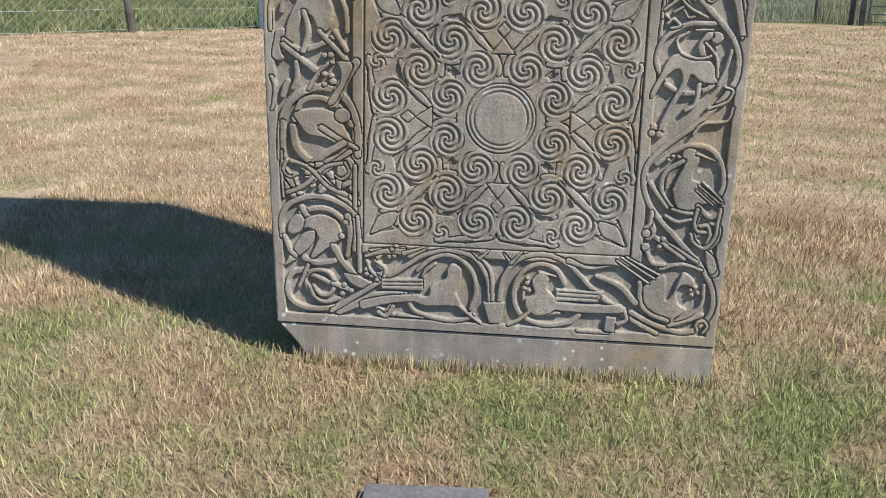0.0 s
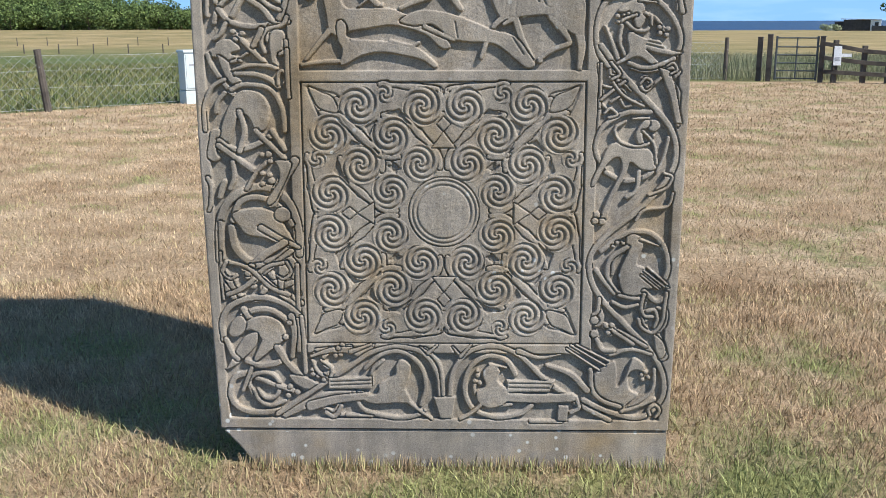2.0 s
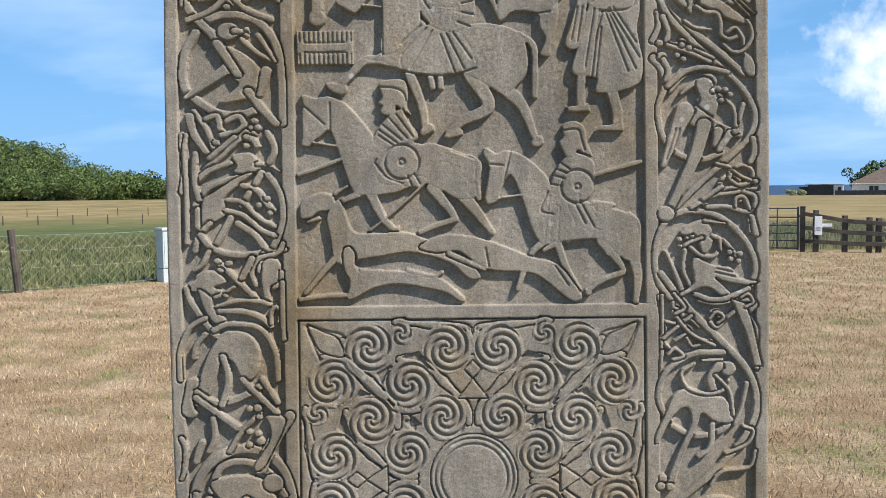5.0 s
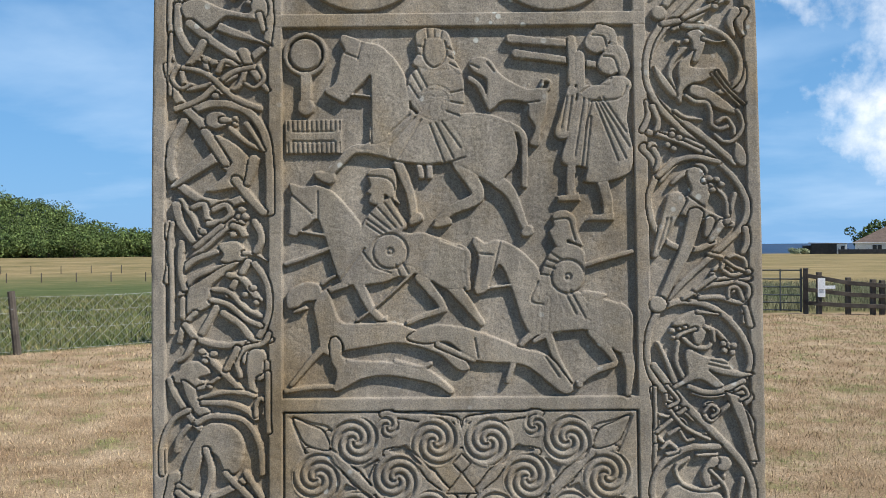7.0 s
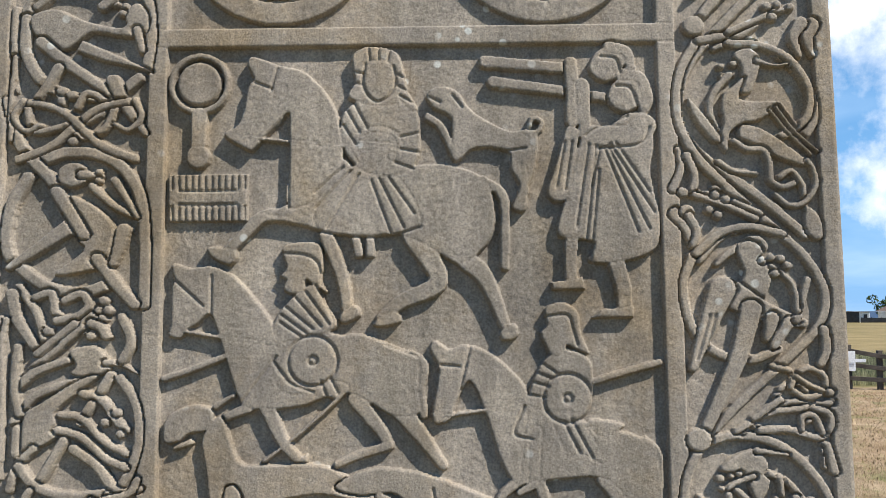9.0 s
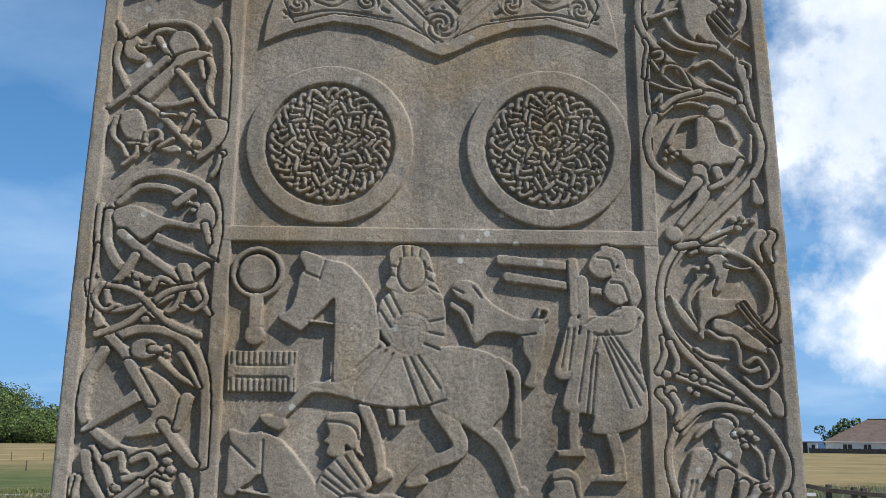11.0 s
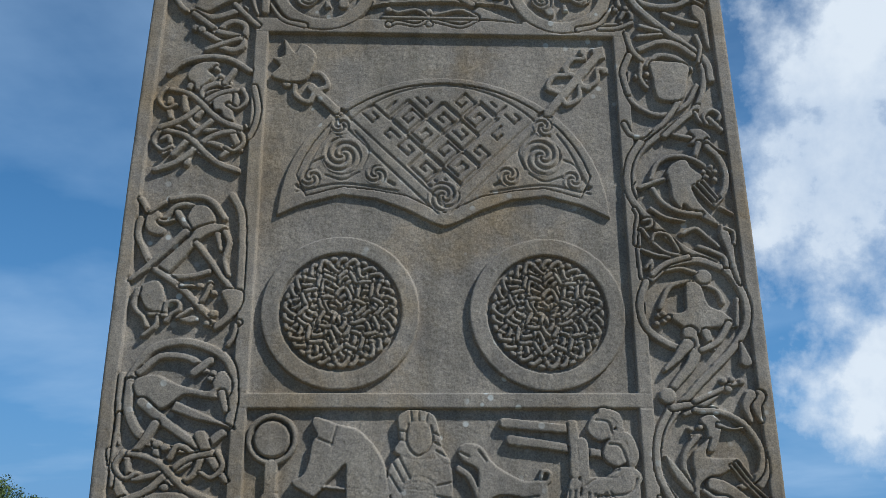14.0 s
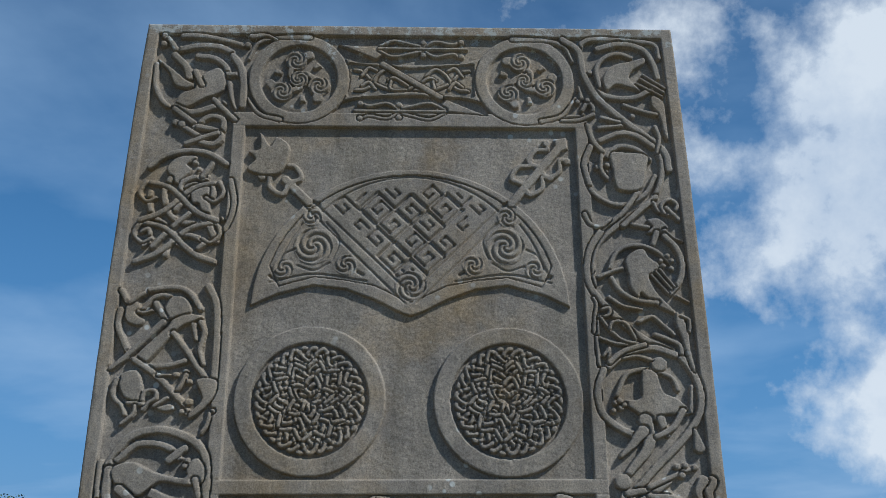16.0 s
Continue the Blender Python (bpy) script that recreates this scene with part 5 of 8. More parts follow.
def beast_knot_four(c):
    # drawn about (-56.9, 223.9), in centimetres
    c.strap(1.83, 1.83, (-8.5, 3.1), (-5.3, 8.9), (-0.3, 10.9), (5, 9.7), (9.6, 5.9), (10.8, -1.1), (10.2, -7.4))
    c.strap(1.47, 1.47, (-6.8, 4), (-3.1, 7.6), (2, 7.1), (4.8, 4.5))
    c.strap(1.83, 1.83, (-8.4, 1.8), (-8.4, -3.8), (-5.8, -9.4), (-0.6, -12.4), (5.4, -12.1), (8.9, -9.3))
    c.shape((-7.4, 2.5), (-3.8, 3.5), (0.4, 1.3), (4.6, 0.1), (6.6, 0.3), (6.3, 2.9), (8.6, 4.4), (10.3, 1.7), (9.6, -1.4), (6.2, -1.7), (1.6, -1), (-2.2, -4), (-5.9, -2.2), (-7.5, -0.1))
    c.strap(2.08, 1.59, (-5.9, -2.6), (-1.5, -6.9), (4.3, -11.7))
    c.plate((0.2, -2.3), (11.4, -8.3), (3.5, -6.2), (-0.7, -4.3))
    c.strap(1.71, 1.59, (2.9, 3.9), (5.8, 6.7))
    c.strap(1.71, 1.47, (-3.2, -7.3), (-5.1, -11.3), (-7, -14))
    c.strap(1.47, 1.22, (8.4, -0.5), (9.3, -4.3))
    c.strap(1.1, 1.1, (-10.3, 3.7), (-10.2, -3.9), (-9.9, -11.3))
    c.discs(0.61, (6.4, 3.9), (6, 2.6))


def foot_scrolls(c):
    # drawn about (-0.1, 28.1), in centimetres
    c.strap(1.62, 1.62, (-52.8, -10.8), (-42.3, -3.5), (-29.2, 5.4), (-22.7, 9.8), (-14.7, 11.6), (-6.6, 9.9), (-2, 3.3), (-0.7, -6))
    c.strap(1.45, 1.45, (-24.7, 4.6), (-19.5, 9.1), (-13, 10), (-7.3, 5.6), (-5.5, -1.1), (-7, -7.4))
    c.strap(1.45, 1.45, (-28.4, -3.6), (-25.1, -9.4), (-16.1, -11.7), (-10.4, -11.5), (-6, -9.8))
    c.strap(1.29, 1.29, (-22.7, -0.8), (-22.4, 4), (-19.2, 7.1))
    c.strap(1.29, 1.29, (0.1, -4.3), (-0.9, 5), (-3.9, 9.6), (-5.8, 11.2))
    c.strap(1.62, 1.62, (2.1, -5.1), (3.2, 3.5), (7.9, 10), (15.8, 12.1), (23.9, 9.2), (32.2, 1.1), (43.7, -7.3), (52.6, -12.1))
    c.strap(1.62, 1.62, (22.8, 2.8), (19.9, 7.4), (14.3, 8.9), (8.8, 5.3), (6.8, -1.5), (9.1, -8.2), (16.5, -11.4), (24.5, -10.2), (28, -7.5))
    c.strap(1.29, 1.29, (10.9, 3.7), (10.1, -3.1), (14.7, -7.3), (21.5, -7.1))
    c.strap(1.29, 0.32, (-4.7, 9.6), (-7.4, 12))
    c.strap(1.29, 0.48, (-4.7, 9.6), (-1.8, 12.4))
    c.strap(1.29, 0.48, (5.5, 8.6), (3, 11.9))
    c.strap(1.29, 0.48, (5.5, 8.6), (8.8, 12.5))
    c.strap(0.97, 2.26, (-41.9, 8.4), (-35.7, 10.4), (-29.2, 10.6))
    c.strap(1.62, 0.65, (-29.2, 10), (-22.7, 12.4))
    c.strap(1.13, 1.13, (-41.4, 7), (-39.8, 3.4), (-36.4, 1.1), (-35.4, 4.5), (-38.6, 7.1))
    c.discs(0.81, (-33.2, 11.2), (-34.1, 8.6), (-41.4, 2.5), (-38, 0.7))
    c.strap(1.94, 0.48, (23.8, 10.5), (30.3, 8.4), (36.9, 9.5))
    c.strap(1.29, 2.26, (32.8, 5.8), (40.1, 3), (45.4, -2.2))
    c.strap(1.62, 1.29, (-37.4, -10.2), (-34.8, -11.5), (-32.5, -8))
    c.strap(1.29, 0.81, (-30.8, -11), (-22.6, -11.4))
    c.strap(1.29, 1.29, (27.8, -12.7), (37.5, -12.7))


def foot_vase(c):
    # drawn about (0.4, 19.9), in centimetres
    c.plate((-3.6, 3.3), (3.5, 3.6), (2.3, -3.7), (-1.4, -3.8))


def foot_bird_one(c):
    # drawn about (-14.7, 27.6), in centimetres
    c.strap(3.25, 2.43, (-27.7, -7.5), (-19.5, -5.3), (-10, -4.1))
    c.shape((-5.6, 0.1), (-0.8, 3), (-0.3, 6.4), (1.6, 8.1), (4.2, 6), (3.8, 2.1), (2.7, -1.6), (4.3, -6), (0.1, -6.3), (-8.1, -6.6), (-11.7, -4.2), (-6.4, -3.3))
    c.plate((-21.9, 1.8), (-8.1, 2.4), (-8.1, -1.7), (-22, -1.8))
    c.strap(1.3, 0.97, (3.7, -6), (6.6, -8.5), (10.9, -11.6))
    c.groove(0.32, (-21.1, 0.6), (-8.1, 1.2))
    c.groove(0.32, (-21.1, -0.6), (-8.1, 0))


def foot_bird_two(c):
    # drawn about (14.4, 27.7), in centimetres
    c.strap(3.06, 2.9, (5.8, -4.3), (16.3, -4.7), (26.2, -4.3))
    c.strap(1.29, 1.29, (27.5, -4.1), (28.6, -7.6), (26.1, -9.4))
    c.plate((22, -6.8), (25.4, -7.2), (25, -12.2), (21.7, -12))
    c.shape((-2, 3.9), (0.8, 6.6), (3.4, 4.7), (2.9, 1), (5.7, -1.5), (5.4, -6.1), (0.3, -8), (-3.3, -6), (-3.9, -2.6), (-1.2, -0.5))
    c.strap(0.97, 0.64, (0.2, 6.6), (5.5, 5.5))
    c.plate((5.6, 1.4), (20.9, 1.3), (19.1, -2.5), (5.8, -2.6))
    c.strap(1.29, 1.13, (-2.7, -7), (-5.8, -9.9), (-9.1, -11.7))
    c.groove(0.32, (6.5, 0.3), (19.3, 0.2))
    c.groove(0.32, (6.5, -1.1), (19, -1.2))
    c.discs(0.8, (-3.6, 2.8), (-4.5, 1.1), (-2.9, 0.4))


def vine_beast_five(c):
    # drawn about (56.5, 239.4), in centimetres
    c.strap(1.67, 1.67, (-9.8, 5.9), (-11.4, 1.2), (-10.7, -4.1), (-7.3, -7.7), (-2.6, -10.1))
    c.strap(1.15, 1.15, (-7.2, -0.1), (-4.6, 5), (0.4, 6.1), (4.8, 4.1), (5.9, 1.2))
    c.shape((-1.4, 5.6), (1.5, 5.4), (2.9, 0.7), (6.1, -1.2), (8.4, -4.6), (3.1, -4.7), (1.8, -6.8), (-1.5, -5.6), (-5.8, -1.6), (-2.1, -0.7))
    c.discs(1.8, (2.4, 7.4))
    c.strap(1.15, 0.64, (0.5, 8.6), (-2.3, 9.4), (-5.2, 8.8))
    c.strap(3.08, 1.54, (-1.5, -6.1), (-1.1, -11.8), (-4.7, -17), (-6.6, -19.5))
    c.strap(2.57, 1.03, (-2.2, -8.6), (-4.6, -11.8), (-7.1, -14.4))
    c.discs(1.8, (-7.1, -20.3))
    c.strap(2.05, 1.54, (1.8, -6), (2.8, -9.4))
    c.strap(1.54, 1.28, (6.6, -3.9), (4.1, -7.8), (0.6, -10))
    c.discs(0.64, (-7.6, -1.9), (-6.5, -3.2), (-8.1, -3.8), (-5.7, -2.4), (-6.6, -1.4))
    c.strap(1.03, 0.77, (8.3, -4.1), (9, 2.1))
    c.strap(0.77, 2.57, (8.8, -8.4), (9.4, -12.5))
    c.strap(1.15, 1.15, (-1.7, -21.5), (3.2, -19.1), (7.5, -17.1))
    c.discs(0.77, (4.3, -16.9), (5.9, -16.6), (5.1, -18.9), (7.9, -17.1))
    c.strap(1.03, 2.31, (9, -25.9), (8.2, -22.6), (9.5, -20))


def vine_beast_six(c):
    # drawn about (56.3, 102.1), in centimetres
    c.strap(1.51, 1.51, (-7.5, -6.6), (-10.2, -0.2), (-8.5, 6.3), (-2.6, 10.6), (4, 11))
    c.strap(1.51, 1.51, (-7.1, -7.2), (-2.1, -9.6), (3.3, -8.5), (5.8, -6))
    c.shape((-6.8, 0.6), (-3.5, 2.2), (2.6, 0.4), (4.7, -0.6), (6.4, -4.4), (5.7, -6.4), (2.3, -6.2), (-0.5, -4), (-1.6, -7.2), (-5, -15.6), (-6.8, -22.2), (-8.7, -21.9), (-6.1, -14), (-3, -6.5), (-3.9, -2.5), (-7, -4.8), (-10.4, -11.3), (-11.2, -9.8), (-8.7, -4))
    c.discs(1.81, (5.1, 7))
    c.strap(0.91, 0.6, (3.7, 9.2), (-0.5, 9.1))
    c.strap(2.12, 1.81, (3.1, 7.7), (1.4, 4.9), (1.9, 1.6))
    c.strap(0.91, 0.91, (-2.2, 8.3), (-5, 6), (-3.5, 2.2), (0.6, 0.8), (4, 1.6), (5.2, 4))
    c.strap(0.91, 0.91, (2.4, 5.4), (5.4, 1.4), (6.4, -4.4))
    c.strap(1.21, 0.91, (9.3, 3.3), (8.3, -2.1), (6.6, -7))
    c.strap(1.36, 1.21, (1.8, -6.8), (1.3, -12.3), (-1.2, -14.8))
    c.strap(0.91, 0.91, (4.8, -14), (9.6, -11.6), (10.9, -8.4), (8.7, -7.4))
    c.strap(0.91, 0.91, (1.4, -21.8), (3.9, -18.6), (10, -17.5), (11.4, -13.5))
    c.discs(1.06, (-9.4, -20.1), (-7.8, -22.2), (-9.9, -22))
    c.strap(0.91, 0.91, (-9.3, 25.3), (-9.3, 19.4), (-9.5, 12.4))
    c.strap(0.91, 0.91, (-9.1, 14.6), (-5.6, 17.7), (-2.8, 20.1))
    c.strap(0.91, 0.91, (-6.9, 21.2), (-2.9, 15.8), (2.1, 12.8))
    c.strap(0.91, 0.91, (-8, 10.7), (-6.4, 12), (-4.7, 10.2), (-6.8, 9.3))
    c.strap(0.91, 0.91, (-6.6, 25.7), (-4.3, 22.2), (-6.3, 20.7))
    c.plate((5.8, 24.2), (8.9, 23.1), (10.5, 18.3), (12.9, 7.6), (11, 7.6), (9, 15.8))
    c.strap(0.76, 0.76, (1.1, 19.3), (2.6, 21.1), (4.2, 19.7), (2.9, 18.2))
    c.strap(0.76, 0.76, (7.9, 24.5), (9.7, 25.4), (10.7, 23.4), (9.1, 22.2))


def stem_foot(c):
    # drawn about (57.4, 71.0), in centimetres
    c.strap(1.7, 1.7, (-10.4, 61.6), (-4.3, 52.9), (2, 45.6), (8.6, 37.4), (10.6, 29.9), (8.9, 22.9), (1.9, 13.4), (-7.3, 4.8), (-11.7, -1.2), (-12, -7.6), (-8.9, -14.8), (-1.5, -23.5), (6.5, -32.3), (10.8, -40.5), (10.6, -48.1), (4.8, -54), (-4.2, -52.6), (-13.1, -48.5))
    c.strap(1.54, 1.54, (-8.9, -0.3), (-3.1, 4.6), (3.8, 5.6), (8.7, 1), (10.1, -6.1), (8.2, -11.8))
    c.strap(1.23, 1.23, (-5.5, -7.4), (-4.8, -2.6), (-1.5, 0.7))
    c.strap(1.39, 1.39, (4.9, -30.7), (-1.3, -26.8), (-6.5, -24.5))
    c.discs(1.08, (-7, -24.2), (-4.9, -24.8), (-5.7, -26.5))
    c.strap(1.08, 2.47, (-9.4, -17.2), (-8.3, -21), (-9.4, -23.3))
    c.strap(1.23, 2.16, (-5.3, -33.6), (-8.1, -31.2), (-10.2, -27.1))
    c.strap(0.93, 0.93, (4.5, -15.2), (3.5, -21.7), (6.8, -26.5), (10.1, -24), (10.3, -19), (6.2, -18.8), (4.6, -22.5))
    c.strap(1.23, 3.09, (8.5, -27), (9.7, -30.2), (10.3, -33.9))
    c.strap(1.23, 1.23, (-5.3, -33.6), (0.5, -31.7), (6.6, -33.2))


def stem_middle(c):
    # drawn about (56.5, 171.8), in centimetres
    c.strap(1.51, 1.51, (-6.6, 44.7), (-9.5, 39), (-10.3, 31.9), (-8.1, 25.3), (-3.6, 19.4), (2.3, 12.9), (8.3, 6.4), (11.1, -0.1), (9.5, -5.8), (3.7, -12.1), (-3.5, -19.6), (-9.3, -27.5), (-11.1, -34.3), (-10.2, -41.1), (-6.1, -46.8), (-1.2, -51.9))
    c.strap(1.51, 1.51, (-6.3, 44.7), (-0.9, 45.2), (5.2, 42.5), (9.8, 37), (10.8, 30.5), (8.4, 26.4))
    c.strap(1.51, 1.51, (-7.5, 5.9), (-3.8, 10.3), (0.8, 11.5), (4.3, 10.5))
    c.strap(1.51, 1.51, (-8.6, 6.5), (-10.1, 1.3), (-8.8, -5.7), (-5.3, -9.8), (-0.3, -11), (3.7, -9.3))
    c.strap(1.51, 1.51, (-7.2, -24.7), (-2.6, -23.6), (3.4, -25.3), (8.8, -31.1), (11.1, -37.9), (8.5, -44.1), (2.9, -46.3), (-1.1, -45.5))
    c.strap(1.16, 1.16, (1.8, 14), (-3.1, 16.4), (-7.2, 17.6))
    c.discs(0.81, (-8.3, 17.9), (-5.9, 17.2), (-4.6, 18.1), (-5.5, 15))
    c.strap(0.93, 1.62, (-10.3, 25.3), (-9.9, 21.8), (-11.3, 18.3))
    c.strap(0.93, 2.32, (-8.5, 8.3), (-9.5, 11.8), (-11.1, 13.9))
    c.strap(1.39, 0.93, (2.3, 47.3), (-0.9, 44.7), (-4, 43.1))
    c.strap(0.93, 2.78, (11.1, 41.8), (10.4, 44.8), (11.2, 47.2))
    c.strap(0.93, 0.93, (2.7, -12.1), (5.7, -13.3), (7.6, -17.4), (5, -19.6), (3.6, -16.2), (6.6, -15), (10.3, -16.2))
    c.strap(0.93, 0.93, (-2.1, -23), (3.5, -18.5), (8.6, -17.9))
    c.strap(0.93, 0.93, (-0.5, -21.9), (4.4, -23.1), (8.6, -20.8), (9.5, -23.1), (9.9, -28.8))


def stem_upper(c):
    # drawn about (56.4, 238.1), in centimetres
    c.strap(1.66, 1.66, (-7.7, 43.9), (-11.5, 37.3), (-12, 29.4), (-7.5, 22.4), (-0.8, 15.5), (7.1, 10.8), (10.7, 4.1), (10.5, -2.5), (6.8, -8.5), (-0.4, -16.3), (-7, -24.5), (-9.6, -30.7), (-9.5, -36.8), (-6.3, -42.2), (1.8, -49.3), (8.7, -56.2))
    c.strap(1.66, 1.66, (-9.5, 7.2), (-4.5, 11.4), (1.4, 12.8), (6.2, 11.1))
    c.strap(1.28, 1.28, (2.5, 56.1), (-2.4, 48.5), (-7.7, 43.9))


def stem_head(c):
    # drawn about (56.5, 311.1), in centimetres
    c.strap(1.5, 1.35, (5.4, -3.2), (7.7, -11.3), (5.2, -20.1), (-2, -26.4), (-9.1, -33.3), (-11.4, -40.8))
    c.strap(1.2, 1.2, (-11.5, -13.1), (-9.7, -19.4), (-3.7, -22.8), (2.5, -20.1), (5.7, -14.6))


def beak_beast(c):
    # drawn about (-56.8, 149.0), in centimetres
    c.strap(1.53, 1.53, (3.0, 19.7), (-1.7, 14.5), (-6.8, 8.8))
    c.strap(1.24, 1.24, (0.6, 18.6), (-4.5, 13.4))
    c.strap(1.57, 1.35, (-7.1, 8.0), (-4.5, 10.4), (-0.2, 12.3))
    c.shape((0.0, 13.8), (1.7, 14.7), (3.9, 14.7), (5.3, 13.1), (6.2, 11.4), (5.1, 10.0), (2.2, 9.5), (0.3, 10.1), (1.1, 11.4))
    c.strap(1.20, 0.36, (5.3, 11.9), (7.4, 11.7), (10.1, 10.0))
    c.strap(1.38, 1.38, (-7.6, 1.9), (-6.4, 3.8), (-4.5, 6.3), (-0.5, 8.2), (1.7, 8.7))
    c.shape((1.7, 9.0), (4.2, 9.5), (-0.5, 4.9), (-1.4, 2.8), (-1.4, -0.6), (-4.5, -2.8), (-6.2, -3.3), (-6.0, 2.9), (-3.9, 4.9))
    c.strap(1.35, 1.35, (-4.5, -2.6), (-6.8, -5.4), (-7.9, -9.4))
    c.strap(1.50, 1.50, (2.2, 6.6), (5.1, 5.3), (6.9, 2.4), (8.4, 0.6))
    c.discs(0.75, (7.1, 3.4), (5.4, 1.8), (7.7, -0.2))
    c.strap(1.59, 1.59, (6.0, 9.7), (4.8, 7.3))
    c.strap(1.50, 1.50, (3.4, 4.8), (1.9, 1.8))
    c.strap(1.53, 1.53, (7.4, 9.2), (9.9, 4.8), (10.6, -0.7), (9.6, -5.5), (8.0, -8.9))
    c.strap(1.24, 1.24, (-0.8, 3.1), (2.2, 2.4), (5.1, -1.1), (8.6, -3.5))
    c.strap(1.35, 1.35, (-1.1, 0.5), (2.2, -0.7), (5.6, -4.1), (8.6, -5.8))
    c.strap(1.69, 1.69, (1.1, -2.7), (4.5, -5.5), (6.8, -9.2), (8.1, -10.0))
    c.strap(1.46, 1.46, (-0.3, -1.3), (-3.4, -7.7))
    c.strap(1.61, 1.61, (-6.5, -5.5), (-4.5, -8.5), (-1.1, -10.2), (2.8, -10.5), (5.6, -10.0))
    c.strap(1.38, 1.38, (-7.4, 14.6), (-7.6, 7.7), (-6.8, 3.3))
    c.strap(1.06, 1.06, (-9.2, 19.4), (-9.8, 14.6), (-9.4, 5.0), (-9.6, -7.4))
    c.strap(1.24, 1.24, (-7.1, 0.8), (-7.2, -3.6))
    c.strap(1.35, 1.12, (-4.9, -9.6), (-6.5, -12.9), (-8.1, -14.2))
    c.strap(1.35, 1.35, (6.2, -10.3), (5.3, -14.4))
    c.strap(1.15, 1.15, (8.0, -11.1), (9.8, -9.8), (11.1, -9.2))
    c.discs(0.79, (-3.0, 17.3), (3.0, 16.4))
    c.strap(1.53, 1.53, (3.0, 18.6), (4.5, 17.9), (5.2, 16.4))
    c.strap(1.53, 1.53, (7.4, 19.6), (8.9, 15.5), (7.7, 12.3))


def hammer_beast(c):
    # drawn about (-57.4, 118.0), in centimetres
    c.strap(1.22, 1.22, (5.0, 13.0), (4.3, 16.5), (5.8, 19.6), (9.8, 20.9), (11.1, 23.2))
    c.shape((6.7, 18.6), (8.5, 19.6), (10.4, 18.6), (10.7, 15.0), (9.4, 13.4), (8.1, 12.3), (8.3, 8.7), (7.1, 8.0), (6.3, 13.7))
    c.strap(1.10, 1.10, (10.7, 16.2), (10.5, 13.6), (9.0, 12.3))
    c.strap(1.49, 1.49, (-2.4, 18.8), (0.8, 14.9), (5.3, 9.5))
    c.discs(0.81, (-2.6, 19.1), (-0.3, 18.5), (-2.1, 16.7))
    c.strap(1.47, 1.47, (4.4, 19.7), (2.3, 14.8))
    c.shape((-6.8, 15.9), (-3.8, 16.9), (-1.5, 15.2), (-1.0, 13.7), (-3.3, 12.6), (-1.6, 11.5), (-4.0, 10.1), (-6.4, 11.3), (-8.8, 11.7), (-9.2, 13.1), (-7.5, 14.5))
    c.strap(1.06, 0.82, (-3.2, 10.1), (-1.6, 10.9), (0.7, 12.7))
    c.discs(0.59, (-1.1, 10.5))
    c.shape((-6.7, 12.1), (-4.0, 10.1), (-3.5, 7.9), (-1.0, 4.6), (-3.3, 3.6), (-5.4, 6.7))
    c.strap(1.47, 1.47, (-9.4, 12.4), (-8.5, 9.3), (-6.5, 5.6), (-4.1, 1.8), (-2.3, -0.5))
    c.strap(1.06, 1.29, (-2.9, 7.8), (1.2, 9.1), (5.9, 9.0), (7.7, 8.3))
    c.strap(1.50, 1.50, (-2.3, 6.7), (2.3, 6.5), (5.8, 5.1), (8.2, 3.0))
    c.strap(1.41, 1.41, (-3.6, 1.9), (-1.2, 3.3), (2.3, 3.3), (5.8, 2.3), (8.1, -1.1), (9.3, -5.0), (9.5, -10.4))
    c.strap(1.06, 1.06, (8.2, 3.5), (8.3, 6.3), (9.4, 7.6), (10.4, 6.5), (10.1, 3.8))
    c.strap(1.26, 1.26, (10.9, 13.6), (10.8, 6.6), (11.0, -0.4))
    c.strap(1.29, 1.29, (-5.3, 5.0), (-8.5, 2.9), (-10.5, -1.0), (-11.4, -4.8), (-11.3, -10.2))
    c.strap(1.29, 1.29, (-5.4, 1.1), (-7.4, -1.7), (-8.1, -4.8))
    c.shape((-4.3, -2.5), (-1.3, 1.6), (3.4, 1.0), (5.7, -3.2), (4.9, -9.2), (2.2, -10.6), (0.3, -6.3), (-2.0, -4.9), (-3.3, -9.1), (-5.7, -16.0), (-8.2, -16.0), (-6.3, -7.7))
    c.shape((-9.6, -10.2), (-7.1, -10.3), (-8.5, -16.0), (-7.7, -18.8), (-9.3, -19.8), (-11.2, -18.1), (-10.3, -13.1))
    c.strap(1.72, 1.72, (-7.5, -13.4), (-4.7, -15.7), (-1.7, -16.0), (1.9, -14.6), (5.7, -12.0))
    c.strap(1.72, 1.72, (-7.8, -14.8), (-4.8, -17.4), (-1.8, -20.0), (0.7, -22.4))
    c.strap(1.53, 1.41, (-1.9, -4.6), (-0.9, -10.3), (-2.4, -16.7))
    c.strap(1.53, 1.53, (2.0, -10.3), (4.3, -13.2), (9.3, -18.9))
    c.strap(1.40, 1.40, (6.1, -10.3), (9.4, -16.1))
    c.strap(1.25, 1.25, (5.4, -18.9), (1.6, -23.2), (-1.1, -28.2))
    c.discs(1.00, (5.0, -17.5), (5.5, -25.7))
    c.discs(0.73, (3.3, -17.7), (5.3, -19.7), (5.0, -23.9), (3.1, -23.4), (3.1, -26.6))
    c.shape((6.8, -19.5), (11.0, -19.9), (10.3, -23.2), (9.0, -26.1), (6.3, -31.8), (4.6, -33.2), (4.2, -31.5), (7.0, -26.8), (7.7, -24.6), (7.5, -21.8))
    c.strap(1.44, 1.20, (-4.3, -20.0), (-4.2, -24.6), (-5.5, -28.1))
    c.strap(1.71, 1.47, (-6.9, -26.0), (-7.7, -28.1), (-8.4, -30.6))
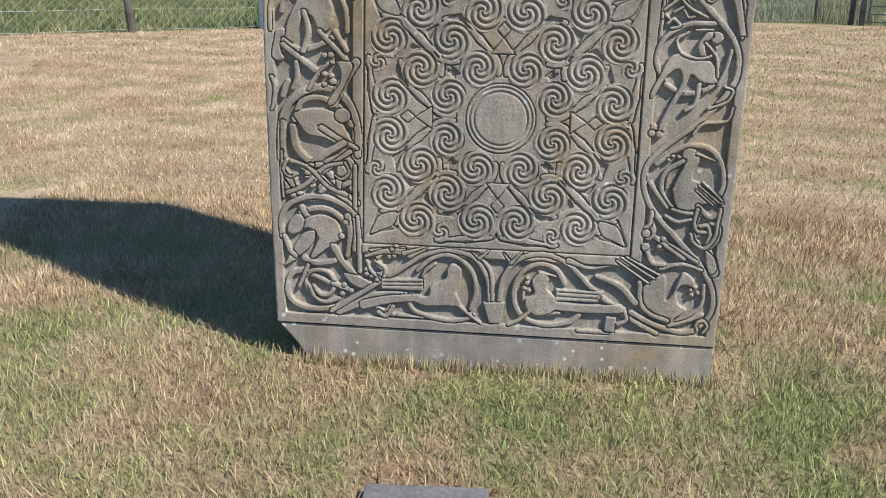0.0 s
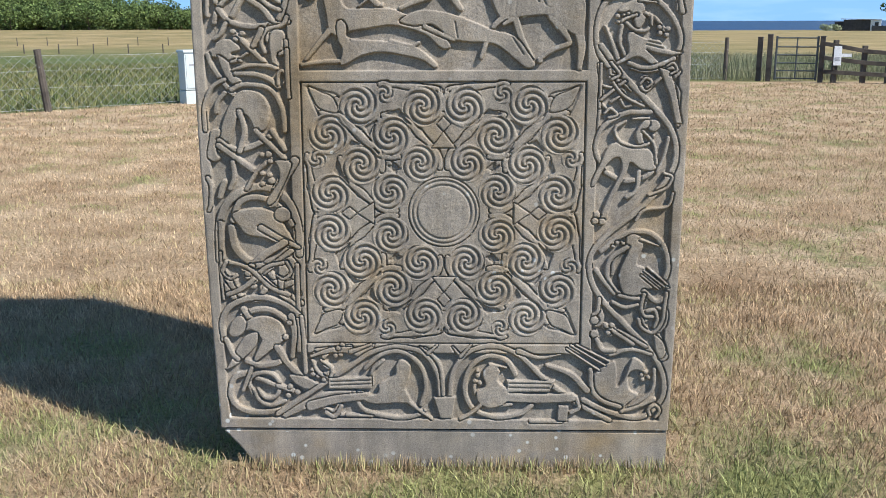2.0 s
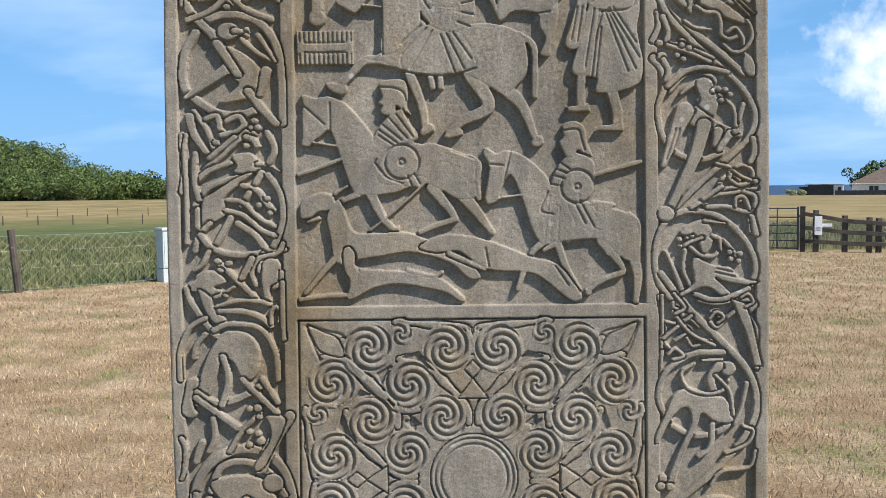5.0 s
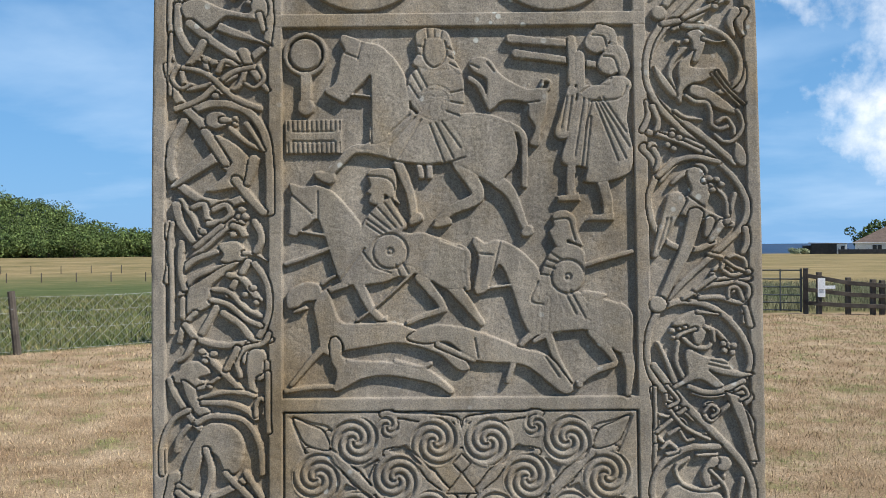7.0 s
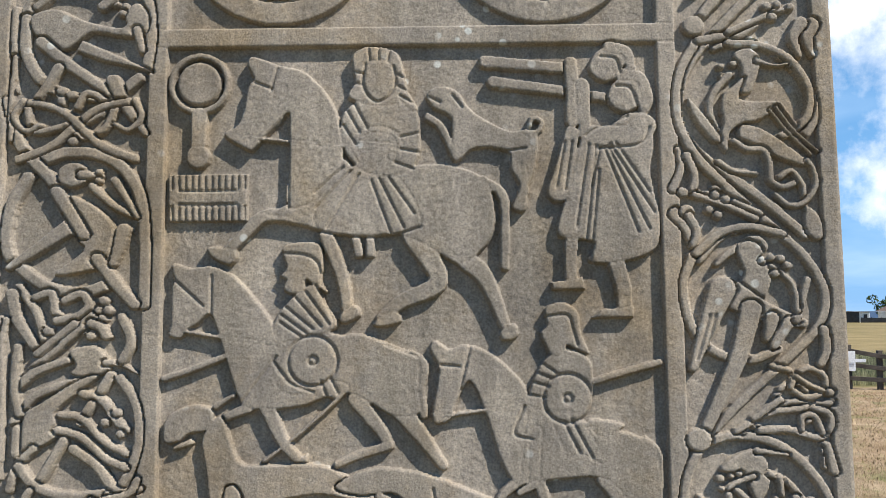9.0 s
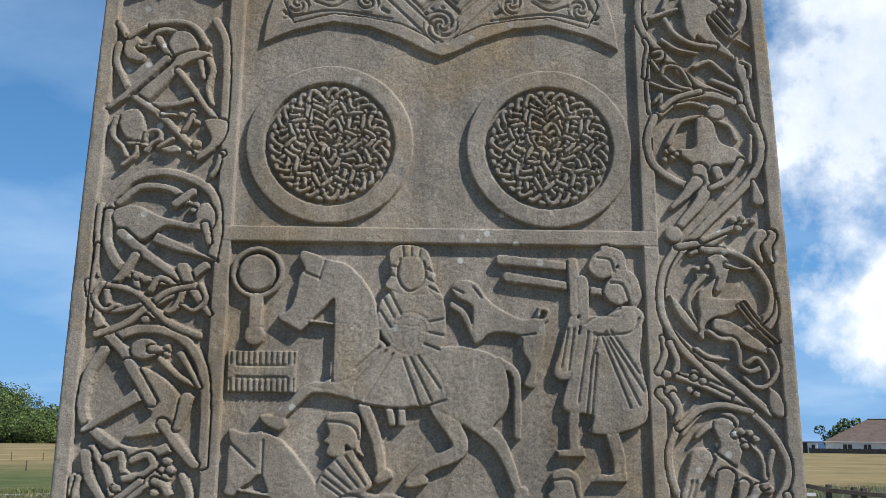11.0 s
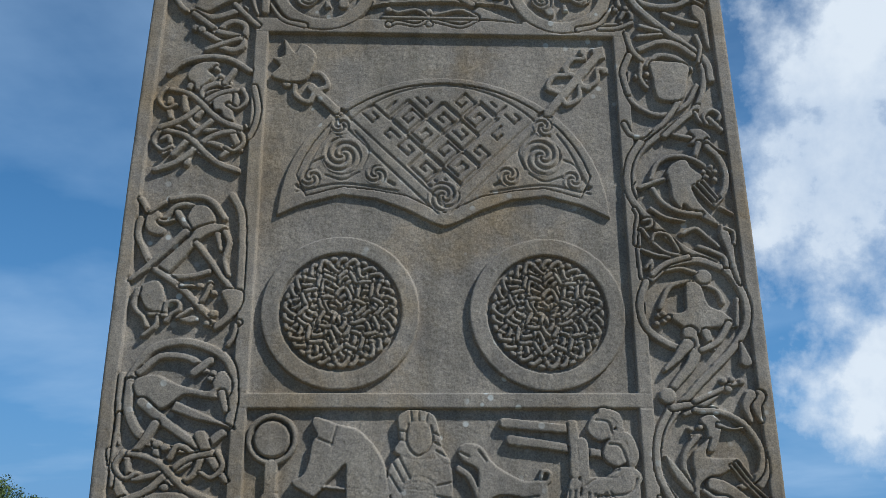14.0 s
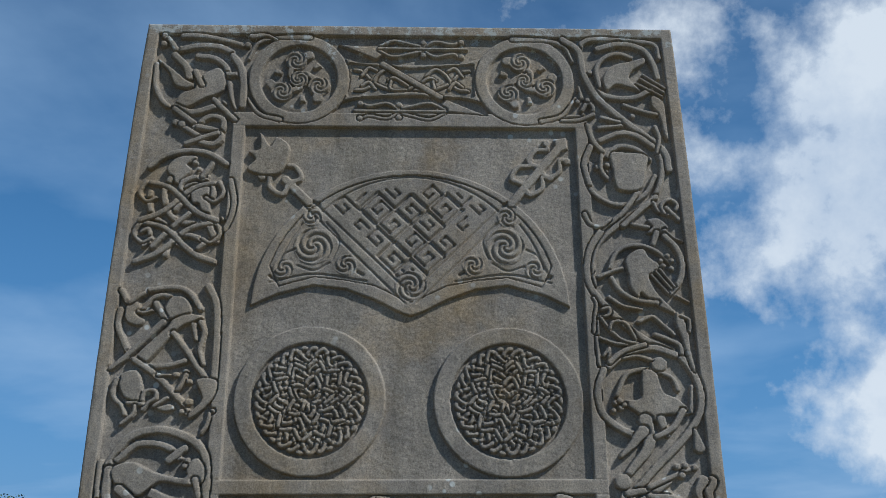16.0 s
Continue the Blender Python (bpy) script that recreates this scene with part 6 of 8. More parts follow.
    c.strap(1.43, 1.04, (-11.5, -24.8), (-10.6, -27.4), (-11.2, -32.9), (-11.9, -34.9))


def head_beast(c):
    # drawn about (-57.0, 318.0), in centimetres
    c.strap(1.74, 1.74, (-4.5, 14.5), (0.5, 15.6), (5.7, 15.3), (9.0, 13.8))
    c.strap(1.48, 1.33, (-4.2, 18.7), (1.0, 18.6), (7.0, 17.4), (11.5, 16.1))
    c.strap(1.65, 0.60, (14.0, 18.6), (18.0, 19.0), (20.8, 17.8))
    c.discs(0.89, (-9.0, 18.6), (-9.0, 16.2), (13.0, 16.1))
    c.strap(1.33, 1.33, (-7.9, 17.9), (-5.5, 14.5))
    c.strap(1.57, 1.57, (0.2, 12.5), (4.5, 11.9), (7.5, 9.7), (8.7, 6.8))
    c.strap(1.42, 1.42, (6.7, 7.1), (10.7, 7.1))
    c.strap(1.92, 1.92, (9.5, 12.6), (11.7, 8.9), (12.7, 3.8), (12.7, -2.1))
    c.shape((0.8, 5.3), (3.5, 7.9), (6.2, 8.8), (7.8, 6.3), (7.5, 2.0), (2.8, -0.5), (-1.0, -3.0), (-3.8, -2.2), (-2.8, 1.1), (0.5, 2.8))
    c.strap(1.54, 1.54, (-0.0, 7.9), (2.2, 3.7))
    c.strap(1.85, 1.85, (-5.7, 12.8), (-2.5, 9.5), (-1.2, 6.0))
    c.shape((-10.0, 11.7), (-5.8, 8.6), (-2.0, 5.3), (0.2, 4.0), (-1.0, 2.8), (-4.5, 3.6), (-6.5, 7.4))
    c.strap(1.30, 1.30, (-10.0, 10.0), (-9.5, 3.5), (-7.5, -0.6), (-5.8, -2.4))
    c.strap(1.65, 1.65, (-4.2, -2.6), (0.5, -4.3), (5.8, -2.5), (7.8, -1.6))
    c.strap(1.40, 1.40, (5.5, -0.5), (8.5, -3.8), (11.2, -6.5))
    c.strap(1.49, 1.49, (-3.8, -3.4), (0.8, -7.1), (2.8, -8.9))
    c.strap(1.33, 0.74, (9.0, 4.4), (9.7, 0.4), (11.0, -3.2))
    c.strap(1.46, 1.46, (1.5, -8.7), (4.7, -5.6), (8.0, -6.2), (8.3, -8.8), (7.2, -10.1))
    c.strap(1.35, 1.35, (-2.7, -7.5), (3.2, -11.5))
    c.discs(0.93, (-3.2, -7.3), (-1.7, -7.8))
    c.strap(1.48, 1.48, (2.2, -8.4), (7.0, -9.7), (8.0, -11.9), (6.0, -13.5), (3.2, -12.8))
    c.strap(1.30, 1.30, (-0.2, -13.3), (5.0, -11.0), (7.2, -10.3))
    c.strap(1.46, 1.46, (-7.9, -20.0), (-4.8, -17.0), (0.2, -15.4), (5.5, -16.1), (10.0, -19.1))
    c.shape((-3.8, -20.0), (-1.5, -17.3), (2.2, -16.8), (3.0, -17.9), (0.8, -19.2), (2.0, -20.7), (0.8, -22.6), (-0.8, -24.8), (-3.0, -22.3))
    c.discs(0.65, (2.5, -18.7), (3.5, -20.6))
    c.strap(1.02, 1.02, (3.2, -22.1), (5.5, -22.1), (4.8, -24.1))
    c.strap(1.40, 1.40, (-0.2, -27.3), (0.3, -24.2), (3.5, -22.8), (6.2, -24.6), (7.3, -27.2), (6.3, -30.3))
    c.shape((0.5, -25.4), (3.0, -24.2), (6.2, -25.4), (6.5, -28.5), (7.3, -33.8), (5.5, -33.8), (4.2, -30.0), (2.8, -30.0), (2.0, -27.7))
    c.strap(1.38, 1.38, (-2.8, -23.3), (-3.8, -27.0), (-2.7, -31.6), (-0.2, -34.6), (4.5, -35.5), (9.7, -34.2))
    c.strap(1.27, 1.27, (1.5, -27.9), (-0.8, -31.7))
    c.strap(1.25, 1.25, (3.5, -31.4), (-1.5, -36.9), (-5.0, -41.7))
    c.strap(1.54, 1.26, (11.3, -23.8), (12.5, -30.0), (11.2, -36.0), (9.0, -38.3))
    c.strap(1.40, 1.15, (-7.0, -27.0), (-6.5, -31.6), (-5.0, -34.0), (-2.8, -35.5))
    c.strap(1.00, 1.00, (-7.7, -37.7), (-6.2, -36.9), (-5.8, -39.9), (-7.0, -41.5))
    c.strap(1.32, 1.32, (-2.0, -43.9), (-1.2, -40.2), (2.2, -38.5), (6.3, -40.0))
    c.strap(1.32, 1.32, (0.0, -40.3), (5.5, -44.4))
    c.strap(1.23, 1.23, (5.0, -42.1), (7.5, -39.5))
    c.strap(1.56, 1.56, (7.2, -36.4), (8.8, -40.0))
    c.strap(1.35, 1.35, (6.5, -19.1), (4.5, -22.6))


def crown_beast(c):
    # drawn about (57.0, 318.0), in centimetres
    c.strap(1.50, 1.20, (-11.5, 14.8), (-10.7, 17.6), (-6.8, 18.9), (3.8, 18.3), (8.8, 17.3), (9.6, 13.3))
    c.strap(1.65, 1.65, (-6.7, 15.9), (-0.8, 17.4), (5.2, 16.0), (7.7, 11.9), (8.6, 7.2))
    c.strap(1.30, 1.30, (-6.8, 4.5), (-7.3, 9.8), (-4.8, 13.3), (-1.0, 14.4), (2.2, 13.2))
    c.strap(1.48, 1.48, (-9.8, 6.5), (-7.8, 3.1), (-3.5, 1.1), (2.2, 1.2), (6.5, 3.6))
    c.shape((-5.2, 8.3), (-2.8, 10.9), (1.8, 12.1), (5.5, 13.2), (5.5, 11.5), (2.2, 9.2), (1.2, 6.6), (3.8, 3.2), (1.0, 4.1), (-2.5, 4.9), (-4.8, 3.1), (-5.8, 5.7))
    c.strap(0.72, 0.72, (2.7, 5.4), (9.2, 1.6))
    c.strap(0.74, 0.74, (4.0, 6.8), (9.8, 2.8))
    c.strap(0.75, 0.75, (4.8, 8.0), (10.2, 4.0))
    c.strap(1.83, 1.83, (-16.0, 18.6), (-11.8, 15.1), (-10.8, 8.2), (-7.8, 1.4), (-2.5, -4.4), (2.8, -9.3), (6.7, -12.7), (8.5, -15.7), (8.8, -19.7))
    c.shape((6.7, 1.6), (9.3, -0.1), (9.6, -4.3), (9.6, -10.9), (8.6, -10.1), (7.8, -4.3), (6.0, -1.0))
    c.strap(1.18, 1.18, (-11.8, -2.8), (-10.2, -0.6), (-8.8, -2.0), (-9.7, -4.5), (-11.5, -4.3))
    c.discs(0.74, (-12.8, -0.3), (-10.2, 0.2), (1.0, -4.4), (-9.2, 8.6))
    c.strap(1.33, 0.59, (-11.8, 1.0), (-12.3, 4.2))
    c.strap(1.18, 1.18, (-17.2, -6.0), (-12.8, -5.7), (-8.8, -4.0))
    c.strap(1.30, 1.01, (-6.8, -4.9), (-2.3, -6.2))
    c.strap(1.14, 0.85, (-7.8, -7.9), (-1.8, -7.2))
    c.strap(1.16, 1.16, (-0.8, -1.2), (3.3, -2.8), (7.0, -3.8))
    c.strap(1.54, 1.54, (-8.0, -11.8), (-2.8, -9.5), (1.3, -10.0), (5.5, -13.3))
    c.strap(1.38, 1.38, (-6.0, -16.0), (-3.2, -13.3), (1.0, -13.9), (4.2, -16.9))
    c.strap(1.43, 1.43, (-10.5, -7.3), (-9.3, -11.9), (-7.2, -14.6))
    c.strap(1.57, 1.57, (-10.2, -13.5), (-12.0, -18.3), (-11.0, -23.9))
    c.shape((-5.3, -15.4), (-1.8, -15.0), (3.5, -15.9), (3.2, -19.8), (1.5, -25.3), (-4.0, -25.4), (-5.0, -19.9))
    c.discs(0.70, (-8.8, -19.3), (-6.2, -18.6), (-6.7, -20.8))
    c.strap(1.10, 1.10, (-7.5, -15.9), (-7.8, -19.9), (-6.5, -22.3))
    c.strap(1.30, 0.87, (6.5, -7.6), (7.2, -10.9), (6.2, -15.0))


def sprig(c):
    # drawn about (57.0, 158.0), in centimetres
    c.strap(1.00, 1.00, (4.7, -1.8), (5.6, 0.2), (7.5, 1.3), (9.7, 0.2), (9.9, -1.9), (8.6, -3.2), (6.8, -3.5), (5.2, -2.5))
    c.strap(0.87, 0.87, (5.6, 0.0), (7.4, -1.4), (9.7, -2.5))
    c.discs(0.68, (10.6, -2.8), (10.7, -4.3), (2.8, -3.4), (1.8, 7.2))
    c.strap(1.06, 1.06, (-3.4, -9.1), (1.3, -6.2), (6.1, -5.4), (10.5, -4.5))
    c.strap(1.20, 1.20, (0.1, -9.0), (4.3, -8.9), (8.5, -10.2), (10.5, -8.2), (10.1, -6.1), (8.0, -5.4))
    c.strap(1.00, 1.00, (6.1, -8.8), (6.2, -6.8), (8.0, -6.6), (9.2, -9.4))
    c.strap(1.10, 1.10, (3.1, -3.9), (-0.8, -7.0))
    c.strap(1.19, 1.59, (9.8, -11.4), (10.7, -15.7))
    c.strap(1.49, 1.49, (10.1, 7.8), (10.4, 4.6), (9.4, 2.1))


def bar_strands(c):
    # drawn about (0.0, 323.8), in centimetres
    c.strap(0.90, 0.90, (-15.1, 3.1), (-12.9, 2.6), (-10.6, -0.0), (-8.3, -1.6), (-5.8, -2.6))
    c.strap(0.90, 0.90, (-14.8, -3.0), (-12.0, -2.5), (-10.3, -0.8), (-8.8, 1.8), (-6.2, 3.5), (-3.9, 1.8), (-2.4, -0.7), (0.9, -2.5))
    c.strap(0.90, 0.90, (-13.2, 1.4), (-11.4, 3.8), (-9.4, 3.0))
    c.strap(0.90, 0.90, (-13.1, -1.7), (-11.3, -0.5), (-9.6, -2.5))
    c.strap(0.90, 0.90, (-6.1, 0.1), (-4.3, 0.8), (-0.9, -1.5))
    c.strap(0.75, 0.75, (-5.4, -0.2), (-5.3, -2.6), (-0.4, -2.7))


def crossed_beast(c):
    # drawn about (-57.5, 255.5), in centimetres
    c.shape((-8.0, 6.1), (-6.3, 6.8), (-5.2, 5.2), (-5.7, 3.3), (-4.2, 2.0), (-5.2, 0.6), (-7.5, 1.3), (-8.5, 3.3))
    c.strap(1.29, 1.29, (-9.9, 9.5), (-8.2, 6.5))
    c.strap(1.12, 1.12, (-7.6, 6.4), (-4.8, 8.8))
    c.strap(1.21, 1.21, (-4.7, 4.5), (-3.0, 7.3), (-0.8, 8.3), (1.2, 7.6))
    c.strap(0.88, 0.66, (-5.5, 4.0), (-4.3, 3.8), (-2.7, 4.4))
    c.strap(1.38, 1.38, (-9.6, 4.7), (-9.6, 0.5), (-8.2, -2.9), (-7.0, -5.5))
    c.shape((-0.3, 4.1), (0.9, 7.6), (3.6, 7.7), (5.5, 4.9), (5.0, 3.5), (2.3, 2.8), (0.9, 2.1))
    c.strap(1.32, 1.32, (-3.7, 9.6), (1.2, 10.3), (4.6, 8.9), (7.2, 4.9))
    c.shape((5.0, 3.5), (7.9, 2.9), (6.2, 1.6), (3.1, -0.2), (-2.7, -8.4), (-5.0, -7.1), (0.4, -0.3), (1.8, 2.1))
    c.strap(1.43, 1.43, (-2.1, 6.2), (0.2, 1.9))
    c.strap(1.61, 1.29, (-0.3, 1.4), (-4.7, -4.2), (-7.2, -7.2), (-10.0, -9.9))
    c.strap(1.29, 1.29, (2.1, -1.3), (5.0, -5.4), (7.5, -9.4), (10.0, -12.7))
    c.strap(1.27, 0.81, (6.1, 0.8), (6.8, -2.9))
    c.strap(1.29, 0.94, (7.6, 1.5), (8.5, -1.2), (7.8, -5.3), (8.7, -8.8))
    c.strap(1.71, 1.71, (8.5, 10.6), (10.6, 6.4), (11.2, 0.2), (11.4, -6.6), (11.4, -12.0))
    c.strap(1.29, 1.29, (-5.5, -7.5), (-2.7, -9.2), (1.6, -9.2), (4.9, -8.1))
    c.strap(1.40, 1.40, (-5.2, -7.8), (-0.4, -11.6), (3.6, -16.2), (5.9, -18.6))
    c.discs(0.88, (6.4, -17.9), (6.1, -20.1))
    c.strap(0.97, 0.65, (-0.1, -11.5), (2.8, -11.4))
    c.discs(0.65, (3.3, -11.4), (5.4, -10.7), (6.1, -13.1))
    c.strap(0.90, 0.90, (5.4, -11.4), (4.5, -14.1), (3.9, -15.1))
    c.shape((-7.9, -11.6), (-4.7, -10.2), (-3.2, -12.8), (-2.9, -16.8), (-4.1, -18.1), (-6.3, -16.8), (-7.4, -14.9))
    c.strap(0.94, 0.94, (-2.8, -18.4), (-2.4, -15.6), (-0.6, -15.1), (0.0, -16.8), (-1.4, -18.1), (-2.4, -19.7))
    c.strap(1.21, 0.99, (-8.4, -12.3), (-8.8, -16.2), (-6.7, -18.8), (-5.9, -20.9))
    c.strap(0.95, 0.95, (-5.6, -18.1), (-2.8, -18.4))
    c.strap(1.05, 0.73, (-6.3, -23.0), (-4.3, -20.9), (-4.0, -18.8))
    c.strap(0.94, 0.94, (2.1, -16.9), (-0.3, -18.9))
    c.shape((0.2, -19.4), (2.7, -18.4), (3.8, -19.3), (2.3, -20.3))
    c.discs(0.64, (5.2, -20.2), (11.6, -20.1))
    c.shape((7.7, -12.7), (12.0, -12.8), (11.7, -16.6), (9.3, -19.9), (6.9, -21.9), (6.6, -20.6), (9.1, -17.3))
    c.strap(0.98, 0.98, (11.0, -20.7), (10.6, -23.3), (9.6, -25.1))


def bird_of_vine(c):
    # drawn about (56.0, 265.0), in centimetres
    c.strap(1.43, 1.43, (5.8, 25.5), (0.5, 20.6), (-2.5, 17.6))
    c.strap(1.10, 1.10, (-0.3, 17.9), (3.3, 17.2))
    c.shape((3.1, 19.1), (6.0, 19.5), (8.0, 17.3), (7.3, 15.1), (5.0, 15.3), (2.9, 15.7), (4.2, 17.2))
    c.strap(1.15, 0.38, (7.0, 16.3), (9.0, 14.4), (11.2, 13.4))
    c.strap(1.53, 1.53, (6.9, 14.8), (9.5, 11.5), (10.4, 7.1), (9.3, 2.8), (6.9, -0.2))
    c.strap(1.50, 1.25, (5.1, 15.6), (3.8, 12.0))
    c.strap(1.10, 1.10, (-6.6, 5.3), (-5.1, 9.6), (-2.5, 11.8), (1.1, 12.3), (4.7, 10.7), (7.7, 7.7))
    c.discs(0.64, (7.1, 9.5), (8.0, 8.3), (5.4, 8.2), (5.9, 6.9), (7.8, 6.2))
    c.shape((-2.7, 8.4), (-0.8, 10.6), (1.7, 11.3), (2.8, 9.2), (5.0, 7.0), (3.7, 4.9), (2.4, 4.1), (3.9, -0.1), (7.2, -4.3), (8.9, -5.7), (7.3, -5.7), (3.1, -3.0), (0.3, -0.2), (-0.3, -1.6), (-2.0, 1.2), (-2.3, 4.8))
    c.strap(1.12, 0.88, (-9.2, 3.9), (-6.0, 5.3), (-3.5, 6.2))
    c.strap(0.61, 0.61, (3.0, 4.4), (6.3, -0.2))
    c.strap(0.61, 0.61, (4.1, 5.3), (7.3, 0.7))
    c.strap(0.61, 0.61, (5.1, 6.0), (8.0, 1.4))
    c.strap(0.89, 0.64, (8.4, -1.0), (10.9, -2.5))
    c.strap(1.22, 1.22, (-6.1, 3.6), (-4.4, 0.5), (-1.0, -2.0), (3.7, -2.8))
    c.shape((7.8, -5.0), (9.1, -6.4), (10.0, -9.8), (10.2, -14.6), (10.9, -20.1), (9.7, -18.7), (8.4, -11.9), (7.4, -8.1))
    c.strap(0.88, 0.88, (8.9, -6.1), (10.6, -7.2), (10.4, -10.0))
    c.strap(1.08, 0.72, (-6.9, -1.4), (-4.0, -3.5), (0.1, -4.5))
    c.strap(1.06, 1.06, (-0.7, -7.6), (2.3, -6.3), (4.3, -8.1), (6.7, -10.7))
    c.strap(1.17, 1.17, (2.6, -10.8), (5.4, -12.0), (7.7, -13.4), (8.1, -15.5))
    c.strap(0.86, 0.86, (-11.1, -10.3), (-10.7, -6.7), (-10.1, -3.3), (-10.7, -1.6))
    c.strap(0.84, 0.84, (-8.9, -4.5), (-7.1, -4.1), (-7.4, -5.9), (-9.7, -6.5))
    c.strap(0.86, 0.86, (-9.1, -6.8), (-7.3, -9.5))
    c.strap(0.82, 0.82, (-7.3, -9.5), (-6.5, -7.7), (-3.7, -8.0), (-1.6, -12.1))
    c.strap(0.86, 0.86, (-9.9, -11.6), (-6.3, -13.0), (-2.8, -13.2))
    c.strap(0.86, 0.86, (-10.5, -11.6), (-10.4, -16.3), (-10.2, -18.5))
    c.strap(0.84, 0.84, (-9.1, -16.1), (-7.6, -14.3), (-8.0, -17.1))
    c.strap(0.84, 0.84, (-6.8, -10.2), (-4.5, -12.2), (-0.5, -13.3))
    c.strap(1.27, 1.27, (0.1, -13.4), (-4.6, -15.0), (-7.8, -17.8))
    c.strap(1.33, 0.93, (-11.7, 20.6), (-10.4, 18.0), (-7.9, 17.3), (-5.8, 19.0))
    c.strap(1.02, 1.02, (5.1, 23.9), (6.1, 21.6), (8.7, 20.7))
    c.strap(1.04, 1.04, (7.4, 21.0), (6.9, 23.2), (9.0, 24.8), (10.8, 23.3), (9.5, 21.0))
    c.strap(1.19, 1.19, (8.1, 22.5), (10.7, 19.4))


def beast_of_vine(c):
    # drawn about (57.3, 203.6), in centimetres
    c.strap(1.35, 1.35, (-2.6, 12.3), (2.3, 11.8), (6.5, 9.4), (9.3, 4.5), (9.1, -0.4), (6.8, -3.2), (4.1, -4.7))
    c.shape((-2.0, 10.2), (0.4, 11.3), (2.2, 9.9), (2.2, 8.8), (1.5, 6.0), (0.3, 3.2), (-1.3, 3.9), (-0.8, 7.4))
    c.strap(0.98, 0.37, (1.6, 9.0), (4.0, 8.2), (6.2, 8.4))
    c.discs(0.61, (-3.9, 8.1), (-3.5, 6.6), (-2.0, 8.5), (-2.3, 6.7), (-3.1, 5.6))
    c.strap(1.20, 1.20, (-2.7, 6.6), (-5.2, 3.2), (-5.8, -0.2), (-4.7, -3.9))
    c.shape((-0.5, 6.0), (-1.3, 2.5), (1.4, 1.8), (4.5, 1.7), (3.2, -0.3), (1.4, -1.7), (-1.0, -2.1), (-2.9, -3.8), (-3.5, -7.2), (-4.7, -5.1), (-4.0, -2.4), (-4.0, 2.5), (-2.1, 4.6))
    c.shape((-1.0, -2.4), (1.9, -3.1), (5.5, -5.9), (8.6, -8.8), (7.9, -9.7), (3.6, -8.0), (0.7, -5.9), (-1.7, -4.5))
    c.strap(0.49, 0.49, (3.2, 0.2), (5.9, -3.9), (9.2, -7.7))
    c.strap(0.49, 0.49, (4.1, 0.8), (6.8, -3.5), (10.3, -7.1))
    c.strap(0.50, 0.50, (4.8, 1.5), (7.1, -2.5))
    c.shape((-9.3, 2.6), (-7.4, 0.5), (-4.4, -4.4), (-5.3, -5.4), (-8.3, -1.2))
    c.strap(1.08, 1.08, (-2.3, -5.2), (-0.5, -6.6), (1.9, -6.9), (2.8, -9.4), (2.9, -12.2), (4.7, -13.3), (6.7, -12.5))
    c.strap(1.08, 0.84, (-4.8, -8.8), (-2.4, -10.5), (0.7, -10.9))
    c.strap(0.98, 0.98, (4.2, -11.6), (6.0, -10.5), (7.6, -12.9), (7.8, -15.0))
    c.strap(0.98, 0.98, (3.5, -14.7), (5.3, -16.4), (7.7, -16.1), (9.7, -13.1), (9.4, -10.3), (8.6, -8.8))
    c.shape((8.0, -16.7), (10.0, -18.5), (10.4, -22.0), (9.1, -22.6), (7.6, -20.6))
    c.strap(1.38, 1.38, (-9.7, -7.6), (-8.5, -11.4), (-9.2, -14.3))
    c.discs(0.88, (-10.5, -14.1))
    c.discs(1.25, (-9.9, -17.5))
    c.strap(1.10, 1.10, (-8.6, -14.6), (-4.3, -16.3), (0.4, -18.8))
    c.discs(0.72, (-5.5, -14.6), (-3.9, -15.3), (-6.5, -17.2), (-5.2, -18.1))
    c.strap(1.47, 1.22, (-9.6, -18.3), (-8.5, -20.7), (-9.1, -23.4))
    c.strap(1.35, 1.35, (-8.7, -24.7), (-5.0, -21.3), (-0.8, -20.2), (4.2, -21.4))


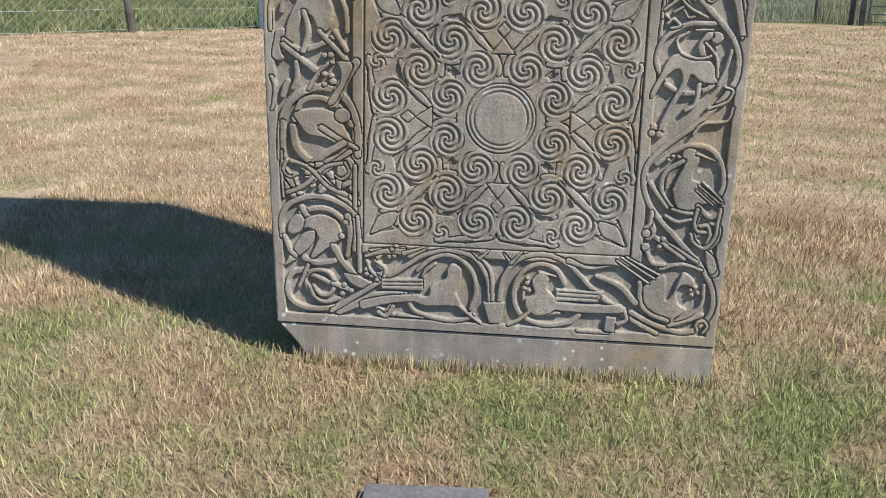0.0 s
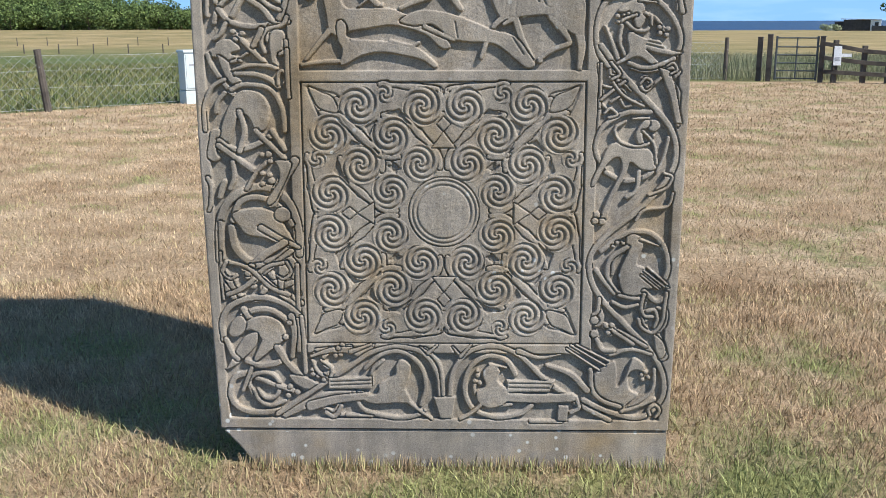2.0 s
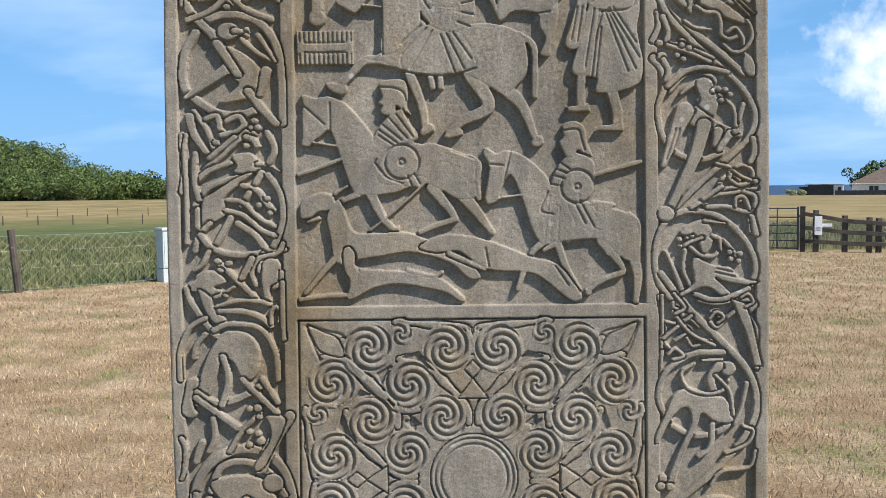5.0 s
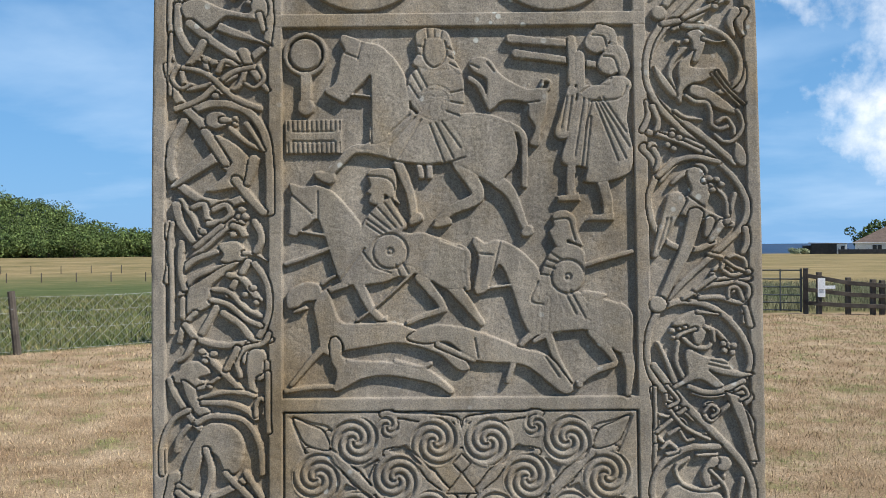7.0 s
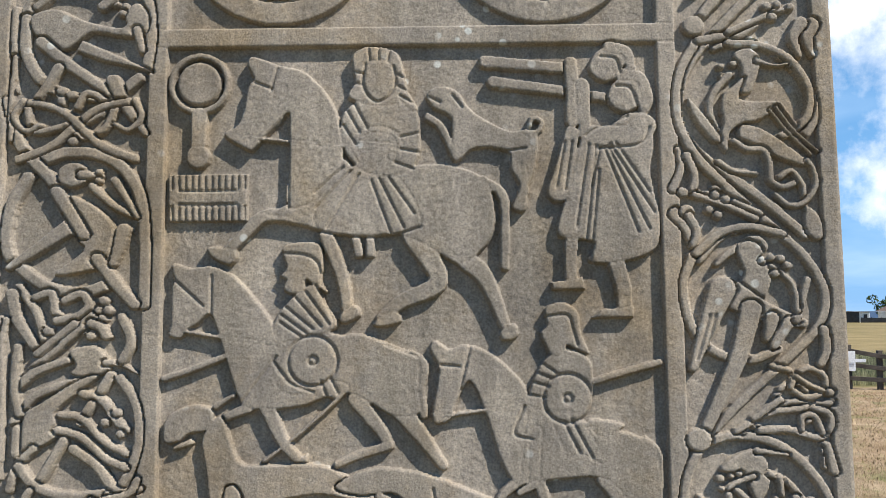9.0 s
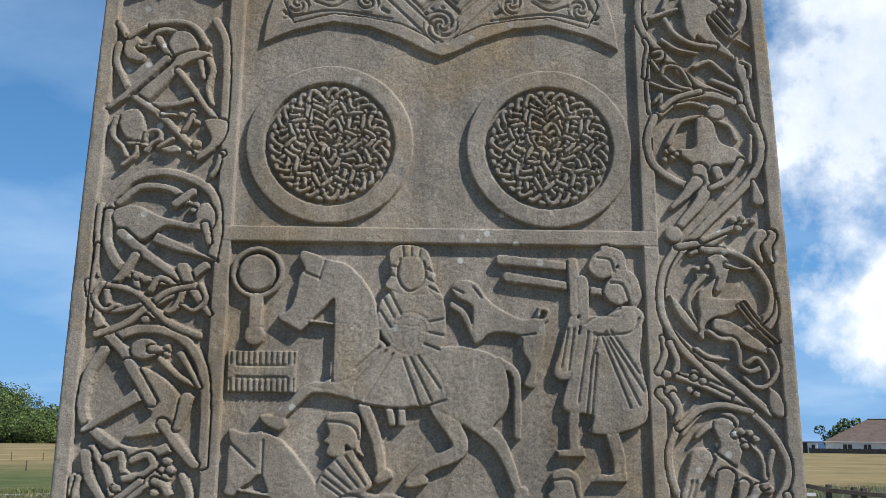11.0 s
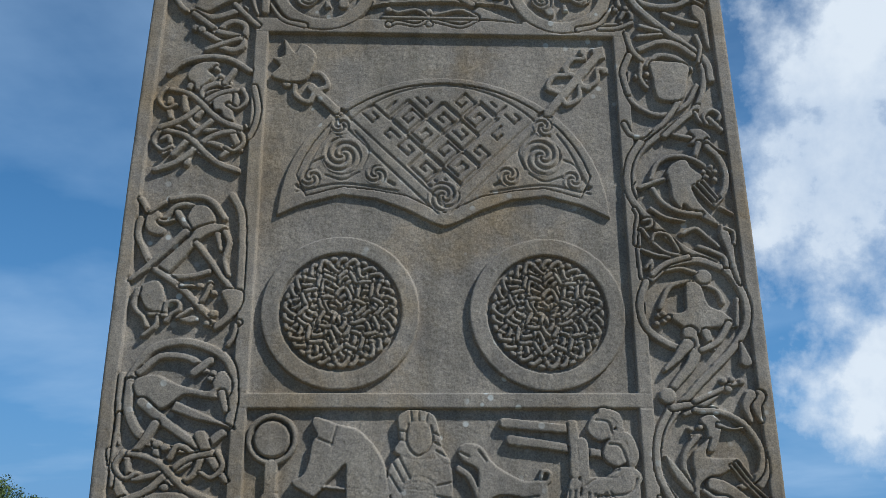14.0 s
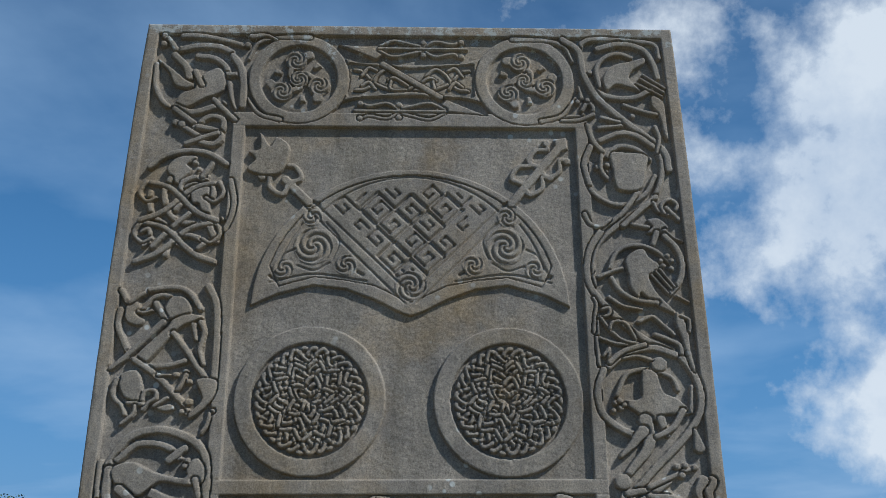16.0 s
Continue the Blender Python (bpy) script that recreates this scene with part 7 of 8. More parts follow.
def corner_beasts(c):
    # drawn about (-57.5, 40.0), in centimetres
    c.discs(0.93, (-2.8, 24.9), (-0.7, 25.6), (-1.9, 23.3), (-1.8, 20.2), (-0.6, 19.2))
    c.strap(1.37, 1.07, (-3.3, 25.6), (0.7, 23.9))
    c.strap(1.57, 1.57, (10.4, 30.5), (3.1, 24.2), (-0.5, 20.6))
    c.strap(1.71, 1.71, (1.5, 22.4), (6.0, 17.9), (11.6, 12.5))
    c.shape((7.4, 26.9), (10.4, 28.7), (12.3, 26.0), (11.8, 21.6), (8.5, 22.1), (7.6, 17.9), (6.5, 18.8), (6.5, 24.2))
    c.strap(1.42, 1.42, (12.1, 26.0), (12.0, 20.6), (12.1, 12.5), (12.5, 9.7))
    c.strap(1.76, 1.76, (-9.0, 19.7), (-5.3, 14.2))
    c.strap(1.84, 1.84, (-10.1, 1.9), (-10.2, 7.8), (-7.8, 12.4), (-2.8, 15.1), (2.7, 15.5), (8.2, 13.4), (12.0, 10.1))
    c.strap(1.73, 1.73, (-4.2, 9.7), (-0.6, 11.5), (4.1, 11.5), (8.9, 7.9))
    c.strap(1.76, 1.76, (-3.8, 11.9), (-1.6, 7.8))
    c.shape((-1.6, 8.8), (2.5, 9.7), (6.4, 7.9), (7.9, 4.2), (7.0, 1.4), (3.6, -1.4), (-0.7, -5.1), (-1.8, -4.7), (0.4, 0.5), (0.8, 2.3), (-1.8, 5.1), (-6.7, 3.8), (-4.1, 6.9))
    c.shape((-7.3, 7.8), (-4.7, 9.7), (-3.2, 7.8), (-4.2, 4.1), (-6.8, 2.7), (-8.4, 4.1))
    c.shape((-4.4, 2.3), (-0.2, 4.2), (-1.2, -0.5), (-6.6, -6.1), (-10.2, -8.0), (-9.1, -6.1))
    c.strap(1.68, 1.68, (-9.4, 1.9), (-8.0, -2.4), (-6.3, -4.4))
    c.strap(2.10, 1.40, (9.8, 9.7), (10.5, 4.2), (9.7, -3.6))
    c.discs(0.88, (9.2, 7.5), (7.9, 2.7))
    c.strap(1.82, 1.82, (-3.7, -5.1), (0.1, -6.6), (4.2, -6.0), (6.3, -5.1))
    c.strap(2.01, 2.01, (5.3, -0.6), (8.4, -6.0), (12.1, -9.9))
    c.strap(1.42, 1.42, (12.9, 9.4), (13.4, 2.4), (13.6, -8.8))
    c.shape((8.6, -9.7), (13.5, -10.3), (18.9, -13.4), (14.3, -14.4), (10.8, -12.9))
    c.strap(1.84, 1.84, (-3.4, -8.9), (-7.8, -10.8), (-9.4, -16.4), (-7.6, -20.2), (-3.4, -22.1), (2.7, -22.0), (7.9, -20.5), (14.3, -15.9))
    c.strap(1.51, 1.51, (-3.5, -10.0), (-0.2, -11.1), (3.9, -12.9))
    c.strap(1.36, 1.36, (-2.5, -15.8), (-3.6, -11.9), (-0.9, -9.2), (3.3, -9.4), (5.6, -12.9), (4.3, -16.7), (1.2, -17.3), (-1.2, -14.5))
    c.strap(1.36, 1.36, (-2.1, -14.9), (-0.6, -18.3), (2.8, -19.8), (7.1, -18.2))
    c.strap(1.55, 1.55, (5.1, -13.3), (9.0, -14.6), (10.9, -15.7))
    c.discs(0.89, (8.7, -13.5), (8.1, -16.5), (10.9, -15.4))
    c.strap(1.34, 1.17, (-2.5, -7.4), (-5.5, -14.9))
    c.strap(2.31, 2.84, (7.0, -22.8), (14.2, -19.3), (20.6, -16.4), (31.4, -16.3))
    c.strap(1.26, 1.26, (18.7, -20.0), (22.3, -21.5), (24.2, -19.0), (22.4, -18.1))
    c.strap(1.26, 0.90, (21.9, -22.9), (29.9, -22.8))
    c.strap(1.42, 1.42, (17.4, -1.5), (22.8, -0.9), (28.2, -0.3))
    c.shape((28.1, -0.9), (32.6, -0.6), (35.7, 0.7), (33.5, -2.7), (29.9, -3.4))
    c.discs(0.89, (25.5, 0.2), (24.9, -2.7), (15.9, -8.0), (16.8, -2.8))
    c.strap(1.44, 1.44, (21.3, -1.6), (19.1, -5.0), (21.9, -7.8), (20.8, -9.1), (17.2, -9.9))


def foot_vine(c):
    # drawn about (57.5, 60.0), in centimetres
    c.shape((-1.9, 15.2), (0.4, 16.1), (2.5, 14.3), (2.6, 11.7), (1.5, 9.0), (1.3, 6.4), (3.2, 5.5), (6.6, 1.0), (10.9, -0.7), (5.1, -1.1), (3.6, -2.6), (-1.2, -3.5), (-3.2, -0.8), (-3.8, 3.7), (-2.4, 8.1), (-1.4, 10.8), (-2.1, 13.1))
    c.strap(1.12, 0.48, (2.0, 14.3), (5.2, 13.1), (7.0, 12.4))
    c.discs(0.62, (-4.6, 13.4), (-5.7, 12.2), (-4.1, 10.6), (-2.9, 13.1))
    c.strap(1.42, 1.42, (-1.8, 12.0), (-6.4, 8.1), (-7.0, 2.8), (-5.3, -0.8), (-3.4, -2.8))
    c.strap(0.65, 0.65, (3.2, 4.6), (9.2, -0.4))
    c.strap(0.65, 0.65, (2.5, 3.2), (7.6, -1.3))
    c.strap(0.65, 0.65, (4.3, 5.5), (10.1, 0.3))
    c.strap(1.60, 1.12, (-10.3, 4.6), (-7.8, 1.0), (-5.0, -2.8))
    c.strap(1.28, 1.28, (-3.4, -3.3), (0.5, -4.2), (4.6, -4.3))
    c.strap(1.28, 0.96, (-5.1, -5.5), (-1.8, -7.1), (2.0, -6.2))
    c.strap(1.48, 1.48, (3.5, -1.8), (7.0, -5.2), (9.5, -4.0))
    c.strap(1.16, 1.16, (3.6, -2.9), (3.0, -7.1), (4.1, -9.8), (6.6, -10.1))
    c.strap(1.15, 1.15, (4.7, -8.3), (6.8, -7.9), (7.8, -10.7), (7.1, -13.4))
    c.strap(1.14, 1.14, (2.4, -10.9), (3.3, -13.4), (6.7, -15.2), (9.3, -11.6), (9.7, -7.0), (10.1, -2.5))
    c.shape((7.2, -16.1), (9.7, -17.9), (11.0, -21.6), (9.4, -23.6), (7.8, -20.7))
    c.strap(1.30, 1.30, (-9.2, -4.4), (-9.5, -8.0), (-10.8, -9.8))
    c.discs(1.32, (-10.4, -11.3), (-10.3, -15.7))
    c.strap(1.34, 1.34, (-9.6, -17.5), (-7.9, -20.8), (-4.4, -21.1))
    c.strap(1.30, 1.30, (-6.5, -13.5), (1.1, -18.9))
    c.discs(0.81, (-6.8, -13.1), (-5.2, -12.9), (-6.3, -15.3))
    c.shape((-10.3, -29.1), (-4.5, -24.5), (-3.2, -28.2), (-3.0, -32.8), (-0.9, -30.0), (1.3, -23.5), (4.4, -25.3), (4.9, -28.1), (2.3, -27.2), (0.2, -29.1), (0.9, -33.7), (3.6, -35.6), (0.3, -38.4), (-1.3, -40.9), (-4.0, -38.4), (-8.4, -35.6), (-10.2, -32.9))
    c.strap(0.71, 0.71, (-18.8, -20.5), (-8.6, -27.4))
    c.strap(0.70, 0.70, (-17.5, -19.4), (-6.9, -25.8))
    c.strap(0.70, 0.70, (-15.8, -19.2), (-5.6, -24.5))
    c.strap(1.53, 1.53, (-11.2, -27.3), (-10.5, -33.8), (-7.4, -37.5), (-2.0, -39.5))
    c.discs(0.68, (4.1, -29.0), (5.4, -28.1), (6.3, -29.8), (4.5, -30.5))
    c.strap(1.21, 1.21, (7.9, -27.2), (7.7, -33.7), (3.7, -37.8), (-0.4, -40.8))
    c.strap(1.21, 1.21, (-1.3, -41.2), (3.8, -39.3), (8.5, -37.0))
    c.strap(1.06, 1.06, (7.4, -42.3), (6.9, -40.2), (8.9, -38.9), (10.3, -40.8), (9.2, -42.9))


# panels and bands of ground
def field(name, u0, u1, v0, v1, label, deep=0.0):
    PARTS.append((name, "", label))
    j = (VS >= v0) & (VS <= v1)
    i = (US >= u0) & (US <= u1)
    OWNER[np.ix_(j, i)] = len(PARTS) - 1


field("beast_border", -HALF, -0.4, 0.0, 4.0, "band of knotted beasts down one edge of the stone")
field("vine_border", 0.4, HALF, 0.0, 4.0, "band of vine scroll with beasts down one edge of the stone")
field("foot_border", -0.47, 0.47, 0.1, 0.42, "band of scrolls with birds along the foot")
field("spiral_panel", -0.45, 0.45, 0.40, 1.24, "square panel filled with interlocking spirals")
field("hunt_panel", -0.45, 0.45, 1.24, 2.18, "panel carved with a hunting scene, stained ochre at one side")
field("disc_panel", -0.45, 0.45, 2.18, 3.12, "panel with two knotwork discs and a crescent")
field("head_panel", -0.47, 0.47, 3.12, 4.0, "panel with a pair of linked spiral discs, lichened")
PARTS.append(("border_rails", "", "plain raised rails that frame the panels"))
RAILS = len(PARTS) - 1


def rail(u0, u1, v0, v1, top=DEPTH):
    line = np.array([(u0, v0), (u1, v0), (u1, v1), (u0, v1)])
    raise_up(*area_distance(line, 0.006), RAILS, top, 0.0035, 0.0)


for u in (-1, 1):
    rail(*sorted((u * 0.430, u * 0.464)), 0.378, 3.138)
    rail(*sorted((u * 0.676, u * 0.75)), 0.10, 3.45)
for v0, v1 in ((0.378, 0.408), (1.222, 1.256), (2.163, 2.197), (3.098, 3.138)):
    rail(-0.464, 0.464, v0, v1)
rail(-0.75, 0.75, 0.10, 0.160)
rail(-0.75, 0.75, 3.372, 3.45)

# spiral panel: eightfold pattern of spirals round a plain disc
SPX, SPY, SQ = 0.2, 82.4, 0.938
sp = Chisel("lifted_ground", "spiral_panel", SPX, SPY, top=0.0110, label="flush panel ground between the spirals")
sp.plate((-42.8, -41.3), (42.4, -41.3), (42.4, 39.6), (-42.8, 39.6))


def eight(x, y):
    """The eight mirrored places of a point, and the way that each turns."""
    for a, b in ((x, y), (y, x)):
        for sx in (1, -1):
            for sy in (1, -1):
                yield sx * a, sy * b * SQ, sx * sy * (1 if (a, b) == (x, y) else -1)


def belt(A, ra, B, rb, side, wrap=70.0):
    """A line that leaves one round, runs along the common tangent and lies round the other."""
    d = np.subtract(B, A)
    span = np.hypot(*d)
    base = math.atan2(d[1], d[0]) + side * (math.pi / 2 - math.asin((rb - ra) / span))
    arc = lambda c, r, a: (c[0] + r * math.cos(a), c[1] + r * math.sin(a))
    turn = radians(wrap) * side
    return [arc(A, ra, base + turn * k) for k in (1.0, 0.66, 0.33, 0.0)] + [arc(B, rb, base - turn * k) for k in (0.0, 0.33, 0.66, 1.0)]


OUTER, RIM, MID, INNER, CURL = (25.7, 35.0), (6.4, 34.6), (15.9, 25.2), (7.2, 16.4), (17.7, 38.6)
R_BIG = 6.15
links = Chisel("trumpet_links", "spiral_panel", SPX, SPY, top=0.0128, label="swelling ribbons that link the spirals", join=True)
runs = []
for p, rp, q, rq, way, wide in ((OUTER, R_BIG, MID, R_BIG, 1, 1.5), (MID, R_BIG, INNER, 5.7, -1, 1.5), (RIM, R_BIG, CURL, 2.8, 1, 1.3)):
    for (x0, y0, s0), (x1, y1, _) in zip(eight(*p), eight(*q)):
        line = belt((x0, y0), rp + 0.5, (x1, y1), rq + 0.5, way * s0, 62)
        runs.append((line, wide, (x0, y0)))
# swelling middles of the ribbons, then the rounds over them
for line, wide, _ in runs:
    links.strap(wide, wide, *line)
    (xa, ya), (xb, yb) = line[3], line[4]
    links.strap(0.8, 2.6, (xa, ya), ((xa + xb) / 2, (ya + yb) / 2))
    links.strap(2.6, 0.8, ((xa + xb) / 2, (ya + yb) / 2), (xb, yb))
for sx in (1, -1):
    for sy in (1, -1):
        leaf = Chisel("corner_leaf", "spiral_panel", SPX, SPY, sx, top=0.0112)
        leaf.shape(*[(x, sy * y * SQ) for x, y in ((40.6, 40.9), (37.0, 39.2), (33.6, 37.6), (31.8, 33.6), (33.0, 32.6), (37.6, 34.2), (39.4, 37.4))])
        links.groove(0.7, *[(sx * x, sy * y * SQ) for x, y in ((40.8, 41.2), (36.4, 39.6), (32.6, 38.6), (30.6, 36.6))])
        links.groove(0.7, *[(sx * x, sy * y * SQ) for x, y in ((41.2, 40.8), (39.6, 36.4), (38.2, 33.0), (36.6, 31.2))])
# sunk three-cornered hollows between the rounds
hollow = Chisel("sunk_hollow", "spiral_panel", SPX, SPY, top=0.0042, label="small sunk hollows between the spirals")
for tri in (((13.6, 33.6), (10.0, 29.2), (17.2, 32.4)), ((20.4, 30.0), (23.6, 28.0), (22.6, 25.6)), ((14.0, 15.4), (16.8, 15.6), (14.6, 13.2)), ((20.6, 18.6), (22.4, 20.6), (18.8, 21.4))):
    for corners in zip(*[eight(*c) for c in tri]):
        hollow.plate(*[(x, y) for x, y, _ in corners])
for k, (x, y) in enumerate((OUTER, RIM, MID, INNER)):
    for px, py, s in eight(x, y):
        Chisel("spiral", "spiral_panel", SPX, SPY, top=0.0134).spiral(px, py, R_BIG if k < 3 else 5.8, 2.75, s * (1 if k == 2 else -1), 0.8 * k + (0.0 if py > 0 else 1.4), 0.0085)
for px, py, s in eight(*CURL):
    Chisel("small_spiral", "spiral_panel", SPX, SPY, top=0.013).spiral(px, py, 2.9, 1.35, -s, 0.6, 0.0075)
# hard lines where a ribbon lies against its neighbour
for line, wide, heart in runs:
    x0, y0 = line[3]
    x1, y1 = line[4]
    n = np.array([y0 - y1, x1 - x0]) / (math.hypot(x1 - x0, y1 - y0) + 1e-6)
    if np.dot(n, np.subtract(line[3], heart)) < 0:
        n = -n
    links.groove(0.62, *[(x + n[0] * wide * 0.62, y + n[1] * wide * 0.62) for x, y in line[2:6]])
for sx, sy in ((1, 0), (-1, 0), (0, 1), (0, -1)):
    t = Chisel("triangle", "spiral_panel", SPX, SPY, top=0.0122)
    t.plate(*[(sx * a + sy * b, (sy * a + sx * b) * SQ) for a, b in ((21.4, -3.6), (26.4, 0.0), (21.4, 3.6))])
    t.plate(*[(sx * a + sy * b, (sy * a + sx * b) * SQ) for a, b in ((29.0, -2.0), (26.7, 0.0), (29.0, 2.0), (31.4, 0.0))])
boss = Chisel("plain_disc", "spiral_panel", SPX, SPY + 0.4, top=0.0130, label="plain round boss in the middle of the spirals")
boss.discs(10.7, (0, 0))
boss.ring_groove(9.7, 0.3, (0, 0))
boss.ring_groove(8.3, 0.3, (0, 0))

# hunting scene
mirror(Chisel("hand_mirror", "hunt_panel", -37.3, 209.7, label="carved round mirror with a handle", join=True))
comb(Chisel("comb", "hunt_panel", -35.4, 189.3, label="carved double-sided comb", top=0.011, join=True))
rider_with_spear(Chisel("mounted_figure", "hunt_panel", -18.0, 160.9, label="plain carved horse and rider with a round shield", join=True))
rider_with_shield(Chisel("mounted_figure", "hunt_panel", 25.6, 149.0, label="plain carved horse and rider with shield and spear", join=True))
lead_rider(Chisel("mounted_figure", "hunt_panel", -5.4, 194.0, label="large plain carved horse with a cloaked rider", top=0.016, join=True))
hound_leaping(Chisel("hound", "hunt_panel", 12.1, 199.8, label="plain carved hound behind the large horse", join=True))
trumpets(Chisel("trumpet", "hunt_panel", 22.1, 210.3, label="pair of long carved trumpets", join=True))
trumpeters(Chisel("standing_figure", "hunt_panel", 35.5, 193.6, label="plain carved robed figures holding trumpets", top=0.015, join=True))
deer(Chisel("deer", "hunt_panel", -23.8, 139.8, label="plain carved deer stretched in flight", join=True))
hound_running(Chisel("hound", "hunt_panel", -21.1, 131.6, label="plain carved hound below the deer", join=True))
hound_biting(Chisel("hound", "hunt_panel", 6.3, 136.9, label="plain carved hound behind the deer", join=True))


# knotwork discs
def knot_disc(cx, cy):
    rim = Chisel("disc_rim", "disc_panel", cx, cy, top=0.012, label="broad plain rim of a knotwork disc")
    rim.ring(15.85, 4.1, (0, 0))
    knot = Chisel("knotwork", "disc_panel", cx, cy, size=1.15, top=0.0135, label="tight interlaced knotwork inside a disc")
    for R, A, m, shift in ((9.35, 1.55, 11, 0.0), (5.75, 1.5, 7, 0.4), (2.35, 1.35, 3, 0.9)):
        def at(th, j, off=0.0):
            r = R + A * math.cos(m * th + 2 * math.pi * j / 3 + shift) + off
            return r * math.cos(th), r * math.sin(th)
        for j in range(3):
            knot.strap(0.92, 0.92, *[at(2 * math.pi * k / (m * 12), j) for k in range(m * 12 + 1)])
        # strands dip where they pass under
        for j in range(3):
            for k in range(2 * m):
                th = (math.pi / 3 + math.pi * k - 2 * math.pi * j / 3 - shift) / m
                for off in (-0.72, 0.72):
                    knot.groove(0.34, *[at(th + e * 0.4 / m, j, off) for e in (-1, 0, 1)])
    for R, n in ((7.5, 20), (4.0, 11)):
        for k in range(n):
            a, f = 2 * math.pi * k / n, (1, -1)[k % 2]
            knot.strap(0.8, 0.8, *[(r * math.cos(a + d), r * math.sin(a + d)) for r, d in ((R - 0.8, -0.9 * f / R), (R, 0.0), (R + 0.8, 0.9 * f / R))])


knot_disc(-23.4, 238.2)
knot_disc(23.7, 238.0)


# crescent and broken rod
def crescent():
    c = Chisel("crescent", "disc_panel", 0.3, 260.0, top=0.010, label="carved crescent with a plain border")
    outer = [(39.2 * math.sin(radians(a)), -0.6 + 38.4 * math.cos(radians(a)) ** 0.92) for a in np.linspace(-88, 88, 25)]
    right = [(33.0, 4.2), (24.0, 6.6), (16.0, 5.6), (8.6, 2.8), (3.0, -0.2), (0.0, -1.2)]
    left = [(-x, y) for x, y in right[::-1]][1:]
    c.plate(*outer, *right, *left)
    inner = Chisel("crescent_field", "disc_panel", 0.3, 260.0, top=0.0086, label="field of ornament inside the crescent")
    inner.plate(*[(x * 0.93, y * 0.93 + 0.9) for x, y in outer[2:-2]], (32.5, 6.4), (24.0, 8.8), (16.0, 8.0), (9.0, 6.6), (4.0, 4.2), (0, 2.4), (-4.0, 4.2), (-9.0, 6.6), (-16.0, 8.0), (-24.0, 8.8), (-32.5, 6.4))
    key = Chisel("key_pattern", "disc_panel", 0.3, 260.0, top=0.0092, label="diagonal key pattern in the crescent", join=True)
    # squared coils set cornerwise, each turned a quarter from the next
    g, c45 = 6.1, math.sqrt(0.5)
    coil = ((-2.7, -2.9), (2.6, -2.9), (2.6, 2.3), (-0.9, 2.3), (-0.9, -0.9), (0.9, -0.9), (0.9, 0.7))
    bar = ((-2.7, -2.9), (-2.7, 3.2), (2.6, 3.2))
    for i in range(-1, 9):
        for j in range(-1, 9):
            for run in (coil, bar):
                pts = []
                for p, q in run:
                    for _ in range((i + 2 * j) % 4):
                        p, q = -q, p
                    p, q = p + i * g, q + j * g
                    pts.append(((p - q) * c45, 9.6 + (p + q) * c45))
                for u, v in zip(pts, pts[1:]):
                    if all(abs(x) < (y - 4.6) * 0.90 - 0.2 and math.hypot(x / 35.6, (y - 0.4) / 34.6) < 0.99 for x, y in (u, v)):
                        key.cut(key.at([u, v]), 0.0027, 0.0062)
    key.groove(0.6, *[(32.6 * math.sin(radians(a)), 0.5 + 35.2 * math.cos(radians(a))) for a in np.linspace(-52, 52, 13)])
    for t in (1, -1):
        for x, y, r, n in ((24.0, 16.8, 4.9, 2.4), (15.8, 11.8, 2.7, 1.6), (31.2, 10.8, 2.6, 1.5), (24.6, 24.6, 2.5, 1.5)):
            Chisel("crescent_spiral", "disc_panel", 0.0, 260.0, top=0.0112).spiral(t * x, y, r, n, t, 0.5, 0.007)
        key.groove(0.55, (t * 19.4, 13.6), (t * 18.0, 18.6), (t * 21.4, 23.0))
        key.groove(0.55, (t * 20.2, 12.4), (t * 24.0, 10.4), (t * 28.2, 11.6))
        key.groove(0.55, (t * 28.8, 16.0), (t * 31.6, 14.4), (t * 33.4, 10.6))
        key.groove(0.55, (t * 27.4, 22.8), (t * 30.4, 18.0), (t * 34.6, 8.4))
        key.groove(0.55, (t * 34.8, 7.2), (t * 24.0, 9.4), (t * 11.0, 7.6))
        for x, y in ((34.2, 8.6), (12.6, 9.8), (24.0, 28.4)):
            key.cut(key.at([(t * (x - 0.6), y - 0.5), (t * (x + 0.6), y + 0.2)]), 0.004, 0.006)
    Chisel("crescent_spiral", "disc_panel", 0.3, 260.0, top=0.0105).spiral(0, 6.4, 4.0, 2.4, 1, 0.0, 0.007)
    rod = Chisel("broken_rod", "disc_panel", 0.0, 260.0, top=0.0104, label="carved V-shaped rod laid over the crescent", join=True)
    for t, far in ((-1, (-32.0, 34.8)), (1, (39.0, 44.8))):
        rod.strap(2.2, 2.2, (t * 25.8, 28.6), far)
        for m in (1, -1):
            rod.groove(0.62, (0.3 + m * 1.5 if m * t > 0 else 0.3, 2.0 if m * t > 0 else 4.4), (t * 25.6 + m * 1.15, 28.1 + (0.6 if m * t < 0 else -0.6)))
    for (x, y), (dx, dy), turns in (((-31.0, 33.8), (-0.71, 0.71), 1), ((29.0, 34.0), (0.70, 0.71), 2)):
        for k in range(turns):
            for m in (1, -1):
                nx, ny = -dy * m, dx * m
                o = 6.6 * k
                rod.strap(1.4, 1.1, (x + dx * o, y + dy * o), (x + dx * (o - 1) + nx * 3.2, y + dy * (o - 1) + ny * 3.2), (x + dx * (o + 2.6) + nx * 4.2, y + dy * (o + 2.6) + ny * 4.2), (x + dx * (o + 5.0) + nx * 2.2, y + dy * (o + 5.0) + ny * 2.2), (x + dx * (o + 6.4) + nx * 3.6, y + dy * (o + 6.4) + ny * 3.6))
                rod.discs(1.0, (x + dx * (o + 6.2) + nx * 3.7, y + dy * (o + 6.2) + ny * 3.7))
    tail = Chisel("rod_end", "disc_panel", -36.5, 301.2, top=0.0125, label="fish-tail end of the carved rod")
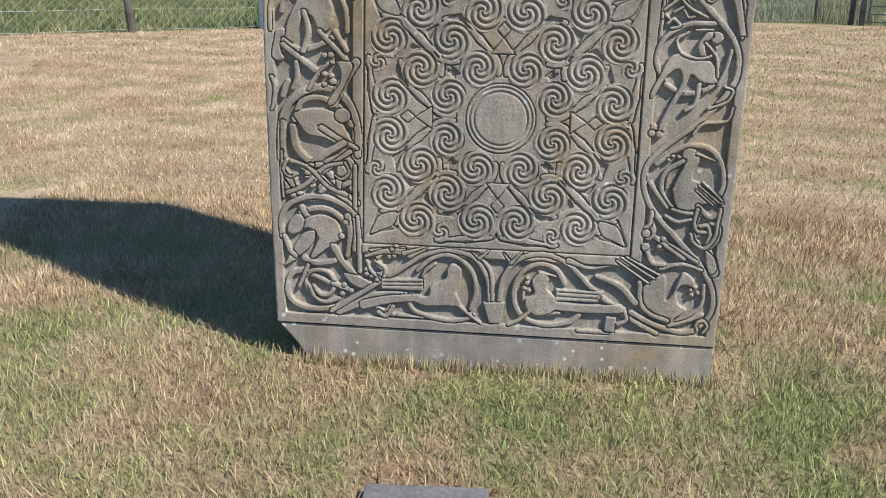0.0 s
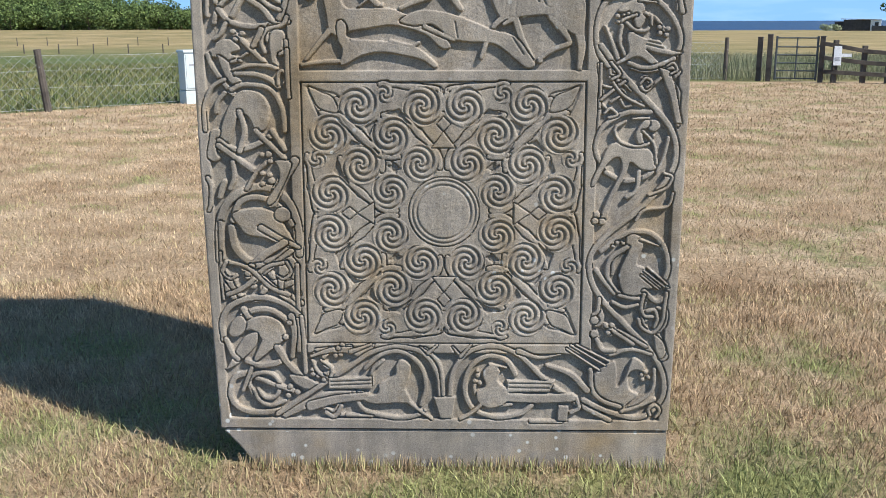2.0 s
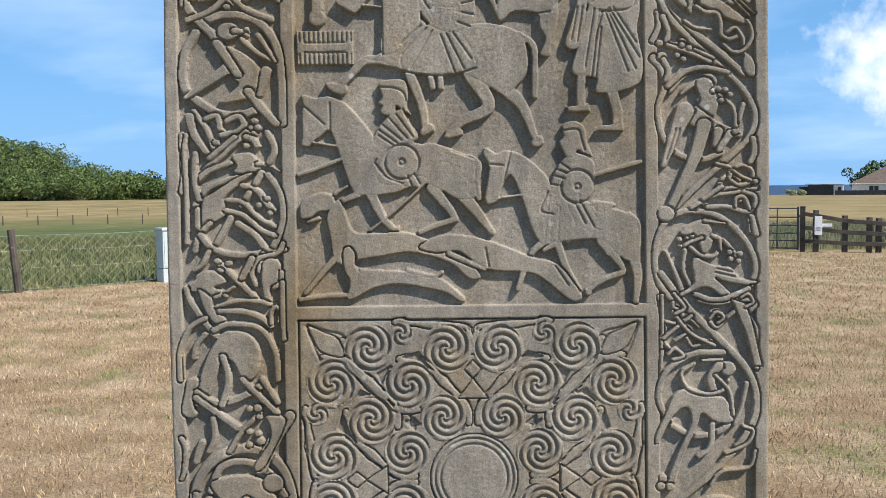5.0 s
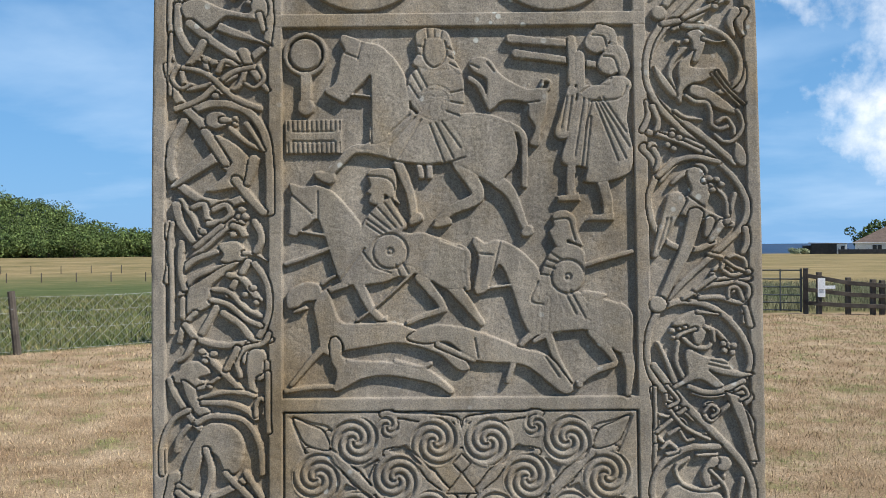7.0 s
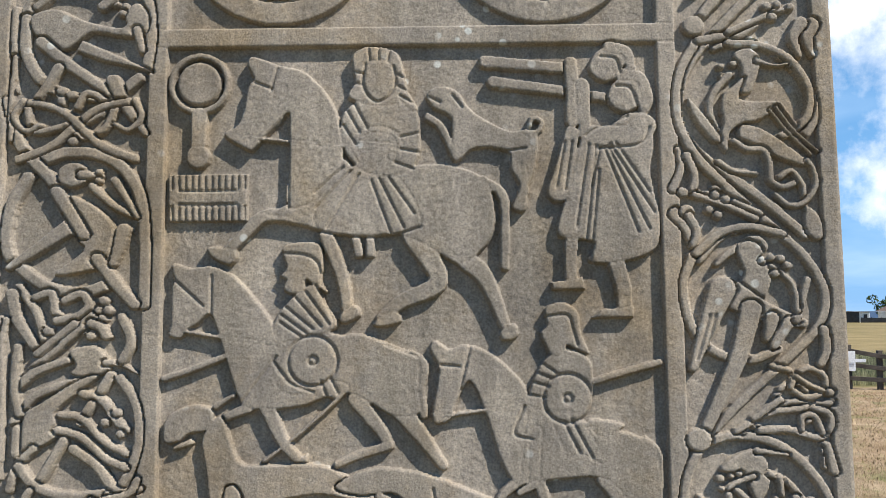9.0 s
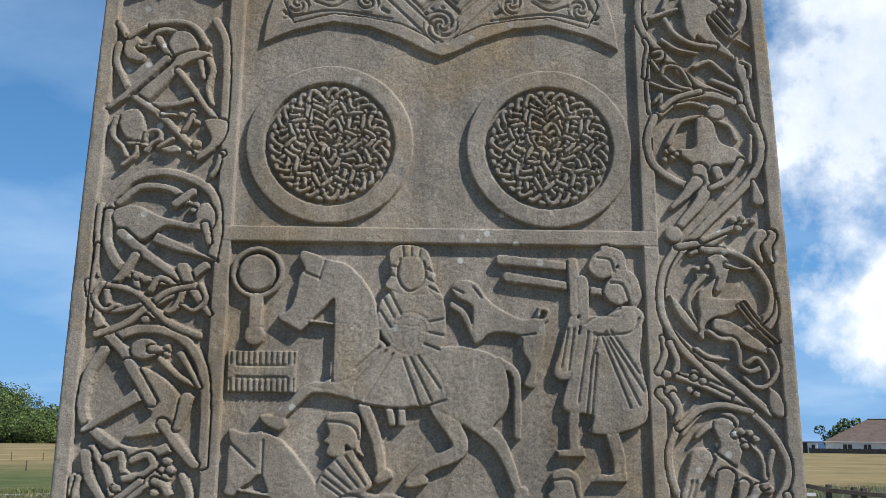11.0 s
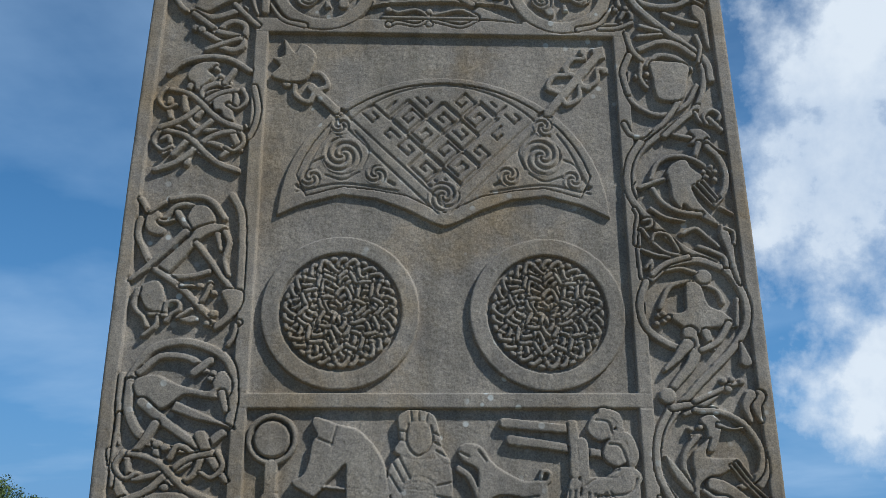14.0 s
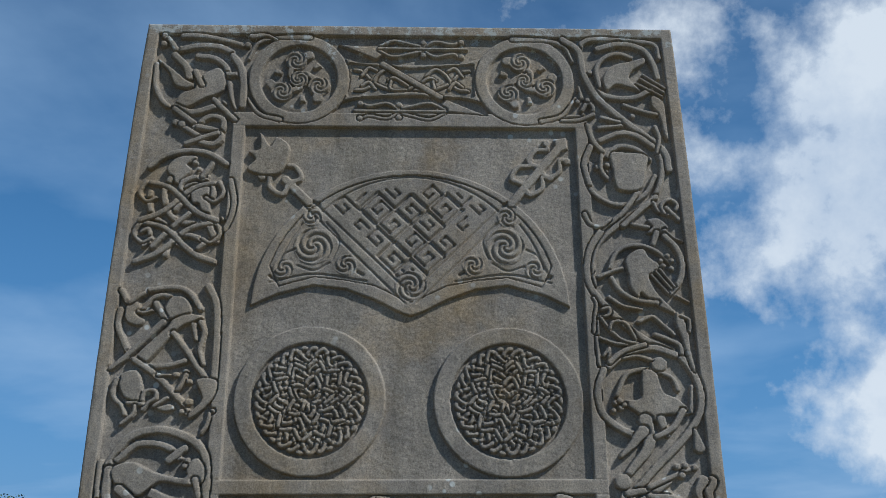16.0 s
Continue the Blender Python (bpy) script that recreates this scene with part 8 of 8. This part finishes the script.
    tail.shape((3.6, -4.0), (5.2, 2.6), (1.8, 5.6), (0.2, 3.0), (-2.6, 6.8), (-2.4, 2.2), (-5.2, 1.4), (-3.4, -0.8), (-5.4, -3.6), (-0.6, -5.2))
    rod.plate((38.0, 43.0), (41.0, 44.0), (40.6, 47.4), (37.4, 46.6))


crescent()


# head panel: two linked discs and a barbed rod
def head():
    g = Chisel("linked_discs", "head_panel", 0.0, 324.0, top=0.0125, label="pair of broad rings joined by a waisted bar")
    g.plate((-20, 7.2), (-14, 5.0), (0, 4.3), (14, 5.0), (20, 7.2), (20, -7.2), (14, -5.4), (0, -4.8), (-14, -5.4), (-20, -7.2))
    bar = Chisel("bar_field", "head_panel", 0.0, 324.0, top=0.005, label="sunk field of the waisted bar")
    bar.plate((-16.5, 4.6), (0, 3.0), (16.5, 4.6), (16.5, -5.0), (0, -3.4), (-16.5, -5.0))
    for x in (-29.8, 30.3):
        g.ring(11.7, 3.2, (x, 0))
    for x, t in ((-29.8, 1), (30.3, -1)):
        tri = Chisel("triskele", "head_panel", x, 324.0, top=0.011, label="triple spiral inside a ring")
        tri.ring_groove(9.4, 0.3, (0, 0))
        for k in range(3):
            a = radians(100 + 120 * k)
            tri.strap(0.9, 2.6, (0, 0), (2.6 * math.cos(a + t), 2.6 * math.sin(a + t)), (5.8 * math.cos(a), 5.8 * math.sin(a)), (7.6 * math.cos(a - 0.5 * t), 7.6 * math.sin(a - 0.5 * t)))
            Chisel("small_spiral", "head_panel", x, 324.0, top=0.011).spiral(5.7 * math.cos(a), 5.7 * math.sin(a), 2.9, 2, t)
            tri.plate(*[(7.0 * math.cos(a + 1.05 + e) * f, 7.0 * math.sin(a + 1.05 + e) * f) for e, f in ((-0.12, 1), (0.12, 1), (0.1, 0.7), (-0.1, 0.7))])
        Chisel("small_spiral", "head_panel", x, 324.0, top=0.011).spiral(0, 0, 2.5, 2, -t)
    knot = Chisel("bar_knotwork", "head_panel", 0.0, 323.8, top=0.0105, label="knotwork in the waisted bar")
    bar_strands(knot)
    bar_strands(Chisel("bar_knotwork", "head_panel", 0.4, 323.8, -1, 1.0, 0.0105, "knotwork in the waisted bar"))
    rod = Chisel("barbed_rod", "head_panel", 0.0, 324.0, top=0.0125, label="thin carved Z-shaped rod across the bar")
    rod.strap(1.7, 1.7, (-7.6, 4.6), (7.6, -5.2))
    for t in (1, -1):
        rod.plate((t * -20.0, t * 10.6), (t * -6.0, t * 9.2), (t * -9.5, t * 6.0))
        for m in (1, -1):
            y = t * 9.4
            rod.strap(0.9, 0.9, (t * -9.0, y + m * 0.4), (t * -5.0, y + m * 2.4), (0, y + m * 1.4), (t * 3.0, y + m * 0.6))
            rod.strap(0.9, 0.9, (t * 3.4, y + m * 0.6), (t * 6.4, y + m * 2.3), (t * 11.0, y + m * 1.5), (t * 13.0, y + m * 2.4))
            rod.discs(0.8, (t * 3.2, y + m * 1.9), (t * 13.4, y + m * 2.2))
        rod.strap(0.8, 0.8, (t * -9.0, t * 9.4), (t * 15.0, t * 9.4))
        corner = Chisel("tendril", "head_panel", t * 30.3, 324.0, turn=t, top=0.0115)
        corner.strap(1.6, 0.8, (-3, 12.6), (6, 12.4), (11, 10.6), (13.2, 6.0))
        corner.strap(1.4, 0.8, (4, -12.2), (9.5, -10.4), (13.4, -5.0))


head()


# beast border
KNOTS = ((beast_knot_four, 220.2, 1, 1.0), (beast_knot_one, 183.8, 1, 1.0), (beast_knot_two, 78.1, 1, 1.0))
for make, y, turn, size in KNOTS:
    make(Chisel("knotted_beast", "beast_border", -56.8, y, turn, size, 0.0145, "plain knotted beast in a ring of straps"))
for make, at in ((head_beast, (-57.0, 318.0)), (crossed_beast, (-57.5, 255.5)), (beak_beast, (-56.8, 149.0)), (hammer_beast, (-57.4, 118.0)), (corner_beasts, (-57.5, 40.0))):
    make(Chisel("knotted_beast", "beast_border", *at, 1, 1.0, 0.0145, "plain knotted beast in a ring of straps"))
edge = Chisel("side_strap", "beast_border", -56.9, 0.0, 1, 1.0, 0.0125, "thin straps along the beast border")
for y in (55, 200):
    edge.strap(0.9, 0.9, (-9.9, y), (-10.1, y + 8), (-9.8, y + 15))

ties = Chisel("crossing_straps", "beast_border", -56.9, 0.0, 1, 1.0, 0.0122, "crossed straps between the knotted beasts")
for y in (62, 202, 278, 289):
    for m in (1, -1):
        ties.strap(1.5, 1.2, (-8.6 * m, y - 5.5), (-3.5 * m, y - 3.0), (2.5 * m, y + 3.2), (8.4 * m, y + 5.0))
        ties.strap(1.1, 0.9, (8.4 * m, y + 5.0), (9.6 * m, y + 2.0), (7.6 * m, y - 0.4), (5.6 * m, y + 0.6))

# vine border
for make, at, name in ((stem_head, (56.5, 311.1), "vine_stem"), (stem_upper, (56.4, 238.1), "vine_stem"), (stem_middle, (56.5, 171.8), "vine_stem"), (stem_foot, (57.4, 71.0), "vine_stem")):
    make(Chisel(name, "vine_border", *at, 1, 1.0, 0.0135, "winding vine stem with rings and sprigs of berries"))
for make, at, turn, size in ((crown_beast, (57.0, 318.0), 1, 1.0), (sprig, (57.0, 158.0), 1, 1.0), (bird_of_vine, (56.0, 265.0), 1, 1.0), (vine_beast_five, (56.5, 239.4), 1, 1.0),
                             (beast_of_vine, (57.3, 203.6), 1, 1.0), (griffin_biting, (56.5, 171.8), 1, 1.0), (winged_beast, (57.1, 134.6), 1, 1.0),
                             (vine_beast_six, (56.3, 102.1), 1, 1.0), (foot_vine, (57.5, 60.0), 1, 1.0)):
    make(Chisel("vine_beast", "vine_border", *at, turn, size, 0.0148, "plain carved beast inside a ring of vine"))

# foot border
foot_scrolls(Chisel("scrolls", "foot_border", *(-0.1, 28.1), 1, 1.0, 0.0135, "two vine scrolls springing from a vase"))
foot_vase(Chisel("vase", "foot_border", *(0.4, 19.9), 1, 1.0, 0.0145, "small carved vase between the scrolls"))
foot_bird_one(Chisel("bird", "foot_border", *(-14.7, 27.6), 1, 1.0, 0.0148, "plain carved bird inside a scroll", join=True))
foot_bird_two(Chisel("bird", "foot_border", *(14.4, 27.7), 1, 1.0, 0.0148, "plain carved bird inside a scroll", join=True))

# chisel marks and weathering of the whole face
TOUCH = np.random.default_rng(3)
rough = TOUCH.normal(size=(NV // 3 + 2, NU // 3 + 2)).astype(np.float32)
rough = np.kron(rough, np.ones((3, 3), np.float32))[:NV, :NU]
for _ in range(2):
    rough = (rough + np.roll(rough, 1, 0) + np.roll(rough, -1, 0) + np.roll(rough, 1, 1) + np.roll(rough, -1, 1)) / 5
soft = (RISE + 0.06 * (np.roll(RISE, 1, 0) + np.roll(RISE, -1, 0) + np.roll(RISE, 1, 1) + np.roll(RISE, -1, 1))) / 1.24
RISE[1:-1, 1:-1] = soft[1:-1, 1:-1]
RISE += 0.00028 * rough
# worn outer edges
GU, GV = np.meshgrid(US, VS)
rim = np.minimum(np.minimum(GU + HALF, HALF - GU), TOP - GV)
worn = 0.0055 * np.clip(1 - rim / (0.007 + 0.005 * np.abs(np.sin(GV * 23) * np.sin(GV * 7.3 + GU))), 0, 1) ** 2
RISE -= worn.astype(np.float32)
RISE[:, 0] = RISE[:, -1] = RISE[-1, :] = -0.004


def slab_outline(inset):
    v = np.linspace(FOOT, TOP - inset, 40)
    left = [(float(bulge(np.array(-HALF + inset), a)), float(a)) for a in v]
    right = [(float(bulge(np.array(HALF - inset), a)), float(a)) for a in v[::-1]]
    return left + right


stone = empty("carved_cross_slab", pose(0, 0, 0, -LEAN))
tagged(stone, "tall grey sandstone slab carved in relief, leaning slightly back", "carved stone")


def slab_body():
    bm = bmesh.new()
    foot = [(0.711, -0.35), (-0.55, -0.35), (-0.585, -0.03), (-0.66, 0.07), (-0.708, FOOT - 0.001)]
    line = slab_outline(0.0012) + [(0.7105, FOOT)] + foot[:1] + foot[1:4]
    front = [bm.verts.new((u, DEPTH + 0.003, v)) for u, v in line]
    back = [bm.verts.new((u, 0.205, v)) for u, v in line]
    bm.faces.new(front)
    bm.faces.new(back[::-1])
    for k in range(len(line)):
        a, b = k, (k + 1) % len(line)
        bm.faces.new((front[b], front[a], back[a], back[b]))
    bmesh.ops.recalc_face_normals(bm, faces=bm.faces)
    part("body", bm, STONE, stone)
    bm = bmesh.new()
    line = [(0.711, -0.35), (0.711, FOOT - 0.006), (-0.70, FOOT - 0.006), (-0.705, 0.115), (-0.66, 0.066), (-0.585, -0.03), (-0.55, -0.35)]
    n = len(line)
    front = [bm.verts.new((u, 0.0, v)) for u, v in line]
    back = [bm.verts.new((u, 0.05, v)) for u, v in line]
    bm.faces.new(front[::-1])
    for k in range(n):
        a, b = k, (k + 1) % n
        bm.faces.new((front[a], front[b], back[b], back[a]))
    bmesh.ops.recalc_face_normals(bm, faces=bm.faces)
    bmesh.ops.bevel(bm, geom=[e for e in bm.edges if all(v.co.y < 0.001 for v in e.verts)], offset=0.006, segments=2, affect="EDGES")
    part("plinth", bm, STONE, stone, "uncarved lower edge of the slab, one corner broken off")


slab_body()


def carve_out():
    """Each carved part as a mesh of its own, cut from the common surface."""
    z = RISE
    pick = np.stack([z[:-1, :-1], z[:-1, 1:], z[1:, 1:], z[1:, :-1]])
    own = np.stack([OWNER[:-1, :-1], OWNER[:-1, 1:], OWNER[1:, 1:], OWNER[1:, :-1]])
    cell = np.take_along_axis(own, pick.argmax(0)[None], 0)[0].ravel()
    idx = np.arange(NU * NV).reshape(NV, NU)
    quads = np.stack([idx[:-1, :-1], idx[:-1, 1:], idx[1:, 1:], idx[1:, :-1]], -1).reshape(-1, 4)
    space = np.stack([bulge(GU, GV), DEPTH - z, GV], -1).reshape(-1, 3)
    order = np.argsort(cell, kind="stable")
    bounds = np.searchsorted(cell[order], np.arange(len(PARTS) + 1))
    made = {}
    for k in range(1, len(PARTS)):
        mine = quads[order[bounds[k]:bounds[k + 1]]]
        if len(mine) < 4:
            continue
        name, over, label = PARTS[k]
        used, inv = np.unique(mine, return_inverse=True)
        ob = soup(name, space[used], inv.reshape(-1, 4), STONE, made.get(over, stone), smooth=True)
        if label:
            tagged(ob, label)
        made.setdefault(name, ob)


carve_out()
